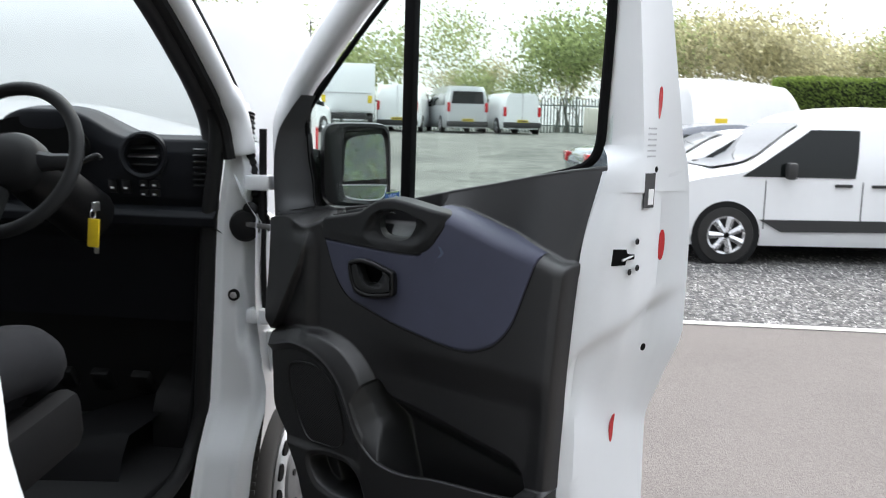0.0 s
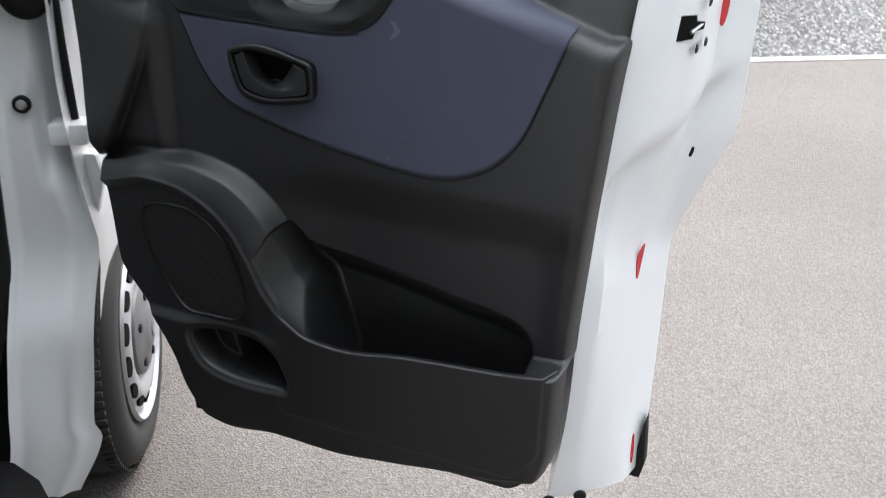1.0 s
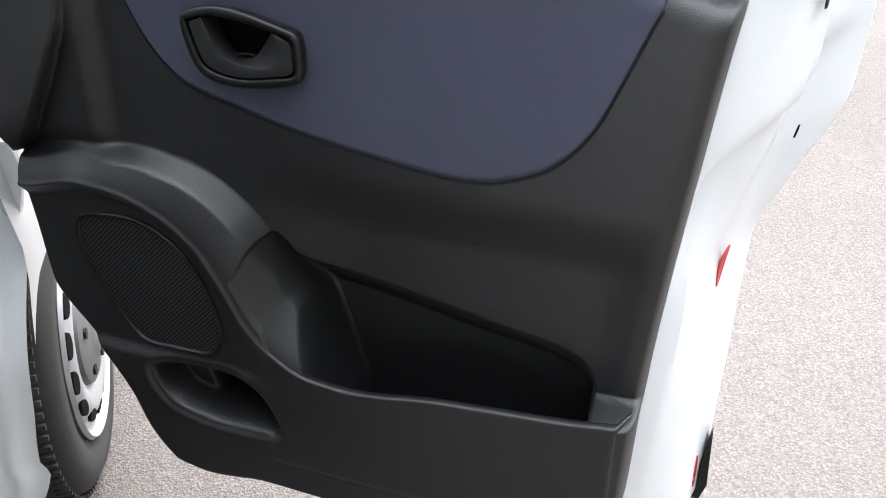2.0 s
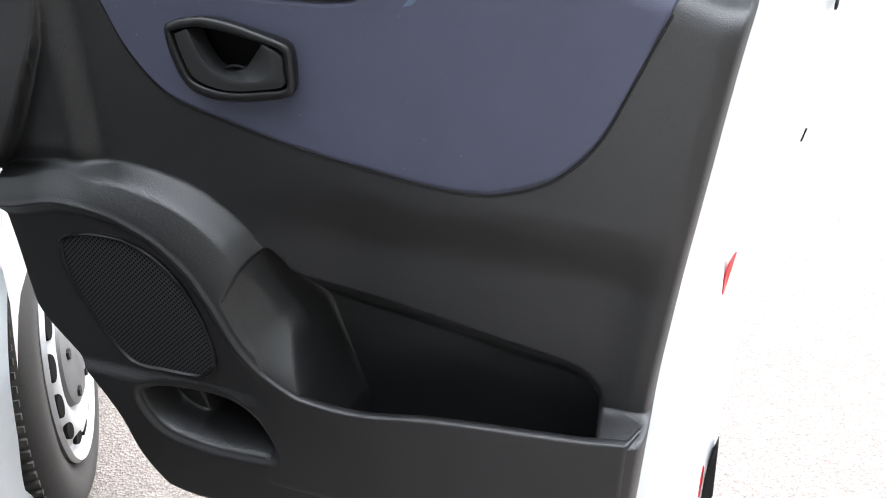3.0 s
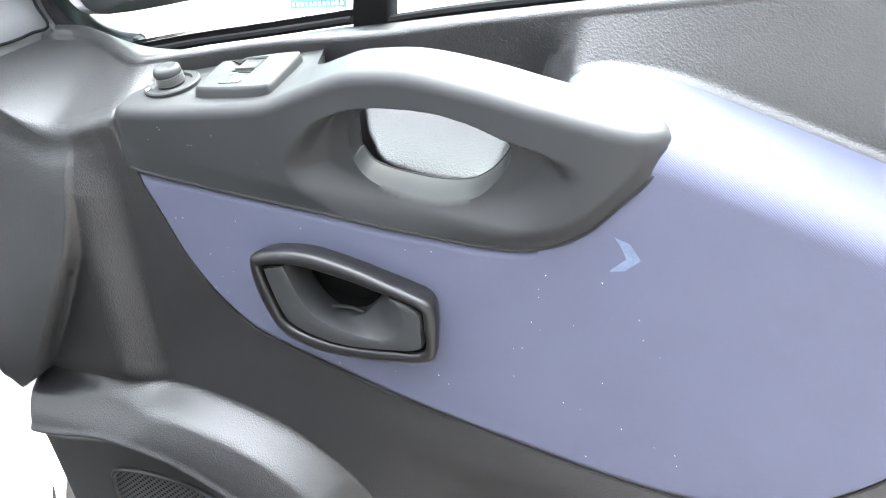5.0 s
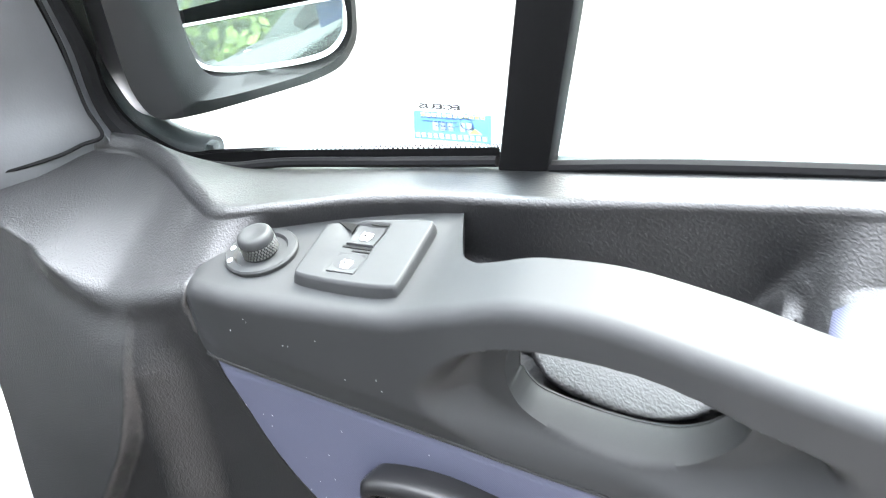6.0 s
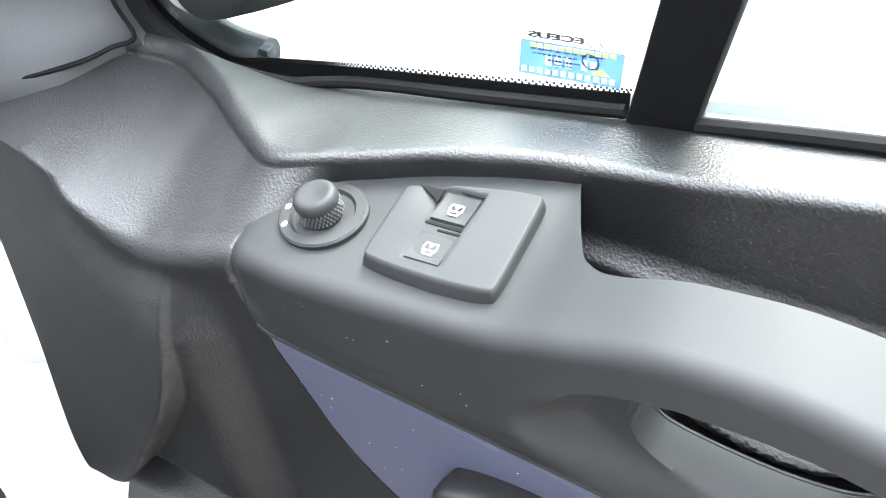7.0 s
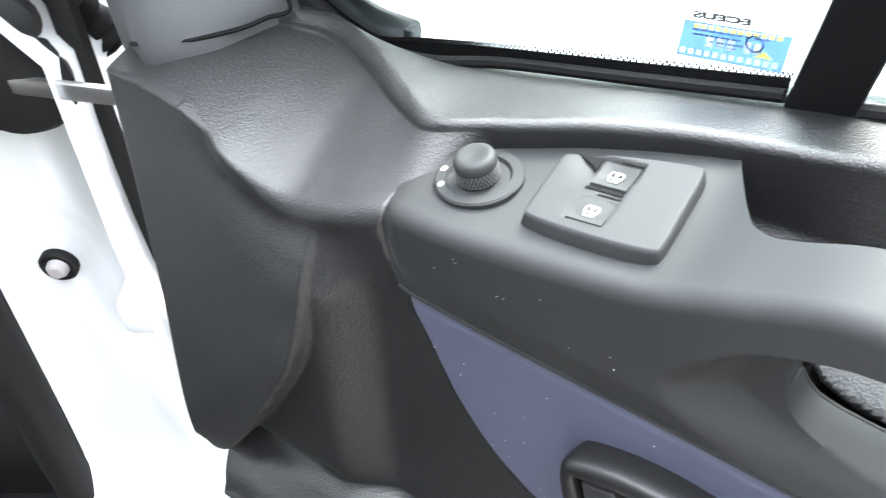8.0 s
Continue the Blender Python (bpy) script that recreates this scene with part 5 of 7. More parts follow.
dp("wide_angle_glass", bm, MIRROR, "lower wide-angle mirror glass", smooth=False)
bm = tube([GM @ Vector((p.x, 0.005, p.z)) for p in mf if p.z < -0.0515], 0.0012, 6, True)
dp("mirror_divider", bm, ICON, "pale rim of the wide-angle glass")
bm = tube(fine([D(-0.03, -0.135, 1.31), D(0.0, -0.165, 1.315), MM @ Vector((-0.07, 0.045, -0.02))], 6), [0.075, 0.075, 0.072, 0.07, 0.068, 0.065, 0.062, 0.06, 0.058, 0.056, 0.055, 0.055, 0.055], 14, flat=0.4)
dp("mirror_arm", bm, GLOSSY, "black mirror arm")

# ---- the van's body and cab (right, forward, up from the hinge) ----


def vp(name, bm, material, label="", parent=None, smooth=True, sharp=True):
    return part(name, bm, material, parent or van, label, None, smooth, sharp)


def vsheet(f, rows, cols):
    """A sheet of points f(a, b), a and b from 0 to 1."""
    bm = bmesh.new()
    g = [[bm.verts.new(f(i / rows, j / cols)) for j in range(cols + 1)] for i in range(rows + 1)]
    for i in range(rows):
        for j in range(cols):
            bm.faces.new((g[i][j], g[i][j + 1], g[i + 1][j + 1], g[i + 1][j]))
    bmesh.ops.recalc_face_normals(bm, faces=bm.faces)
    return bm


jl = curve((0.14, -0.26), (0.3, -0.215), (0.37, -0.208), (0.68, -0.175), (0.926, -0.16), (1.164, -0.148), (1.395, -0.12), (1.5, -0.13))
jr = curve((0.14, -0.115), (0.262, -0.055), (0.285, -0.05), (0.3, -0.062), (0.42, -0.048), (0.57, -0.03), (0.71, -0.014), (0.8, -0.026), (1.0, -0.044), (1.32, -0.037), (1.4, -0.076), (1.5, -0.09))


def jamb(a, b):
    z = 0.14 + 1.36 * a
    x = float(jl(z) + b * (jr(z) - jl(z)))
    y = -0.03 + 0.02 * float(ss(0, 0.12, b)) + 0.08 * float(ss(0.6, 1.0, b)) * float(ss(0.6, 0.9, z))
    y += 0.035 * float(ss(0.45, 0.6, b)) * float(ss(0.8, 0.88, z)) * float(ss(1.05, 0.95, z))
    y -= 0.012 * math.exp(-(((b - 0.75) / 0.1) ** 2)) * float(ss(0.9, 0.75, z))
    y -= 0.018 * math.exp(-(((z - 1.33) / 0.05) ** 2)) * float(ss(0.3, 0.7, b))
    y -= 0.06 * float(ss(0.7, 0.5, z)) + 0.03 * float(ss(0.58, 0.3, z)) * (1 - float(ss(0.2, 0.95, b)))
    return Vector((x, y, z))


vp("door_jamb", vsheet(jamb, 90, 30), WHITE, "white pressed-steel door jamb", sharp=False)
# front wing, cut round the wheel
bm = bmesh.new()
rows = []
top = curve((-0.06, 1.32), (0.1, 1.22), (0.4, 1.12), (0.75, 1.0), (0.95, 0.85))
for i in range(40):
    y = -0.05 + 1.0 * i / 39
    d = abs(y - 0.28)
    arch = 0.33 + math.sqrt(max(0.0, 0.39**2 - d * d)) if d < 0.39 else 0.3
    arch = max(arch, 0.3)
    col = []
    for j in range(14):
        s = j / 13
        z = arch + s * (float(top(y)) - arch)
        x = 0.02 - 0.1 * float(ss(0.75, 1.0, s)) - 0.16 * float(ss(0.7, 1.05, (y + 0.05))) ** 2 - 0.012 * float(ss(0.05, 0, y))
        if y < 0.12:
            x = min(x, float(jr(min(max(z, 0.3), 1.5))) + 0.01 + 0.25 * max(0, y - 0.02))
        col.append(bm.verts.new((x, y, z)))
    rows.append(col)
for a, b in zip(rows, rows[1:]):
    for j in range(13):
        bm.faces.new((a[j], a[j + 1], b[j + 1], b[j]))
bmesh.ops.recalc_face_normals(bm, faces=bm.faces)
vp("front_wing", bm, WHITE, "white front wing", sharp=False)
# wheel-arch liner
bm = vsheet(lambda a, b: Vector((-0.1 - 0.28 * b, max(0.03, 0.28 + 0.39 * math.cos(math.pi * (a * 1.3 - 0.15))), 0.33 + 0.39 * math.sin(math.pi * (a * 1.3 - 0.15)))), 20, 4)
vp("wheel_arch_liner", bm, RUBBER)
# bonnet, windscreen, roof, sides, cab back
bm = vsheet(lambda a, b: Vector((-0.08 - 1.72 * b, 0.12 + 0.8 * a, float(top(0.1 + 0.8 * a)) + 0.1 * math.sin(math.pi * b) - 0.02)), 12, 16)
vp("bonnet", bm, WHITE, "white bonnet", sharp=False)
bm = vsheet(lambda a, b: Vector((-0.08 - 1.72 * b, 0.92 + 0.06 * math.sin(math.pi * b), 0.3 + a * (0.63 + 0.06 * math.sin(math.pi * b)))), 8, 12)
vp("front_bumper", bm, WHITE, "white front bumper", sharp=False)
ws = vsheet(lambda a, b: Vector((-0.13 - 0.06 * a - (1.62 - 0.12 * a) * b, 0.3 - 0.82 * a + 0.16 * math.sin(math.pi * b) * (1 - 0.4 * a), 1.37 + 0.5 * a)), 8, 14)
ob = vp("windscreen", ws, GLASS, "clear windscreen")
ob.visible_shadow = False
bm = vsheet(lambda a, b: Vector((-0.11 - 1.68 * b, -0.46 - 3.1 * a, 1.885 + 0.075 * math.sin(math.pi * min(1, max(0, b))) ** 0.6)), 10, 16)
vp("roof", bm, WHITE, "white roof", sharp=False)
bm = vsheet(lambda a, b: Vector((-0.13 - 1.64 * b, -0.48 - 0.8 * a, 1.865 + 0.05 * math.sin(math.pi * b) ** 0.6)), 4, 10)
vp("headlining", bm, mat("pale_headlining", (0.45, 0.45, 0.44), 0.9, var=0.1, var_scale=20))


def side(x0, lean_in):
    def f(a, b):
        z = 0.36 + 1.56 * b
        return Vector((x0 + lean_in * (0.015 * math.sin(math.pi * min(1, b * 1.1)) - 0.17 * float(ss(0.35, 1.0, b)) ** 1.3), -1.21 - 0.052 * float(ss(0.84, 1.02, z)) * (1 - a) - 2.4 * a, z))
    return f


vp("body_side", vsheet(side(0.05, 1), 14, 24), WHITE, "white load-bay side", sharp=False)
vp("body_side", vsheet(side(-1.92, -1), 14, 24), WHITE, "white load-bay side", sharp=False)
vp("rear_end", box((-0.95, -3.58, 1.12), (1.8, 0.06, 1.55), 0.02), WHITE, "white rear doors")
bm = vsheet(lambda a, b: Vector((-1.92 + 0.1 * float(ss(0.6, 1.0, b)), -1.14 + 1.5 * a, 0.36 + (0.9 + 0.0 * a) * b)), 8, 10)
vp("passenger_side", bm, WHITE, "white passenger door", sharp=False)
# B pillar with its seal
bp = curve((0.36, 0.055), (0.6, 0.046), (0.9, -0.014), (1.14, -0.06), (1.5, -0.115), (1.9, -0.17))
bm = vsheet(lambda a, b: Vector((float(bp(0.36 + 1.54 * a)) - 0.14 * b, -1.22 + 0.05 * b * float(ss(1.0, 0.6, b)) + 0.14 * float(ss(0.75, 0.4, 0.36 + 1.54 * a)), 0.36 + 1.54 * a)), 24, 8)
vp("rear_pillar", bm, WHITE, "white door pillar behind the seat", sharp=False)
bm = tube(fine([(float(bp(z)) - 0.12, -1.2 + 0.14 * float(ss(0.75, 0.4, z)), z) for z in (0.5, 0.7, 0.9, 1.2, 1.5, 1.85)], 6), 0.016, 8)
vp("rear_seal", bm, RUBBER)
bm = vsheet(lambda a, b: Vector((-0.1 - 1.72 * b, -1.28, 0.5 + 1.4 * a)), 4, 4)
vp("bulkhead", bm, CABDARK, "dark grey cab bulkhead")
# sill and its sloped front end; painted outer face blackened against bright reflections
sx = curve((0, 0.03), (0.5, 0.02), (0.85, 0.005), (1.0, -0.025))


def sill(a, b):
    y = -0.22 - 1.02 * a
    prof = [(-0.17, 0.47), (-0.08, 0.485), (-0.02, 0.465), (0.018, 0.42), (0.03, 0.37), (0.015, 0.3), (-0.05, 0.27)]
    k = min(int(b * 6), 5)
    t = b * 6 - k
    x = prof[k][0] * (1 - t) + prof[k + 1][0] * t
    z = prof[k][1] * (1 - t) + prof[k + 1][1] * t
    return Vector((x - 0.035 - 0.12 * float(ss(0.4, 0, a)), y, z - 0.03 - 0.1 * float(ss(0.4, 0, a))))


vp("sill", vsheet(sill, 30, 18), CABDARK, "black plastic entry sill trim, painted outer face blackened against reflections", sharp=False)
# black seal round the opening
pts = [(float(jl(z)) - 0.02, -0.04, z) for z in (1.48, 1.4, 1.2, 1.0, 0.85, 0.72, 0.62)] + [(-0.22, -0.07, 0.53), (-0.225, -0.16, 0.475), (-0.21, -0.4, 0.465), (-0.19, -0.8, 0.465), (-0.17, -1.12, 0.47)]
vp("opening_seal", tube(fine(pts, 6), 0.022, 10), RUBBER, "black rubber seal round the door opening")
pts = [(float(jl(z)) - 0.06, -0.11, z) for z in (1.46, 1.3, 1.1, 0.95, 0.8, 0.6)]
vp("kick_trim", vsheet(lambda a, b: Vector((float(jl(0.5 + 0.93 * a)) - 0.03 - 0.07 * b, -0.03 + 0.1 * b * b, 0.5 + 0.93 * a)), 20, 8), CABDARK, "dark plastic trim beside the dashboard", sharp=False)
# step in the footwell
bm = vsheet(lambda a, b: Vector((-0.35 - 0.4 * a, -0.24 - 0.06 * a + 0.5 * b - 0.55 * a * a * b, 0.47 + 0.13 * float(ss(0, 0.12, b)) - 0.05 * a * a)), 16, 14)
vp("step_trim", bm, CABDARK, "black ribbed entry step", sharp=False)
bm = box((-0.99, -0.4, 0.47), (1.5, 1.7, 0.05), 0.01)
vp("cab_floor", bm, RUBBER, "black rubber cab floor")
bm = vsheet(lambda a, b: Vector((-0.16 - 1.64 * b, 0.28 - 0.12 * a, 0.48 + 0.7 * a)), 6, 6)
vp("footwell_wall", bm, RUBBER)
# windscreen pillar: painted outside, dark trim inside
pl = fine([(-0.085, 0.0, 1.36), (-0.1, -0.02, 1.47), (-0.115, -0.14, 1.6), (-0.13, -0.3, 1.735), (-0.15, -0.48, 1.86), (-0.16, -0.6, 1.9)], 8)
vp("screen_pillar", tube(pl, [0.03 + 0.008 * (i < 12) for i in range(len(pl))], 12), WHITE, "white windscreen pillar", sharp=False)
pl2 = [p + Vector((-0.068, 0.012, -0.008)) for p in pl]
vp("pillar_trim", tube(pl2, [0.034 + 0.012 * max(0, 1 - i / 14) for i in range(len(pl2))], 10), DARKGREY, "dark grey pillar trim", sharp=False)
pl3 = [p + Vector((-0.022, -0.034, -0.012)) for p in pl]
vp("pillar_seal", tube(pl3, 0.017, 8), RUBBER)
pl4 = [p + Vector((0.012, 0.03, 0.02)) for p in pl]
vp("screen_edge", tube(pl4, 0.009, 8), RUBBER)
# hinges, check strap, cable boot, courtesy-light pin
for z in (1.285, 0.915):
    bm = box((-0.035, 0.0, z), (0.07, 0.06, 0.042), 0.008)
    vp("hinge", bm, WHITE, "white door hinge")
bm = lathe([(0.0, 0.012), (0.02, 0.012), (0.034, 0.008), (0.04, 0.0), (0.036, -0.008), (0.0, -0.01)], Matrix.Translation((-0.07, -0.026, 1.168)) @ pose(0, 0, 0, 90, 0, 0) @ Matrix.Diagonal((1.12, 1.12, 1.3, 1)), 28)
vp("strap_cover", bm, RUBBER, "black check-strap cover")
bm = lathe([(0.0, 0.012), (0.012, 0.011), (0.02, 0.004), (0.021, -0.004)], Matrix.Translation((-0.056, -0.022, 1.212)) @ pose(0, 0, 0, 90, 0, 0), 20)
vp("strap_lug", bm, RUBBER)
bm = box((-0.01, -0.044, 1.17), (0.12, 0.006, 0.014), 0.002, pose(0, 0, 0, 0, 4, -6).to_3x3())
vp("check_strap", bm, METAL, "bare steel door check strap")
bm = bmesh.new()
boot = fine([(-0.085, 0.03, 1.47), (-0.078, 0.015, 1.42), (-0.07, 0.01, 1.36), (-0.06, 0.02, 1.28), (-0.046, 0.035, 1.2), (-0.03, 0.05, 1.15)], 12)
vp("cable_boot", tube(boot, [0.0165 + 0.003 * math.sin(i * 2.1) + 0.006 * float(ss(22, 8, i)) for i in range(len(boot))], 12), RUBBER, "ribbed black rubber cable boot")
pin = Matrix.Translation((-0.109, -0.014, 0.971)) @ pose(0, 0, 0, 90, 0, 0)
vp("light_pin_seat", lathe([(0.0, 0.002), (0.012, 0.002), (0.0145, 0.004), (0.0165, 0.002), (0.0165, -0.004)], pin, 24), RUBBER)
vp("light_pin", lathe([(0.0, 0.011), (0.006, 0.01), (0.009, 0.006), (0.0095, 0.0)], pin, 24), mat("grey_pin", (0.35, 0.33, 0.33), 0.45), "grey courtesy-light pin")
# black strip added to darken the gap between jamb and door
vp("hinge_gap_seal", tube(fine([(-0.03, 0.012, 1.43), (-0.03, 0.008, 1.3), (-0.032, 0.004, 1.1), (-0.03, 0.008, 0.93)], 8), 0.011, 8, flat=0.8), RUBBER, "black strip added to darken the hinge gap")
# lower hinge cover of the wing
bm = prism([(-0.05, 0.02, 0.865), (0.0, 0.0, 0.87), (0.012, -0.01, 0.83), (0.006, -0.01, 0.8), (-0.012, 0.0, 0.735), (-0.045, 0.02, 0.742)], (0.0, 0.035, 0), 0.006)
vp("hinge_cover", bm, WHITE, "white hinge bracket")

# front wheel
wheel_m = Matrix.Translation((-0.028, 0.279, 0.33)) @ pose(0, 0, 0, 0, 90, 0)
bm = lathe([(0.2, -0.2), (0.29, -0.205), (0.318, -0.19), (0.33, -0.16), (0.332, -0.1), (0.33, -0.045), (0.318, -0.012), (0.29, 0.006), (0.25, 0.008), (0.218, -0.004), (0.21, -0.02)], wheel_m, 72)
wheel = vp("front_wheel", bm, TYRE, "black tyre on a silver steel wheel")
bm = bmesh.new()
for k in range(90):
    a = 6.28318 * k / 90
    for h, w in ((-0.03, 0.028), (-0.165, 0.028)):
        c = wheel_m @ Vector((0.3295 * math.cos(a), 0.3295 * math.sin(a), h))
        box(c, (0.008, 0.011, w), 0, wheel_m.to_3x3() @ Matrix.Rotation(a, 3, "Z"), bm)
tagged(vp("tread_block", bm, TYRE, "", wheel, False), kind="stuff")
bm = lathe([(0.212, -0.012), (0.22, 0.004), (0.214, 0.012), (0.206, 0.004), (0.2, -0.012), (0.188, -0.016), (0.18, -0.002), (0.165, 0.01), (0.15, 0.014), (0.12, 0.006), (0.1, -0.006), (0.075, -0.008)], wheel_m, 60)
vp("steel_rim", bm, SILVER, "silver pressed-steel rim", wheel)
for k in range(14):
    a = 6.28318 * (k + 0.5) / 14
    c = wheel_m @ Vector((0.17 * math.cos(a), 0.17 * math.sin(a), 0.0065))
    bm = lathe([(0.0, 0.0035), (0.0135, 0.003), (0.0145, -0.004)], Matrix.Translation(c) @ wheel_m.to_3x3().to_4x4() @ Matrix.Rotation(a, 4, "Z") @ pose(0, 0, 0, 0, 12, 0) @ Matrix.Diagonal((1.0, 1.9, 1, 1)), 16)
    vp("rim_hole", bm, VOID, "", wheel)
bm = lathe([(0.11, -0.002), (0.106, 0.012), (0.095, 0.018), (0.06, 0.022), (0.045, 0.028), (0.036, 0.032), (0.0, 0.034)], wheel_m, 48)
hub_mat = mat("grey_hub_cap", (0.1, 0.1, 0.1), 0.5, var=0.2, var_scale=20)
vp("hub_cap", bm, hub_mat, "dull grey hub cap", wheel)
bm = prism([wheel_m @ Vector((0.02 * math.cos(a), 0.014 * math.sin(a), 0.0345)) for a in (0, 1.5708, 3.1416, 4.7124)], wheel_m.to_3x3() @ Vector((0, 0, 0.002)))
vp("hub_badge", bm, METAL, "plain bright diamond badge", wheel, False)
for k in range(5):
    a = 6.28318 * k / 5 + 0.4
    c = wheel_m @ Vector((0.082 * math.cos(a), 0.082 * math.sin(a), 0.02))
    vp("wheel_bolt", lathe([(0.011, -0.01), (0.011, 0.004), (0.0, 0.004)], Matrix.Translation(c) @ wheel_m.to_3x3().to_4x4(), 8), RUBBER, "", wheel)

# dashboard
hood = lambda x: 0.075 * math.exp(-(((x + 0.62) / 0.16) ** 4))


def dash(a, b):
    x = -0.14 - 1.64 * a
    prof = [(0.3, 1.385), (0.12, 1.405), (0.02, 1.408), (-0.03, 1.395), (-0.045, 1.36), (-0.045, 1.3), (-0.035, 1.235), (-0.02, 1.215), (-0.055, 1.205), (-0.075, 1.19), (-0.07, 1.165), (-0.03, 1.15), (0.02, 1.12), (0.08, 1.02), (0.14, 0.85)]
    k = min(int(b * 14), 13)
    t = b * 14 - k
    y = prof[k][0] * (1 - t) + prof[k + 1][0] * t
    z = prof[k][1] * (1 - t) + prof[k + 1][1] * t
    lift_ = hood(x) * float(ss(0.3, 0.0, y)) * float(ss(1.3, 1.4, z))
    return Vector((x, y - 0.6 * lift_ * float(ss(0.05, -0.03, y)), z + lift_))


dashboard = vp("dashboard", vsheet(dash, 90, 70), DASH, "dark grey-blue moulded dashboard", sharp=False)
bm = prism([(-0.66 + 0.17 * math.cos(a), -0.075, 1.375 + 0.075 * math.sin(a)) for a in np.linspace(0, 6.2832, 40)[:-1]], (0, 0.01, 0))
vp("instrument_binnacle", bm, VOID, "", dashboard)
vm = Matrix.Translation((-0.345, -0.05, 1.352)) @ pose(0, 0, 0, 90, 0, 0) @ pose(0, 0, 0, 0, 14, 0)
bm = lathe([(0.066, -0.012), (0.064, 0.014), (0.058, 0.018), (0.05, 0.012), (0.048, -0.014), (0.0, -0.016)], vm, 40)
vent = vp("air_vent", bm, DASH, "round air vent", dashboard)
for k in (-1, 0, 1):
    bm = box(vm @ Vector((0, 0.022 * k, 0.0)), (0.085 - 0.012 * abs(k), 0.022, 0.003), 0.001, pose(0, 0, 0, 25, 0, 0).to_3x3())
    vp("vent_blade", bm, SATIN if k else METAL, "", dashboard)
for k in range(7):
    bm = box((-0.185, -0.053, 1.275 + 0.016 * k), (0.036, 0.01, 0.005), 0.0015, pose(0, 0, 0, 25, 0, 0).to_3x3())
    vp("side_vent_slat", bm, GLOSSY, "", dashboard)
for x, z in ((-0.44, 1.265), (-0.4, 1.265), (-0.35, 1.275), (-0.318, 1.275), (-0.35, 1.25), (-0.318, 1.25)):
    vp("dash_switch", box((x, -0.043, z), (0.026, 0.012, 0.036 if x < -0.39 else 0.02), 0.003), GLOSSY, "", dashboard)
    vp("switch_symbol", box((x, -0.0502, z - 0.004), (0.01, 0.0012, 0.005)), ICON, "", dashboard, False)

# steering wheel and column
sm = Matrix.Translation((-0.5, -0.42, 1.352)) @ pose(0, 0, 0, 66, 0, -3)
ring = [sm @ Vector((0.18 * math.cos(a), 0.18 * math.sin(a), 0)) for a in np.linspace(0, 6.2832, 49)[:-1]]
sw = vp("steering_wheel", tube(ring, 0.0165, 12, True), SATIN, "black moulded steering wheel")
bm = lathe([(0.0, 0.022), (0.05, 0.018), (0.08, 0.006), (0.092, -0.012), (0.09, -0.04), (0.0, -0.05)], sm @ Matrix.Diagonal((1.0, 0.78, 1, 1)), 40)
vp("airbag_cover", bm, SATIN, "", sw)
for a in (0, 180, 270):
    c, s = math.cos(radians(a)), math.sin(radians(a))
    bm = tube([sm @ Vector((0.07 * c, 0.07 * s, -0.012)), sm @ Vector((0.12 * c, 0.12 * s, -0.01)), sm @ Vector((0.178 * c, 0.178 * s, 0))], [0.026, 0.02, 0.017], 8, flat=0.6)
    vp("spoke", bm, DARKGREY if a != 270 else SATIN, "", sw)
bm = tube([sm @ Vector((0, 0, -0.04)), sm @ Vector((0, 0, -0.12)), sm @ Vector((0, -0.02, -0.36))], [0.055, 0.07, 0.075], 14)
vp("column_shroud", bm, GLOSSY, "", sw)
bm = tube(fine([(-0.42, -0.33, 1.325), (-0.37, -0.32, 1.345), (-0.335, -0.31, 1.36), (-0.325, -0.31, 1.352)], 5), [0.007] * 16, 8)
vp("indicator_stalk", bm, SATIN, "", sw)
# pedals
for x in (-0.45, -0.58, -0.7):
    vp("pedal", box((x, 0.12, 0.66), (0.06, 0.03, 0.08), 0.008, pose(0, 0, 0, 35, 0, 0).to_3x3()), RUBBER, "worn rubber pedal")
# driver's seat
bm = box((-0.48, -0.965, 0.95), (0.5, 0.5, 0.16), 0.06)
seat = vp("driver_seat", bm, SEATCLOTH, "grey cloth driver's seat")
for x in (-0.235, -0.725):
    vp("seat_bolster", tube(fine([(x, -1.17, 0.985), (x, -0.98, 0.995), (x, -0.79, 0.985), (x + 0.005, -0.735, 0.935)], 6), [0.07, 0.07, 0.07, 0.07, 0.07, 0.072, 0.072, 0.072, 0.072, 0.072, 0.07, 0.07, 0.07, 0.068, 0.066, 0.064, 0.06, 0.055, 0.05], 14), SEATCLOTH, "", seat)
vp("seat_back", box((-0.48, -1.14, 1.3), (0.5, 0.14, 0.66), 0.06, pose(0, 0, 0, -8, 0, 0).to_3x3()), SEATCLOTH, "", seat)
vp("seat_base", box((-0.48, -0.97, 0.68), (0.46, 0.4, 0.36), 0.03), RUBBER, "", seat)
vp("seat_side_cover", box((-0.18, -0.885, 0.835), (0.07, 0.36, 0.13), 0.034, pose(0, 0, 0, 7, 0, 0).to_3x3()), CABDARK, "", seat)

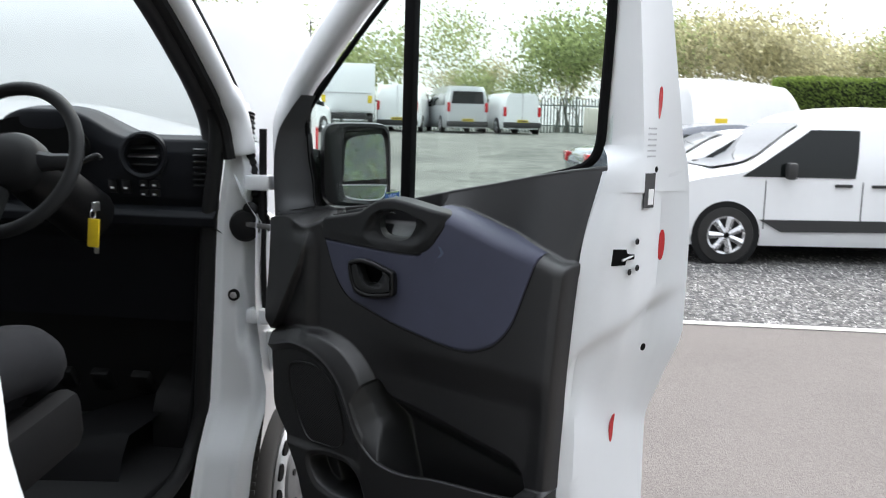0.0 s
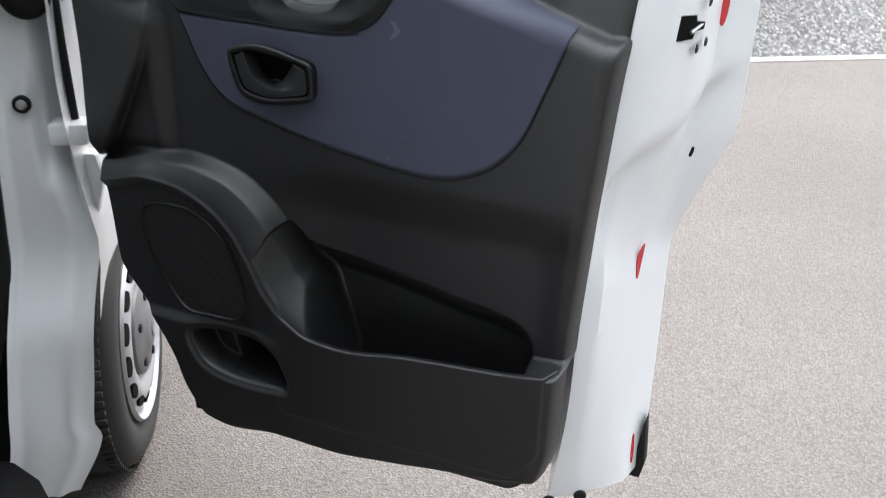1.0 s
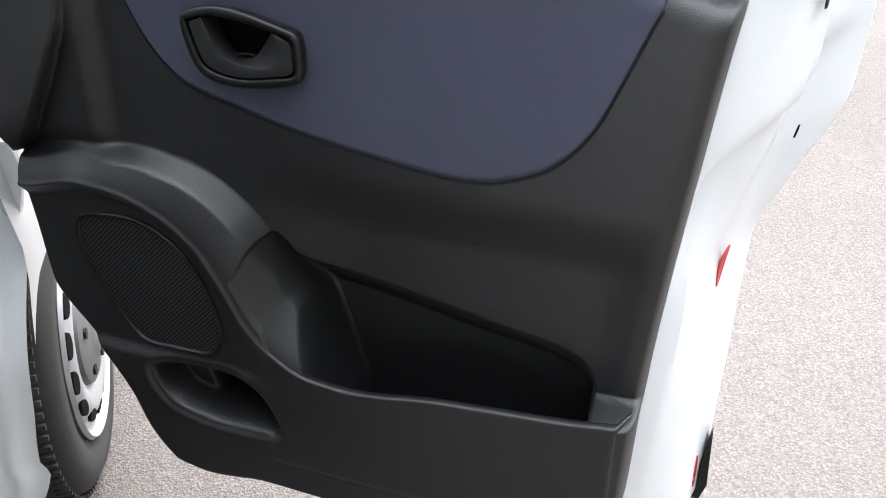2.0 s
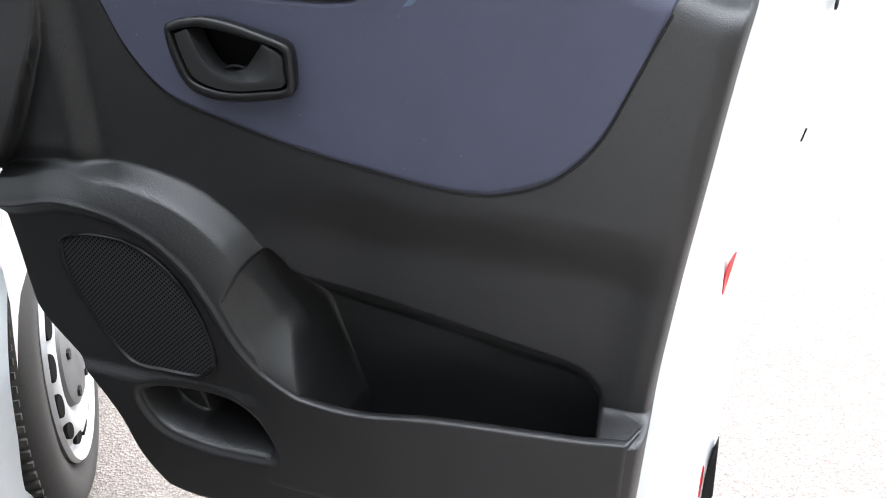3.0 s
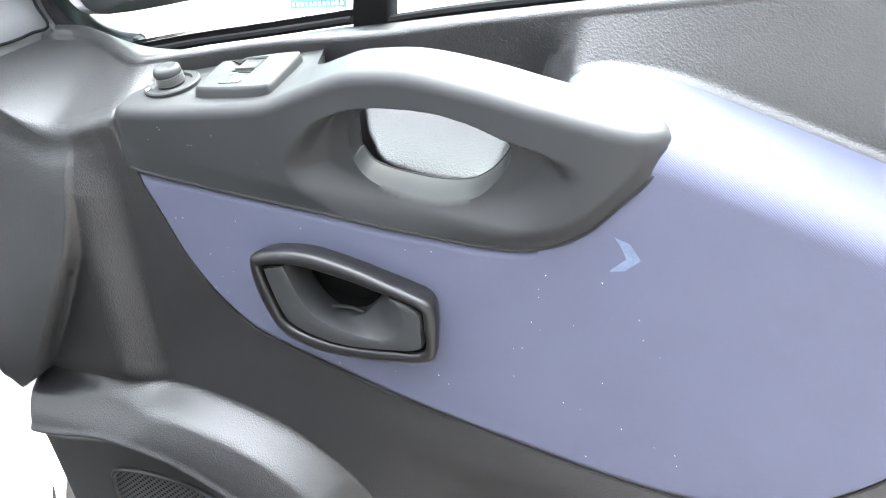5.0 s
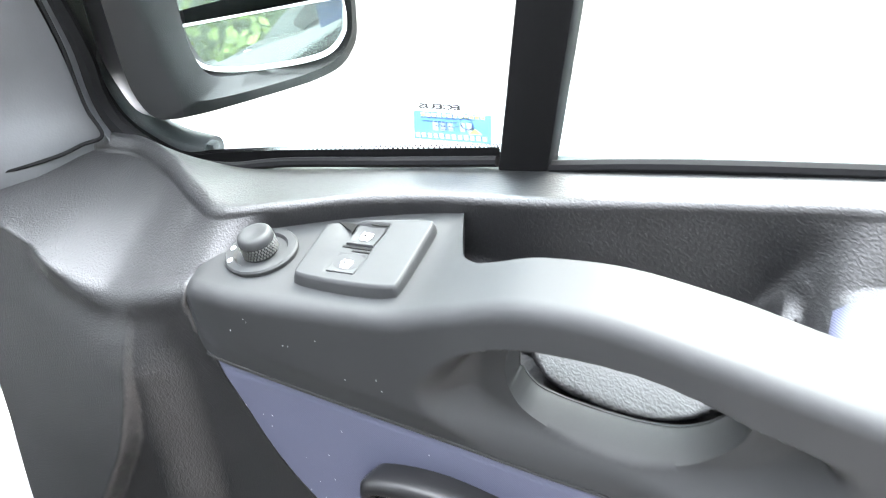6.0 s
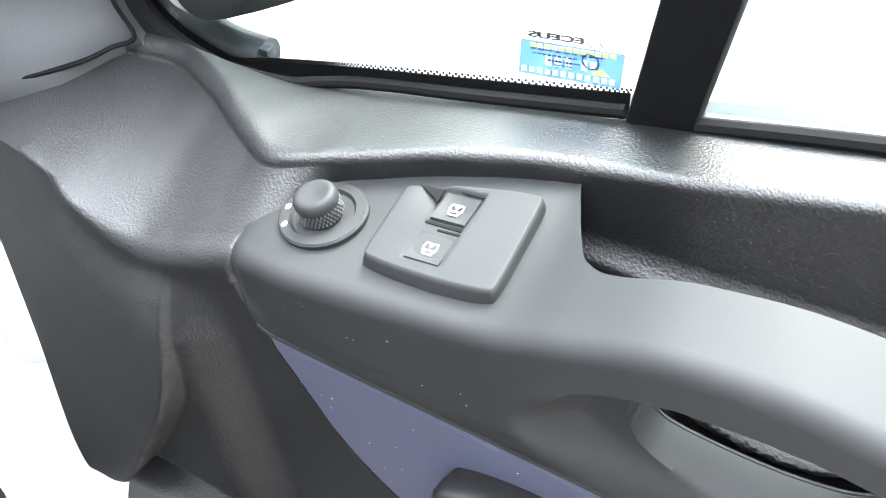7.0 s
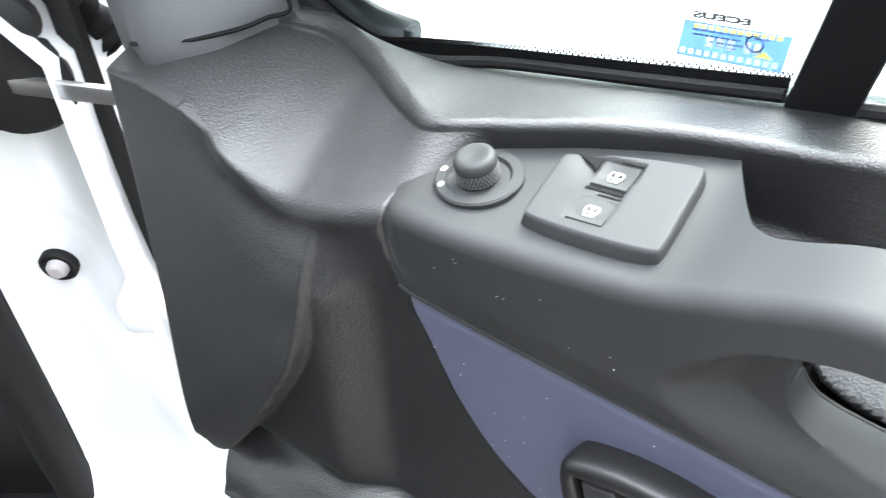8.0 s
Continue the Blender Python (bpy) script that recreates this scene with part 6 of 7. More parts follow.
# keys with a yellow tag hanging from the ignition lock
key = thing("key_ring", "ignition key with a yellow plastic tag hanging from it", "key", VM @ Matrix.Translation((-0.373, -0.25, 1.23)))
part("key", box((0, -0.005, 0.0), (0.008, 0.03, 0.024), 0.003), METAL, key)
part("ring", tube([(0.0, 0.012 * math.cos(a) - 0.02, -0.018 + 0.012 * math.sin(a)) for a in np.linspace(0, 6.2832, 21)[:-1]], 0.0015, 6, True), METAL, key)
part("tag", box((0.0, -0.02, -0.065), (0.03, 0.006, 0.072), 0.002, pose(0, 0, 0, 0, 4, 0).to_3x3()), YELLOW, key, "yellow plastic tag")
part("key", box((0.004, -0.015, -0.108), (0.012, 0.004, 0.02), 0.002), METAL, key)

# ---- the yard ----


def ground_z(y):
    return float(1.02 * ss(11, 40, y))


def line_y(x):
    return 6.42 - 0.12 * (x - 1.8)


gm = bpy.data.materials.new("yard_surface")
gm.use_nodes = True
n, l = gm.node_tree.nodes, gm.node_tree.links
b = n["Principled BSDF"]
b.inputs["Roughness"].default_value, b.inputs["Specular IOR Level"].default_value = 0.9, 0.15
tc = n.new("ShaderNodeTexCoord")


def tex(kind, scale, **kw):
    t = n.new(kind)
    t.inputs["Scale"].default_value = scale
    for k, v in kw.items():
        t.inputs[k].default_value = v
    l.new(tc.outputs["Object"], t.inputs["Vector"])
    return t


def ramp(src, *stops):
    r = n.new("ShaderNodeValToRGB")
    while len(r.color_ramp.elements) < len(stops):
        r.color_ramp.elements.new(0.5)
    for e, (p, c) in zip(r.color_ramp.elements, stops):
        e.position, e.color = p, (*c, 1)
    l.new(src, r.inputs[0])
    return r.outputs[0]


def mix(fac, a, c, mode="MIX"):
    m = n.new("ShaderNodeMix")
    m.data_type, m.blend_type = "RGBA", mode
    if isinstance(fac, float):
        m.inputs[0].default_value = fac
    else:
        l.new(fac, m.inputs[0])
    l.new(a, m.inputs[6]), l.new(c, m.inputs[7])
    return m.outputs[2]


chips = tex("ShaderNodeTexVoronoi", 190.0)
fine_n = tex("ShaderNodeTexNoise", 260.0, Detail=4.0)
wide = tex("ShaderNodeTexNoise", 0.9, Detail=7.0, Roughness=0.6)
asph = ramp(chips.outputs["Color"], (0.15, (0.122, 0.109, 0.102)), (0.5, (0.152, 0.137, 0.128)), (0.85, (0.19, 0.172, 0.161)))
crev = ramp(chips.outputs["Distance"], (0.35, (1, 1, 1)), (0.75, (0.68, 0.66, 0.65)))
asph = mix(0.55, asph, crev, "MULTIPLY")
asph = mix(0.5, asph, ramp(wide.outputs[0], (0.3, (0.72, 0.72, 0.72)), (0.7, (1, 1, 1))), "MULTIPLY")
stones = tex("ShaderNodeTexVoronoi", 34.0)
grav = ramp(stones.outputs["Color"], (0.2, (0.045, 0.045, 0.048)), (0.6, (0.11, 0.107, 0.103)), (0.92, (0.3, 0.295, 0.285)))
grav = mix(0.6, grav, ramp(wide.outputs[0], (0.35, (0.6, 0.6, 0.58)), (0.65, (1, 1, 1))), "MULTIPLY")
lot_n = tex("ShaderNodeTexNoise", 0.35, Detail=9.0, Roughness=0.7)
lot = ramp(lot_n.outputs[0], (0.35, (0.085, 0.088, 0.08)), (0.65, (0.17, 0.17, 0.157)))
lot_m = tex("ShaderNodeTexNoise", 2.6, Detail=10.0, Roughness=0.75)
lot = mix(0.75, lot, ramp(lot_m.outputs[0], (0.36, (0.42, 0.43, 0.41)), (0.62, (1.15, 1.15, 1.12))), "MULTIPLY")
sep = n.new("ShaderNodeSeparateXYZ")
l.new(tc.outputs["Object"], sep.inputs[0])
ma = n.new("ShaderNodeMath")
ma.operation, ma.inputs[1].default_value = "MULTIPLY_ADD", 0.12
l.new(sep.outputs[0], ma.inputs[0])
l.new(sep.outputs[1], ma.inputs[2])
edge_n = n.new("ShaderNodeMath")
edge_n.operation, edge_n.inputs[1].default_value = "GREATER_THAN", 6.68
l.new(ma.outputs[0], edge_n.inputs[0])
far_n = n.new("ShaderNodeMapRange")
far_n.inputs["From Min"].default_value, far_n.inputs["From Max"].default_value = 9.5, 12.5
l.new(sep.outputs[1], far_n.inputs["Value"])
col = mix(edge_n.outputs[0], asph, mix(far_n.outputs[0], grav, lot))
l.new(col, b.inputs["Base Color"])
bp1 = n.new("ShaderNodeBump")
bp1.inputs["Strength"].default_value, bp1.inputs["Distance"].default_value = 0.7, 0.004
l.new(chips.outputs["Distance"], bp1.inputs["Height"])
bp2 = n.new("ShaderNodeBump")
bp2.inputs["Strength"].default_value, bp2.inputs["Distance"].default_value = 0.4, 0.003
l.new(fine_n.outputs[0], bp2.inputs["Height"])
l.new(bp1.outputs[0], bp2.inputs["Normal"])
l.new(bp2.outputs[0], b.inputs["Normal"])
bm = bmesh.new()
xs = [-300, -120, -60, -30, -15, -8, -4, -2, 0, 2, 4, 8, 15, 30, 60, 120, 300]
ys = [-300, -100, -40, -15, -6, -2, 0, 2, 4, 6, 8, 11, 14, 18, 22, 26, 30, 35, 40, 60, 120, 400]
g = [[bm.verts.new((x, y, ground_z(y))) for x in xs] for y in ys]
for i in range(len(ys) - 1):
    for j in range(len(xs) - 1):
        bm.faces.new((g[i][j], g[i][j + 1], g[i + 1][j + 1], g[i + 1][j]))
tagged(link("ground", bm, gm), "pale worn asphalt yard turning to dark gravel", "ground", kind="structure")
bm = prism([(0.6, line_y(0.6), 0.004), (9.0, line_y(9.0), 0.004), (9.0, line_y(9.0) + 0.1, 0.004), (0.6, line_y(0.6) + 0.1, 0.004)], (0, 0, 0.006))
tagged(link("kerb_line", bm, mat("weathered_white_line", (0.62, 0.6, 0.56), 0.8, var=0.15, var_scale=12), smooth=False), "pale edging strip between asphalt and gravel", "edging", kind="structure")
rng = random.Random(4)
bm = bmesh.new()
for i in range(5200):
    x = rng.uniform(0.8, 7.5)
    y = rng.uniform(line_y(x) + 0.12, 10.2)
    s = rng.uniform(0.006, 0.017)
    a = rng.uniform(0, 3)
    c, q = math.cos(a) * s, math.sin(a) * s
    h = s * rng.uniform(0.4, 0.9)
    base = [bm.verts.new((x + c, y + q, 0)), bm.verts.new((x - q, y + c, 0)), bm.verts.new((x - c * 0.8, y - q * 0.8, 0)), bm.verts.new((x + q, y - c, 0))]
    tip = bm.verts.new((x + rng.uniform(-0.3, 0.3) * s, y + rng.uniform(-0.3, 0.3) * s, h))
    for k in range(4):
        bm.faces.new((base[k], base[(k + 1) % 4], tip))
sm_ = mat("gravel_stone", (0.2, 0.195, 0.19), 0.7)
nn, ll = sm_.node_tree.nodes, sm_.node_tree.links
geo, rr = nn.new("ShaderNodeNewGeometry"), nn.new("ShaderNodeValToRGB")
rr.color_ramp.elements[0].color, rr.color_ramp.elements[1].color = (0.07, 0.07, 0.075, 1), (0.5, 0.48, 0.46, 1)
ll.new(geo.outputs["Random Per Island"], rr.inputs[0])
ll.new(rr.outputs[0], nn["Principled BSDF"].inputs["Base Color"])
tagged(link("gravel", bm, sm_, smooth=False), "loose grey gravel on the parking strip", "gravel", kind="stuff")

# ---- parked vehicles ----
PLATE = mat("yellow_plate", (0.7, 0.55, 0.05), 0.5)
PLATEBAR = mat("plate_bars", (0.03, 0.03, 0.03), 0.6)
LAMP_RED = mat("red_lamp", (0.5, 0.015, 0.02), 0.15, coat=0.5)
LAMP_CLEAR = mat("clear_lamp", (0.6, 0.6, 0.62), 0.1, coat=0.6)
BLACKPL = mat("black_bumper_plastic", (0.03, 0.03, 0.03), 0.6, var=0.15, var_scale=4)
ALLOY = mat("bright_alloy", (0.6, 0.6, 0.61), 0.25, metal=0.8, var=0.1, var_scale=8)
DARKBLUE = mat("dark_blue_grey_paint", (0.035, 0.045, 0.065), 0.25, coat=0.9, var=0.1, var_scale=2)
SILVERP = mat("silver_grey_paint", (0.5, 0.51, 0.52), 0.3, metal=0.3, coat=0.6, var=0.06, var_scale=2)


def vehicle(name, label, category, m, L, W, H, paint, line, belt_z, glass_x, cabin_in=0.13, clear=0.2, wheels=(), wr=0.32, bands=True, rear_glass=False, group="parked vehicles"):
    """A vehicle that points along +x, its middle at the origin: line is the top outline from nose to tail (x, z);
    glass_x holds spans of side glass (front bottom, front top, rear top, rear bottom)."""
    body = thing(name, label, category, m, group)
    top = curve(*sorted(line))
    h = W / 2

    def half(x, z):
        e = abs(x) / (L / 2)
        w = h * (1 - 0.14 * float(ss(0.78, 1.0, e)) ** 1.5)
        w -= cabin_in * float(ss(belt_z, H, z)) ** 1.2
        return w - 0.05 * float(ss(clear + 0.15, clear, z))

    bm = bmesh.new()
    rows = []
    N = 56
    for i in range(N + 1):
        x = -L / 2 + L * i / N
        zt = float(top(x))
        ring = []
        for k in range(13):
            t = k / 12
            z = clear + (zt - clear) * t
            y = half(x, z)
            if t > 0.9:
                y -= 0.06 * ((t - 0.9) / 0.1) ** 2
            ring.append((x, y, z))
        prof = [(x, -y, z) for x, y, z in ring] + [(x, -ring[-1][1] * 0.5, zt + 0.02), (x, ring[-1][1] * 0.5, zt + 0.02)] + [(x, y, z) for x, y, z in ring[::-1]]
        rows.append([bm.verts.new(p) for p in prof])
    for a, b in zip(rows, rows[1:]):
        for j in range(len(a) - 1):
            bm.faces.new((a[j], b[j], b[j + 1], a[j + 1]))
        bm.faces.new((a[-1], b[-1], b[0], a[0]))
    bm.faces.new(rows[0]), bm.faces.new(rows[-1])
    bmesh.ops.recalc_face_normals(bm, faces=bm.faces)
    part("body", bm, paint, body, sharp=True)
    for (fx0, fx1, rx1, rx0), z0, z1 in glass_x:
        for sgn in (-1, 1):
            bm = bmesh.new()
            g = []
            for i in range(9):
                row = []
                for j in range(6):
                    t = j / 5
                    xa, xb = fx0 + (fx1 - fx0) * t, rx0 + (rx1 - rx0) * t
                    x, z = xa + (xb - xa) * i / 8, z0 + (z1 - z0) * t
                    row.append(bm.verts.new((x, sgn * (half(x, z) + 0.008), z)))
                g.append(row)
            for i in range(8):
                for j in range(5):
                    bm.faces.new((g[i][j], g[i + 1][j], g[i + 1][j + 1], g[i][j + 1]))
            part("side_window", bm, TINT, body)
    for wx in wheels:
        for sgn in (-1, 1):
            wm = Matrix.Translation((wx, sgn * (h + 0.012), wr)) @ pose(0, 0, 0, -90 * sgn, 0, 0)
            w = part("wheel", lathe([(wr * 0.6, -0.18), (wr * 0.95, -0.18), (wr, -0.14), (wr, -0.03), (wr * 0.95, 0.0), (wr * 0.66, 0.005), (wr * 0.62, -0.02), (0.0, -0.05)], wm, 32), TYRE, body)
            bm = lathe([(wr * 0.65, -0.01), (wr * 0.66, 0.006), (wr * 0.58, -0.006), (wr * 0.57, -0.03)], wm, 32)
            for k in range(7):
                a = 6.28318 * k / 7
                tube([wm @ Vector((0.03 * math.cos(a), 0.03 * math.sin(a), 0.0)), wm @ Vector((wr * 0.6 * math.cos(a), wr * 0.6 * math.sin(a), -0.008))], [wr * 0.1, wr * 0.15], 6, flat=1.0, bm=bm)
            part("rim", bm, ALLOY, w)
            part("arch", lathe([(wr * 1.17, -0.06), (wr * 1.17, -0.006), (wr * 1.12, -0.006), (0.0, -0.012)], wm, 36), RUBBER, body)
    if bands:
        x0, x1 = min(wheels) + wr * 1.5, max(wheels) - wr * 1.5
        for sgn in (-1, 1):
            bm = bmesh.new()
            prism([(x0 - 0.1, sgn * (h + 0.004), 0.5), (x1 + 0.12, sgn * (h + 0.004), 0.49), (x1 - 0.12, sgn * (h + 0.004), 0.36), (x0 + 0.25, sgn * (h + 0.004), 0.38), (x0 + 0.2, sgn * (h + 0.004), 0.345), (x0 + 0.02, sgn * (h + 0.004), 0.345)], (0, sgn * 0.02, 0), bm=bm)
            part("rubbing_strip", bm, BLACKPL, body, smooth=False)
        for x in (0.2, -0.2):
            for sgn in (-1, 1):
                part("door_handle", box((x, sgn * (h + 0.012), 0.87), (0.19, 0.03, 0.032), 0.01), BLACKPL, body)
                part("door_gap", box((-0.01 if x > 0 else 1.04, sgn * (h - 0.004), 0.65), (0.008, 0.02, 0.52)), RUBBER, body, smooth=False)
    zb = float(top(-L / 2 + 0.05))
    part("rear_bumper", box((-L / 2 - 0.02, 0, clear + 0.17), (0.12, W * 0.92, 0.24), 0.04), BLACKPL if paint is not DARKBLUE else paint, body)
    part("front_bumper", box((L / 2 - 0.04, 0, clear + 0.18), (0.16, W * 0.86, 0.26), 0.05), BLACKPL if bands else paint, body)
    for sgn in (-1, 1):
        part("tail_lamp", box((-L / 2 + 0.02, sgn * h * 0.84, belt_z - 0.02), (0.08, 0.14 if zb > 1.3 else 0.3, 0.4 if zb > 1.3 else 0.16), 0.02), LAMP_RED, body)
        part("head_lamp", box((L / 2 - 0.14, sgn * h * 0.72, min(0.78, float(top(L / 2 - 0.14)) - 0.06)), (0.2, 0.22, 0.16), 0.04, pose(0, 0, 0, 0, -20, 20 * sgn).to_3x3()), LAMP_CLEAR, body)
        part("mirror", box((glass_x[0][0][0] - (0.5 if bands else 0.12), sgn * (h + 0.07), belt_z + 0.07), (0.1, 0.14, 0.18), 0.03), BLACKPL, body)
    part("number_plate", box((-L / 2 - 0.075, 0, clear + 0.34), (0.012, 0.5, 0.11)), PLATE, body, smooth=False)
    bm = bmesh.new()
    for k in range(7):
        box((-L / 2 - 0.083, -0.19 + 0.062 * k, clear + 0.34), (0.004, 0.04, 0.07), 0, None, bm)
    part("plate_bars", bm, PLATEBAR, body, smooth=False)
    # windscreen and rear glass
    xs_ = sorted(line)
    up_ = [p for p in xs_ if p[1] > belt_z]
    xa = max(p[0] for p in up_)
    nose = [p for p in xs_ if p[0] > 0]
    xf1 = glass_x[0][0][1] + 0.05
    xf0 = glass_x[0][0][0] + 0.3
    bm = bmesh.new()
    g = []
    for i in range(7):
        x = xf0 + (xf1 - xf0) * i / 6
        z = float(top(x)) + 0.028
        w = half(x, z) - 0.14
        g.append([bm.verts.new((x, w * (j / 4 - 1), z + 0.006)) for j in range(9)])
    for i in range(6):
        for j in range(8):
            bm.faces.new((g[i][j], g[i + 1][j], g[i + 1][j + 1], g[i][j + 1]))
    part("windscreen", bm, TINT, body)
    if rear_glass:
        z0, z1 = belt_z + 0.12, H - 0.16
        xq = -L / 2 - 0.006
        w = half(-L / 2, z0) - 0.12
        part("rear_window", prism([(xq, -w, z0), (xq, w, z0), (xq, w * 0.9, z1), (xq, -w * 0.9, z1)], (0.012, 0, 0), 0.004), TINT, body, smooth=False)
    elif zb > 1.3:
        part("rear_door_gap", box((-L / 2 - 0.002, 0, (clear + H) / 2 + 0.1), (0.012, 0.012, H - clear - 0.3)), RUBBER, body, smooth=False)
    return body


SMALLVAN = dict(L=4.55, W=1.83, H=1.72, line=((2.275, 0.72), (2.2, 0.82), (1.75, 0.98), (1.25, 1.08), (0.75, 1.42), (0.35, 1.64), (-0.1, 1.7), (-1.2, 1.7), (-2.1, 1.67), (-2.275, 1.5)), belt_z=0.95, wheels=(1.44, -1.66), wr=0.315)
vehicle("compact_van", "white compact panel van with black rubbing strips and alloy wheels", "van", Matrix.Translation((4.55, 10.35, 0)) @ pose(0, 0, 0, 0, 0, 180.5), paint=WHITE_FAR, glass_x=[((1.3, 0.56, 0.03, 0.08), 0.95, 1.46)], **SMALLVAN)
vehicle("saloon_car", "dark blue-grey fastback car with red tail lamps", "car", Matrix.Translation((4.6, 14.0, 0.05)) @ pose(0, 0, 0, 0, 0, 3), L=4.9, W=1.86, H=1.48, paint=DARKBLUE, line=((2.45, 0.62), (2.35, 0.72), (1.2, 0.95), (0.35, 1.38), (-0.2, 1.46), (-0.8, 1.42), (-1.9, 1.1), (-2.35, 1.02), (-2.45, 0.9)), belt_z=0.92, glass_x=[((0.95, 0.3, -0.35, -0.45), 0.95, 1.34), ((-0.52, -0.42, -1.0, -1.45), 0.96, 1.3)], wheels=(1.45, -1.45), wr=0.33, bands=False)
vehicle("hatchback_car", "white hatchback parked nose to the yard", "car", Matrix.Translation((3.95, 11.55, 0.0)) @ pose(0, 0, 0, 0, 0, 176), L=4.3, W=1.76, H=1.45, paint=WHITE_FAR, line=((2.15, 0.6), (2.08, 0.74), (1.2, 0.94), (0.4, 1.36), (-0.1, 1.43), (-1.2, 1.38), (-2.0, 1.0), (-2.15, 0.8)), belt_z=0.92, glass_x=[((0.9, 0.3, -0.35, -0.4), 0.95, 1.32), ((-0.48, -0.42, -1.1, -1.35), 0.96, 1.3)], wheels=(1.35, -1.3), wr=0.31, bands=False)
TALLVAN = dict(W=2.0, belt_z=1.2, wr=0.34)
tall = dict(L=5.9, H=2.4, line=((2.95, 0.9), (2.85, 1.05), (2.2, 1.25), (1.75, 1.85), (1.35, 2.2), (0.9, 2.36), (-1.0, 2.4), (-2.8, 2.38), (-2.95, 2.2)), wheels=(2.05, -1.85), glass_x=[((1.85, 1.45, 0.85, 0.8), 1.25, 1.8)])
vehicle("tall_van", "white high-roof van behind the parked cars", "van", Matrix.Translation((6.05, 18.6, 0.12)) @ pose(0, 0, 0, 0, 0, 44) @ Matrix.Scale(0.93, 4), paint=WHITE_FAR, bands=False, **tall, **TALLVAN)
vehicle("tall_van", "white high-roof van in front of the open van", "van", Matrix.Translation((-4.15, 8.1, 0)) @ pose(0, 0, 0, 0, 0, 184), paint=WHITE_FAR, bands=False, **tall, **TALLVAN)
# far row by the fence
YF = 38.0
MEDVAN = dict(L=5.0, W=1.95, H=1.97, line=((2.5, 0.85), (2.4, 1.0), (1.8, 1.15), (1.1, 1.75), (0.7, 1.92), (-0.5, 1.96), (-2.4, 1.94), (-2.5, 1.7)), belt_z=1.1, wheels=(1.6, -1.5), wr=0.33, glass_x=[((1.5, 0.95, 0.4, 0.4), 1.12, 1.65)])
vehicle("panel_van", "white panel van parked with its back doors to the yard", "van", Matrix.Translation((-1.5, YF + 2.4, ground_z(YF))) @ pose(0, 0, 0, 0, 0, 84), paint=WHITE_FAR, bands=False, **MEDVAN)
vehicle("people_carrier", "silver-white people carrier with a dark rear window", "car", Matrix.Translation((0.75, YF + 2.3, ground_z(YF))) @ pose(0, 0, 0, 0, 0, 101), paint=SILVERP, bands=False, rear_glass=True, **{**MEDVAN, "H": 1.9, "glass_x": [((1.5, 0.95, 0.4, 0.4), 1.12, 1.65), ((0.3, 0.3, -0.9, -0.9), 1.15, 1.65), ((-1.0, -1.0, -2.1, -2.2), 1.15, 1.65)]})
vehicle("compact_van", "small white van with black rear bumper by the fence", "van", Matrix.Translation((3.05, YF + 2.0, ground_z(YF))) @ pose(0, 0, 0, 0, 0, 104), paint=WHITE_FAR, glass_x=[((1.32, 0.62, 0.03, 0.03), 0.96, 1.5)], **{**SMALLVAN, "bands": False, "L": 4.2, "wheels": (1.35, -1.4)})

# box lorry
lorry = thing("box_lorry", "white box lorry with yellow corner markers", "lorry", Matrix.Translation((-4.6, 37.6, ground_z(37.0))) @ pose(0, 0, 0, 0, 0, 4), "parked vehicles")
part("cargo_box", box((0.75, 1.6, 1.75), (2.3, 5.0, 2.0), 0.03), WHITE_FAR, lorry, "white cargo box")
part("roller_door", box((0.75, -0.92, 1.72), (2.05, 0.06, 1.8), 0.01), WHITE_FAR, lorry)
part("door_rail", box((0.75, -0.97, 1.55), (2.05, 0.03, 0.04), 0.005), SILVERP, lorry)
part("chassis", box((0.75, 1.4, 0.62), (1.6, 5.2, 0.22), 0.02), BLACKPL, lorry)
part("tail_beam", box((0.75, -0.9, 0.55), (2.2, 0.12, 0.14), 0.02), BLACKPL, lorry)
for x in (-0.2, 1.7):
    part("corner_marker", box((x, -0.97, 1.3), (0.18, 0.03, 0.3), 0.005), YELLOW, lorry)
    for y in (0.2, 4.2):
        part("wheel", lathe([(0.2, -0.1), (0.38, -0.12), (0.42, -0.08), (0.42, 0.08), (0.38, 0.12), (0.2, 0.1), (0.0, 0.06)], Matrix.Translation((x, y, 0.42)) @ pose(0, 0, 0, 0, 90, 0), 24), TYRE, lorry)
part("cab", box((0.6, 5.0, 1.5), (2.0, 1.6, 1.9), 0.15), WHITE_FAR, lorry)
van2 = vehicle("panel_van", "white van standing beside the lorry", "van", Matrix.Translation((-6.0, 34.0, ground_z(33.0))) @ pose(0, 0, 0, 0, 0, 70), paint=WHITE_FAR, bands=False, **MEDVAN)

# site cabins and cabinets near the fence
CABIN = mat("cream_cabin_panel", (0.62, 0.6, 0.52), 0.6, var=0.12, var_scale=1.5)
cab = thing("site_cabin", "white steel site cabin by the fence", "cabin", Matrix.Translation((11.4, 41.5, ground_z(40))), "cabins")
part("wall", box((0, 0, 1.25), (3.6, 2.4, 2.5), 0.03), WHITE_FAR, cab)
part("roof", box((0, 0, 2.55), (3.7, 2.5, 0.1), 0.02), SILVERP, cab)
for x in (-1.2, 0, 1.2):
    part("panel_rib", box((x, -1.22, 1.25), (0.06, 0.04, 2.3), 0.01), SILVERP, cab)
cab2 = thing("storage_cabinet", "cream low storage cabinet by the fence", "cabinet", Matrix.Translation((8.0, 41.6, ground_z(40))), "cabins")
part("body", box((0, 0, 0.6), (2.3, 1.0, 1.2), 0.03), CABIN, cab2)
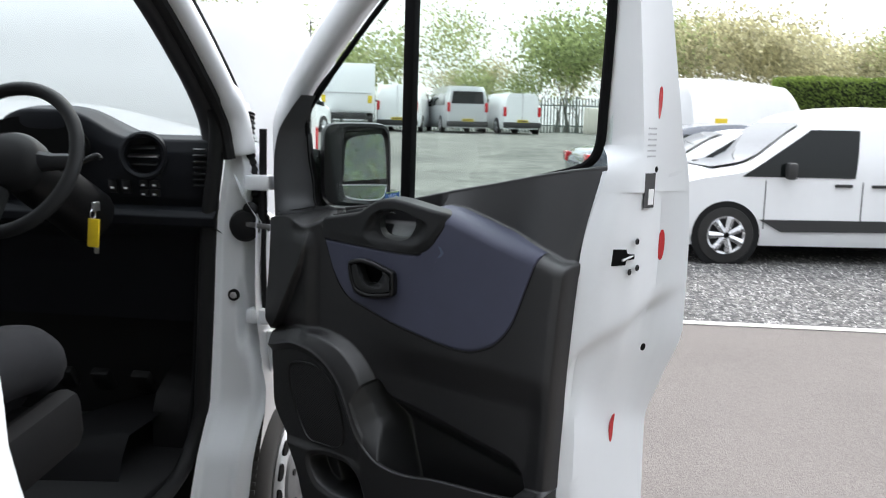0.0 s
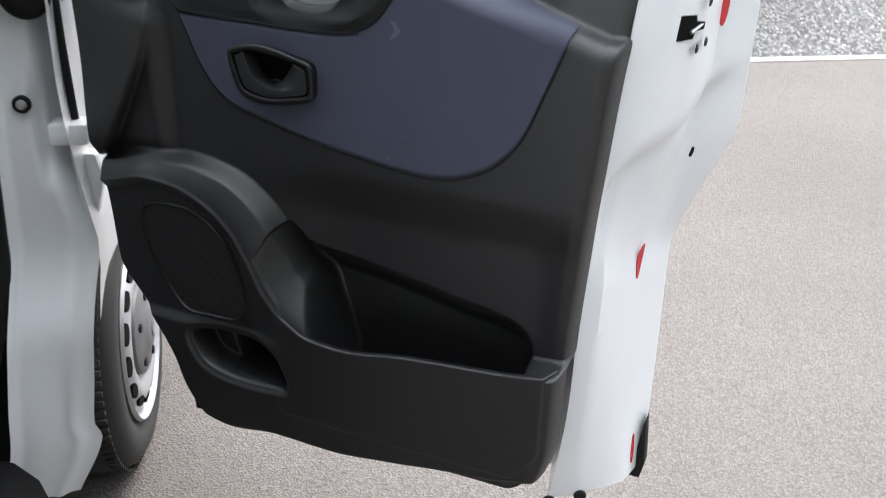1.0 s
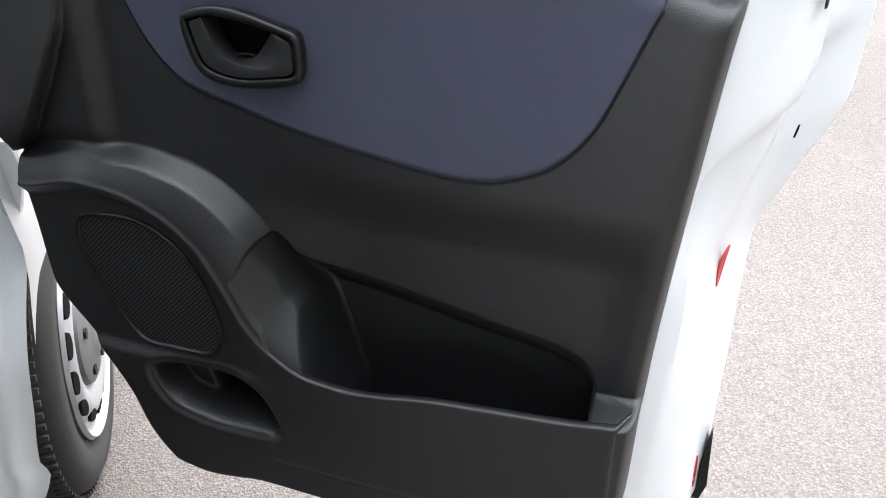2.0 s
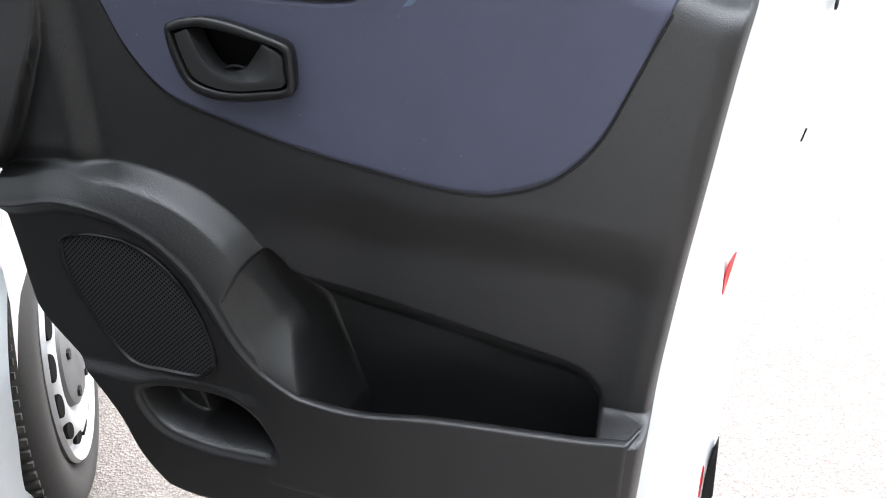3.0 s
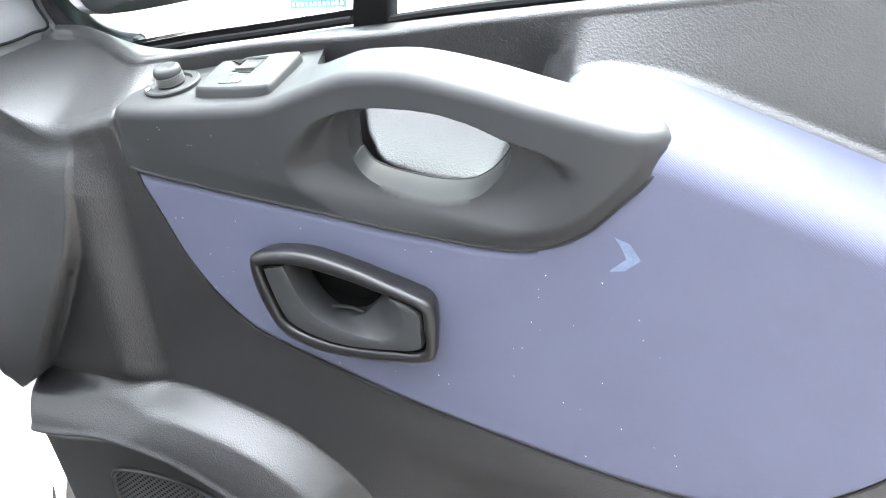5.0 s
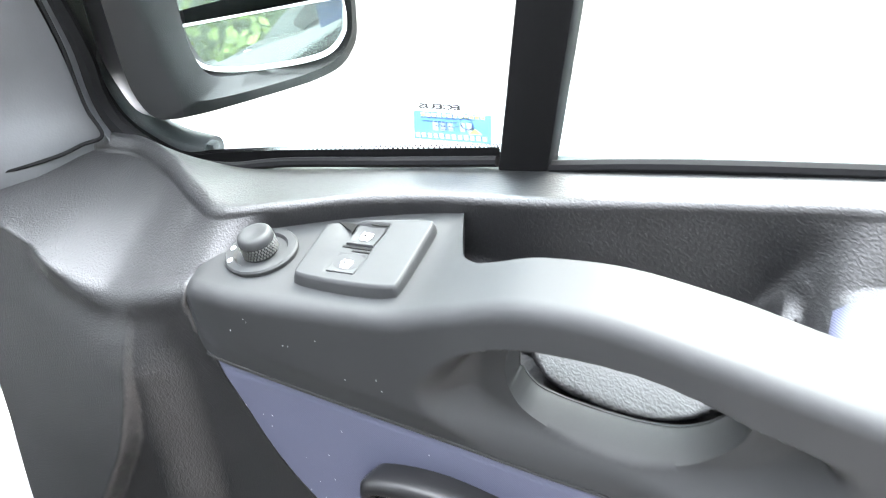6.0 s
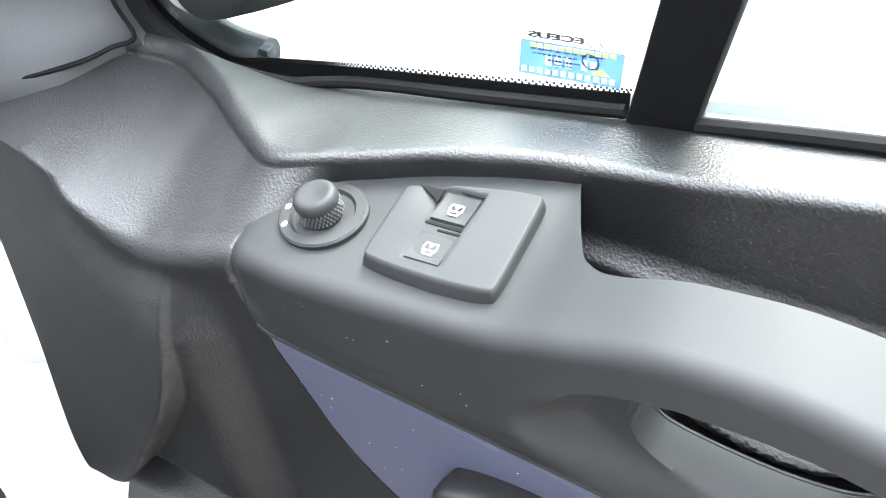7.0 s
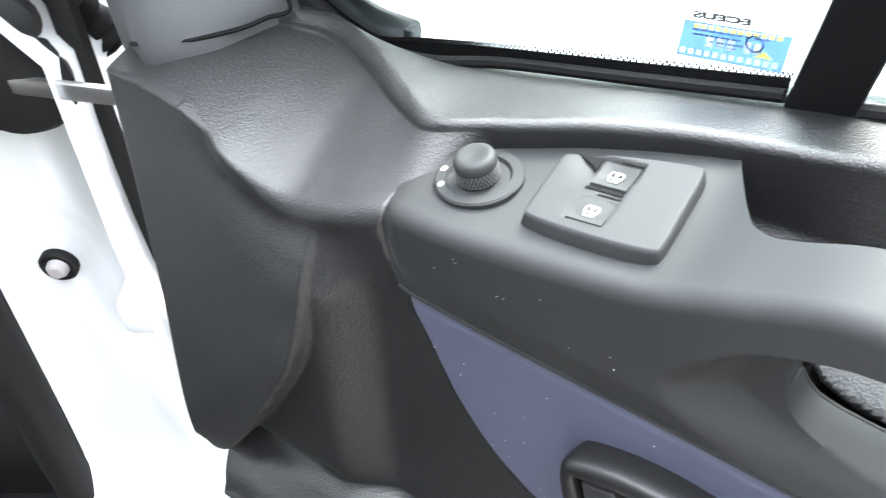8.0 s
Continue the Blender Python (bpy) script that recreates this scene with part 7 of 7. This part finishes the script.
part("door", box((-0.55, -0.52, 0.6), (1.0, 0.03, 1.05), 0.01), CABIN, cab2)
part("door", box((0.55, -0.52, 0.6), (1.0, 0.03, 1.05), 0.01), CABIN, cab2)
sign = thing("notice_board", "yellow notice leaning on the tall van", "sign", Matrix.Translation((5.05, 15.9, 1.35)))
part("board", box((0, 0, 0), (0.22, 0.02, 0.55), 0.005), YELLOW, sign)
part("post", box((0, 0.03, -0.75), (0.05, 0.04, 1.0), 0.005), METAL, sign)

# palisade fence
fence = thing("palisade_fence", "grey-green steel palisade fence behind the far vehicles", "fence", Matrix.Translation((0, 44, ground_z(44))))
FENCE = mat("grey_green_steel", (0.13, 0.16, 0.145), 0.6, var=0.2, var_scale=3)
bm = bmesh.new()
for k in range(330):
    x = -14 + 0.155 * k
    prism([(x - 0.035, 0, 0), (x + 0.035, 0, 0), (x + 0.035, 0, 1.62), (x, 0, 1.78), (x - 0.035, 0, 1.62)], (0, 0.02, 0), bm=bm)
tagged(part("pale", bm, FENCE, fence, smooth=False), kind="stuff")
for z in (0.35, 1.35):
    part("rail", box((11.5, 0.05, z), (51, 0.05, 0.06)), FENCE, fence, smooth=False)
for k in range(18):
    part("post", box((-13.5 + 2.9 * k, 0.1, 0.9), (0.1, 0.08, 1.8), 0.01), FENCE, fence)

# ---- hedges and trees ----


def leafy(name, base, spread, spec=0.25, thin=0.3):
    m = mat(name, base, 0.7, spec=spec)
    n, l = m.node_tree.nodes, m.node_tree.links
    g, r = n.new("ShaderNodeNewGeometry"), n.new("ShaderNodeValToRGB")
    r.color_ramp.elements[0].color = (*[c * (1 - spread) for c in base], 1)
    r.color_ramp.elements[1].color = (*[min(1, c * (1 + spread)) for c in base], 1)
    l.new(g.outputs["Random Per Island"], r.inputs[0])
    l.new(r.outputs[0], n["Principled BSDF"].inputs["Base Color"])
    # daylight shines through thin leaves
    tl, mx = n.new("ShaderNodeBsdfTranslucent"), n.new("ShaderNodeMixShader")
    mx.inputs[0].default_value = thin
    l.new(r.outputs[0], tl.inputs[0])
    l.new(n["Principled BSDF"].outputs[0], mx.inputs[1])
    l.new(tl.outputs[0], mx.inputs[2])
    l.new(mx.outputs[0], n["Material Output"].inputs[0])
    return m


HEDGE = leafy("hedge_leaf", (0.17, 0.24, 0.055), 0.45, thin=0.4)
CONIFER = leafy("conifer_leaf", (0.05, 0.085, 0.028), 0.5)
GOLD = leafy("golden_leaf", (0.3, 0.24, 0.03), 0.4)
SPRING = leafy("young_leaf", (0.33, 0.37, 0.18), 0.4, thin=0.6)
OLIVE = leafy("budding_leaf", (0.44, 0.42, 0.26), 0.4, thin=0.6)
GREEN = leafy("green_leaf", (0.3, 0.35, 0.16), 0.45, thin=0.6)
BARK = mat("grey_bark", (0.12, 0.105, 0.085), 0.9, var=0.3, var_scale=5)


def leaf_quads(points, size, rnd):
    """Small bent leaves at the points, as one mesh."""
    vs, fs = [], []
    for p in points:
        a = Vector((rnd.uniform(-1, 1), rnd.uniform(-1, 1), rnd.uniform(-0.6, 0.8))).normalized()
        b = a.orthogonal().normalized()
        b = (Matrix.Rotation(rnd.uniform(0, 6.28), 3, a) @ b).normalized()
        s = size * rnd.uniform(0.6, 1.4)
        c = a.cross(b)
        i = len(vs)
        vs += [p - b * s * 0.5, p + c * s * 0.32 - b * 0.05 * s, p + b * s * 0.55 + a * s * 0.12, p - c * s * 0.32 - b * 0.05 * s]
        fs.append((i, i + 1, i + 2, i + 3))
    me = bpy.data.meshes.new("leaves")
    me.from_pydata([tuple(v) for v in vs], [], fs)
    bm = bmesh.new()
    bm.from_mesh(me)
    bpy.data.meshes.remove(me)
    return bm


def hedge(name, label, size, m, leaf, count, leaf_size, seed, ragged=0.08):
    rnd = random.Random(seed)
    h = thing(name, label, "hedge", m)
    sx_, sy_, sz_ = size
    # dark filler box: the shade between the leaves is put into its colour
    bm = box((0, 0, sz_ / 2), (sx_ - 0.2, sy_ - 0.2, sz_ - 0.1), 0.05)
    part("core", bm, mat("hedge_inner_shade", (0.02, 0.03, 0.01), 0.95), h)
    pts = []
    for _ in range(count):
        f = rnd.random()
        x, y, z = rnd.uniform(-0.5, 0.5) * sx_, rnd.uniform(-0.5, 0.5) * sy_, rnd.random() ** 0.9 * sz_
        if f < 0.55:
            y = -0.5 * sy_
        elif f < 0.85:
            z = sz_
        elif f < 0.93:
            x = -0.5 * sx_
        else:
            x = 0.5 * sx_
        wob = 0.1 * noise.noise(Vector((x * 0.7, y * 0.7 + 3.1 * seed, z * 0.7)))
        pts.append(Vector((x, y, z)) + Vector((rnd.uniform(-1, 1), rnd.uniform(-1, 1), rnd.uniform(-1, 1))) * ragged + Vector((0, -wob, wob)))
    tagged(part("leaves", leaf_quads(pts, leaf_size, rnd), leaf, h, smooth=False), kind="stuff")
    return h


hedge("clipped_hedge", "clipped green hedge behind the parked vans", (9.0, 1.6, 2.9), Matrix.Translation((14.2, 25.0, ground_z(24) - 0.45)) @ pose(0, 0, 0, 0, 0, -22), HEDGE, 30000, 0.075, 1)
hedge("conifer_hedge", "tall dark green conifer hedge", (9.0, 2.2, 6.0), Matrix.Translation((17.6, 22.0, 0.3)) @ pose(0, 0, 0, 0, 0, -40), CONIFER, 26000, 0.1, 2, 0.16)
hedge("golden_shrub", "golden-leaved shrub beside the conifer hedge", (2.4, 2.0, 3.6), Matrix.Translation((15.6, 18.2, 0.1)), GOLD, 4000, 0.1, 3, 0.2)
HM = Matrix.Translation((0.5, -6.0, 0)) @ pose(0, 0, 0, 0, 0, 182)
# leaf colour darkened to stand for the hedge's shadow side in the mirror
hedge("boundary_hedge", "tall leafy green hedge behind the open van", (16.0, 1.6, 6.0), HM, leafy("shaded_hedge_leaf", (0.085, 0.12, 0.035), 0.45), 40000, 0.12, 4, 0.16)
STONE = mat("pale_border_stone", (0.55, 0.53, 0.48), 0.8, var=0.2, var_scale=6)
rnd = random.Random(9)
for k in range(26):
    st_ = box((0, 0, 0.05), (rnd.uniform(0.2, 0.42), rnd.uniform(0.14, 0.2), rnd.uniform(0.1, 0.16)), 0.035)
    ob = link("border_stone", st_, STONE, m=HM @ pose(-6.0 + 0.5 * k + rnd.uniform(-0.12, 0.12), -1.05 + rnd.uniform(-0.05, 0.05), 0, 0, 0, rnd.uniform(-15, 15)))
    tagged(ob, "pale rough stone edging the hedge bed", "stone", "border stones")


def tree(name, label, seed, height, width, leaf, leaf_size, per_tip, bare=0.0):
    rnd = random.Random(seed)
    t = thing(name, label, "tree", group="trees beyond the fence")
    bm = bmesh.new()
    tips = []

    def grow(p, d, length, r, depth):
        pts, rs = [p], [r]
        q, dd = p.copy(), d.copy()
        for _ in range(3):
            dd = (dd + Vector((rnd.uniform(-1, 1), rnd.uniform(-1, 1), rnd.uniform(-0.3, 0.6))) * 0.17).normalized()
            q = q + dd * length / 3
            pts.append(q.copy()), rs.append(r * (1 - 0.18 * len(pts)))
        limbs.append((pts, rs, 5 if depth < 2 else 3))
        if depth >= 4:
            tips.extend(pts[1:])
            return
        if depth >= 1:
            tips.extend(pts[2:] if depth >= 2 else [q])
        for k in range(3 if depth else 5):
            a = rnd.uniform(0, 6.28)
            out = Vector((math.cos(a) * width, math.sin(a) * width, rnd.uniform(0.35, 1.0))).normalized()
            grow(pts[rnd.choice((2, 3, 3))], (dd * 0.55 + out * 0.75).normalized(), (length if depth else height * 0.23) * rnd.uniform(0.66, 0.9), rs[-1] * 0.7, depth + 1)

    limbs = []
    grow(Vector((0, 0, 0)), Vector((0, 0, 1)), height * 0.13, height * 0.02, 0)
    vs, fs = [], []
    for pts, rs, k in limbs:
        base = len(vs)
        for p, r in zip(pts, rs):
            for j in range(k):
                vs.append((p.x + r * math.cos(6.283 * j / k), p.y + r * math.sin(6.283 * j / k), p.z))
        for i in range(len(pts) - 1):
            for j in range(k):
                a, b = base + i * k + j, base + i * k + (j + 1) % k
                fs.append((a, b, b + k, a + k))
    me = bpy.data.meshes.new("limbs")
    me.from_pydata(vs, [], fs)
    bm.from_mesh(me)
    bpy.data.meshes.remove(me)
    part("trunk", bm, BARK, t, "bare grey trunk and limbs", sharp=False)
    pts = []
    for p in tips:
        if rnd.random() < bare:
            continue
        for _ in range(per_tip):
            pts.append(p + Vector((rnd.gauss(0, 1), rnd.gauss(0, 1), rnd.gauss(0, 0.8))) * height * 0.06)
    tagged(part("crown", leaf_quads(pts, leaf_size, rnd), leaf, t, "thin spring foliage", smooth=False), kind="stuff")
    return t


kinds = [
    tree("sparse_tree", "tall thin tree just coming into leaf", 11, 8.4, 0.6, SPRING, 0.15, 2, 0.25),
    tree("bushy_tree", "rounded tree in fresh green leaf", 12, 7.0, 0.85, GREEN, 0.16, 4, 0.2),
    tree("budding_tree", "broad olive-brown tree in bud", 13, 7.8, 1.0, OLIVE, 0.16, 5, 0.1),
]
spots = [(0, -12.5, 50, 1.15), (1, -9.8, 50, 0.85), (1, -5.8, 48, 0.88), (2, -4.3, 52, 0.72), (1, -3.0, 47.5, 0.86), (0, 0.2, 48, 0.95), (0, 1.6, 50, 0.98), (2, 3.2, 52, 0.66), (1, 4.2, 47, 0.55), (1, 6.4, 48, 0.95), (1, 7.2, 50, 1.1), (1, 9.2, 48.5, 1.2), (1, 11.4, 50, 1.05), (0, 12.5, 47, 1.0), (2, 14.0, 49, 1.05), (2, 16.6, 50, 1.12), (2, 18.6, 49, 1.05), (2, 21.2, 52, 0.98), (2, 23.6, 50, 0.9), (1, 26.0, 50, 1.0), (1, 2.3, 48, 0.6), (0, -7.6, 51, 0.9), (2, 0.9, 54, 0.6), (0, 5.3, 50, 0.95), (2, 8.2, 53, 0.8), (0, 10.3, 52, 1.05), (2, 12.8, 55, 0.95), (2, 15.3, 56, 1.1), (2, 17.6, 57, 1.15), (2, 19.9, 56, 1.05), (2, 22.4, 58, 1.0), (2, 24.8, 57, 0.95), (2, 27.4, 55, 1.0), (2, 29.5, 50, 1.1), (1, -15.5, 49, 1.0), (0, -18, 49, 1.1)]
rnd = random.Random(21)
for i, (k, x, y, s) in enumerate(spots):
    mm = Matrix.Translation((x, y, ground_z(y) - 0.05)) @ pose(0, 0, 0, 0, 0, rnd.uniform(0, 360))
    o = copy_thing(kinds[k], mm)
    o.scale = (s * 1.3, s * 1.3, s * 1.32)
for o in kinds:
    for c in list(o.children):
        bpy.data.objects.remove(c)
    bpy.data.objects.remove(o)
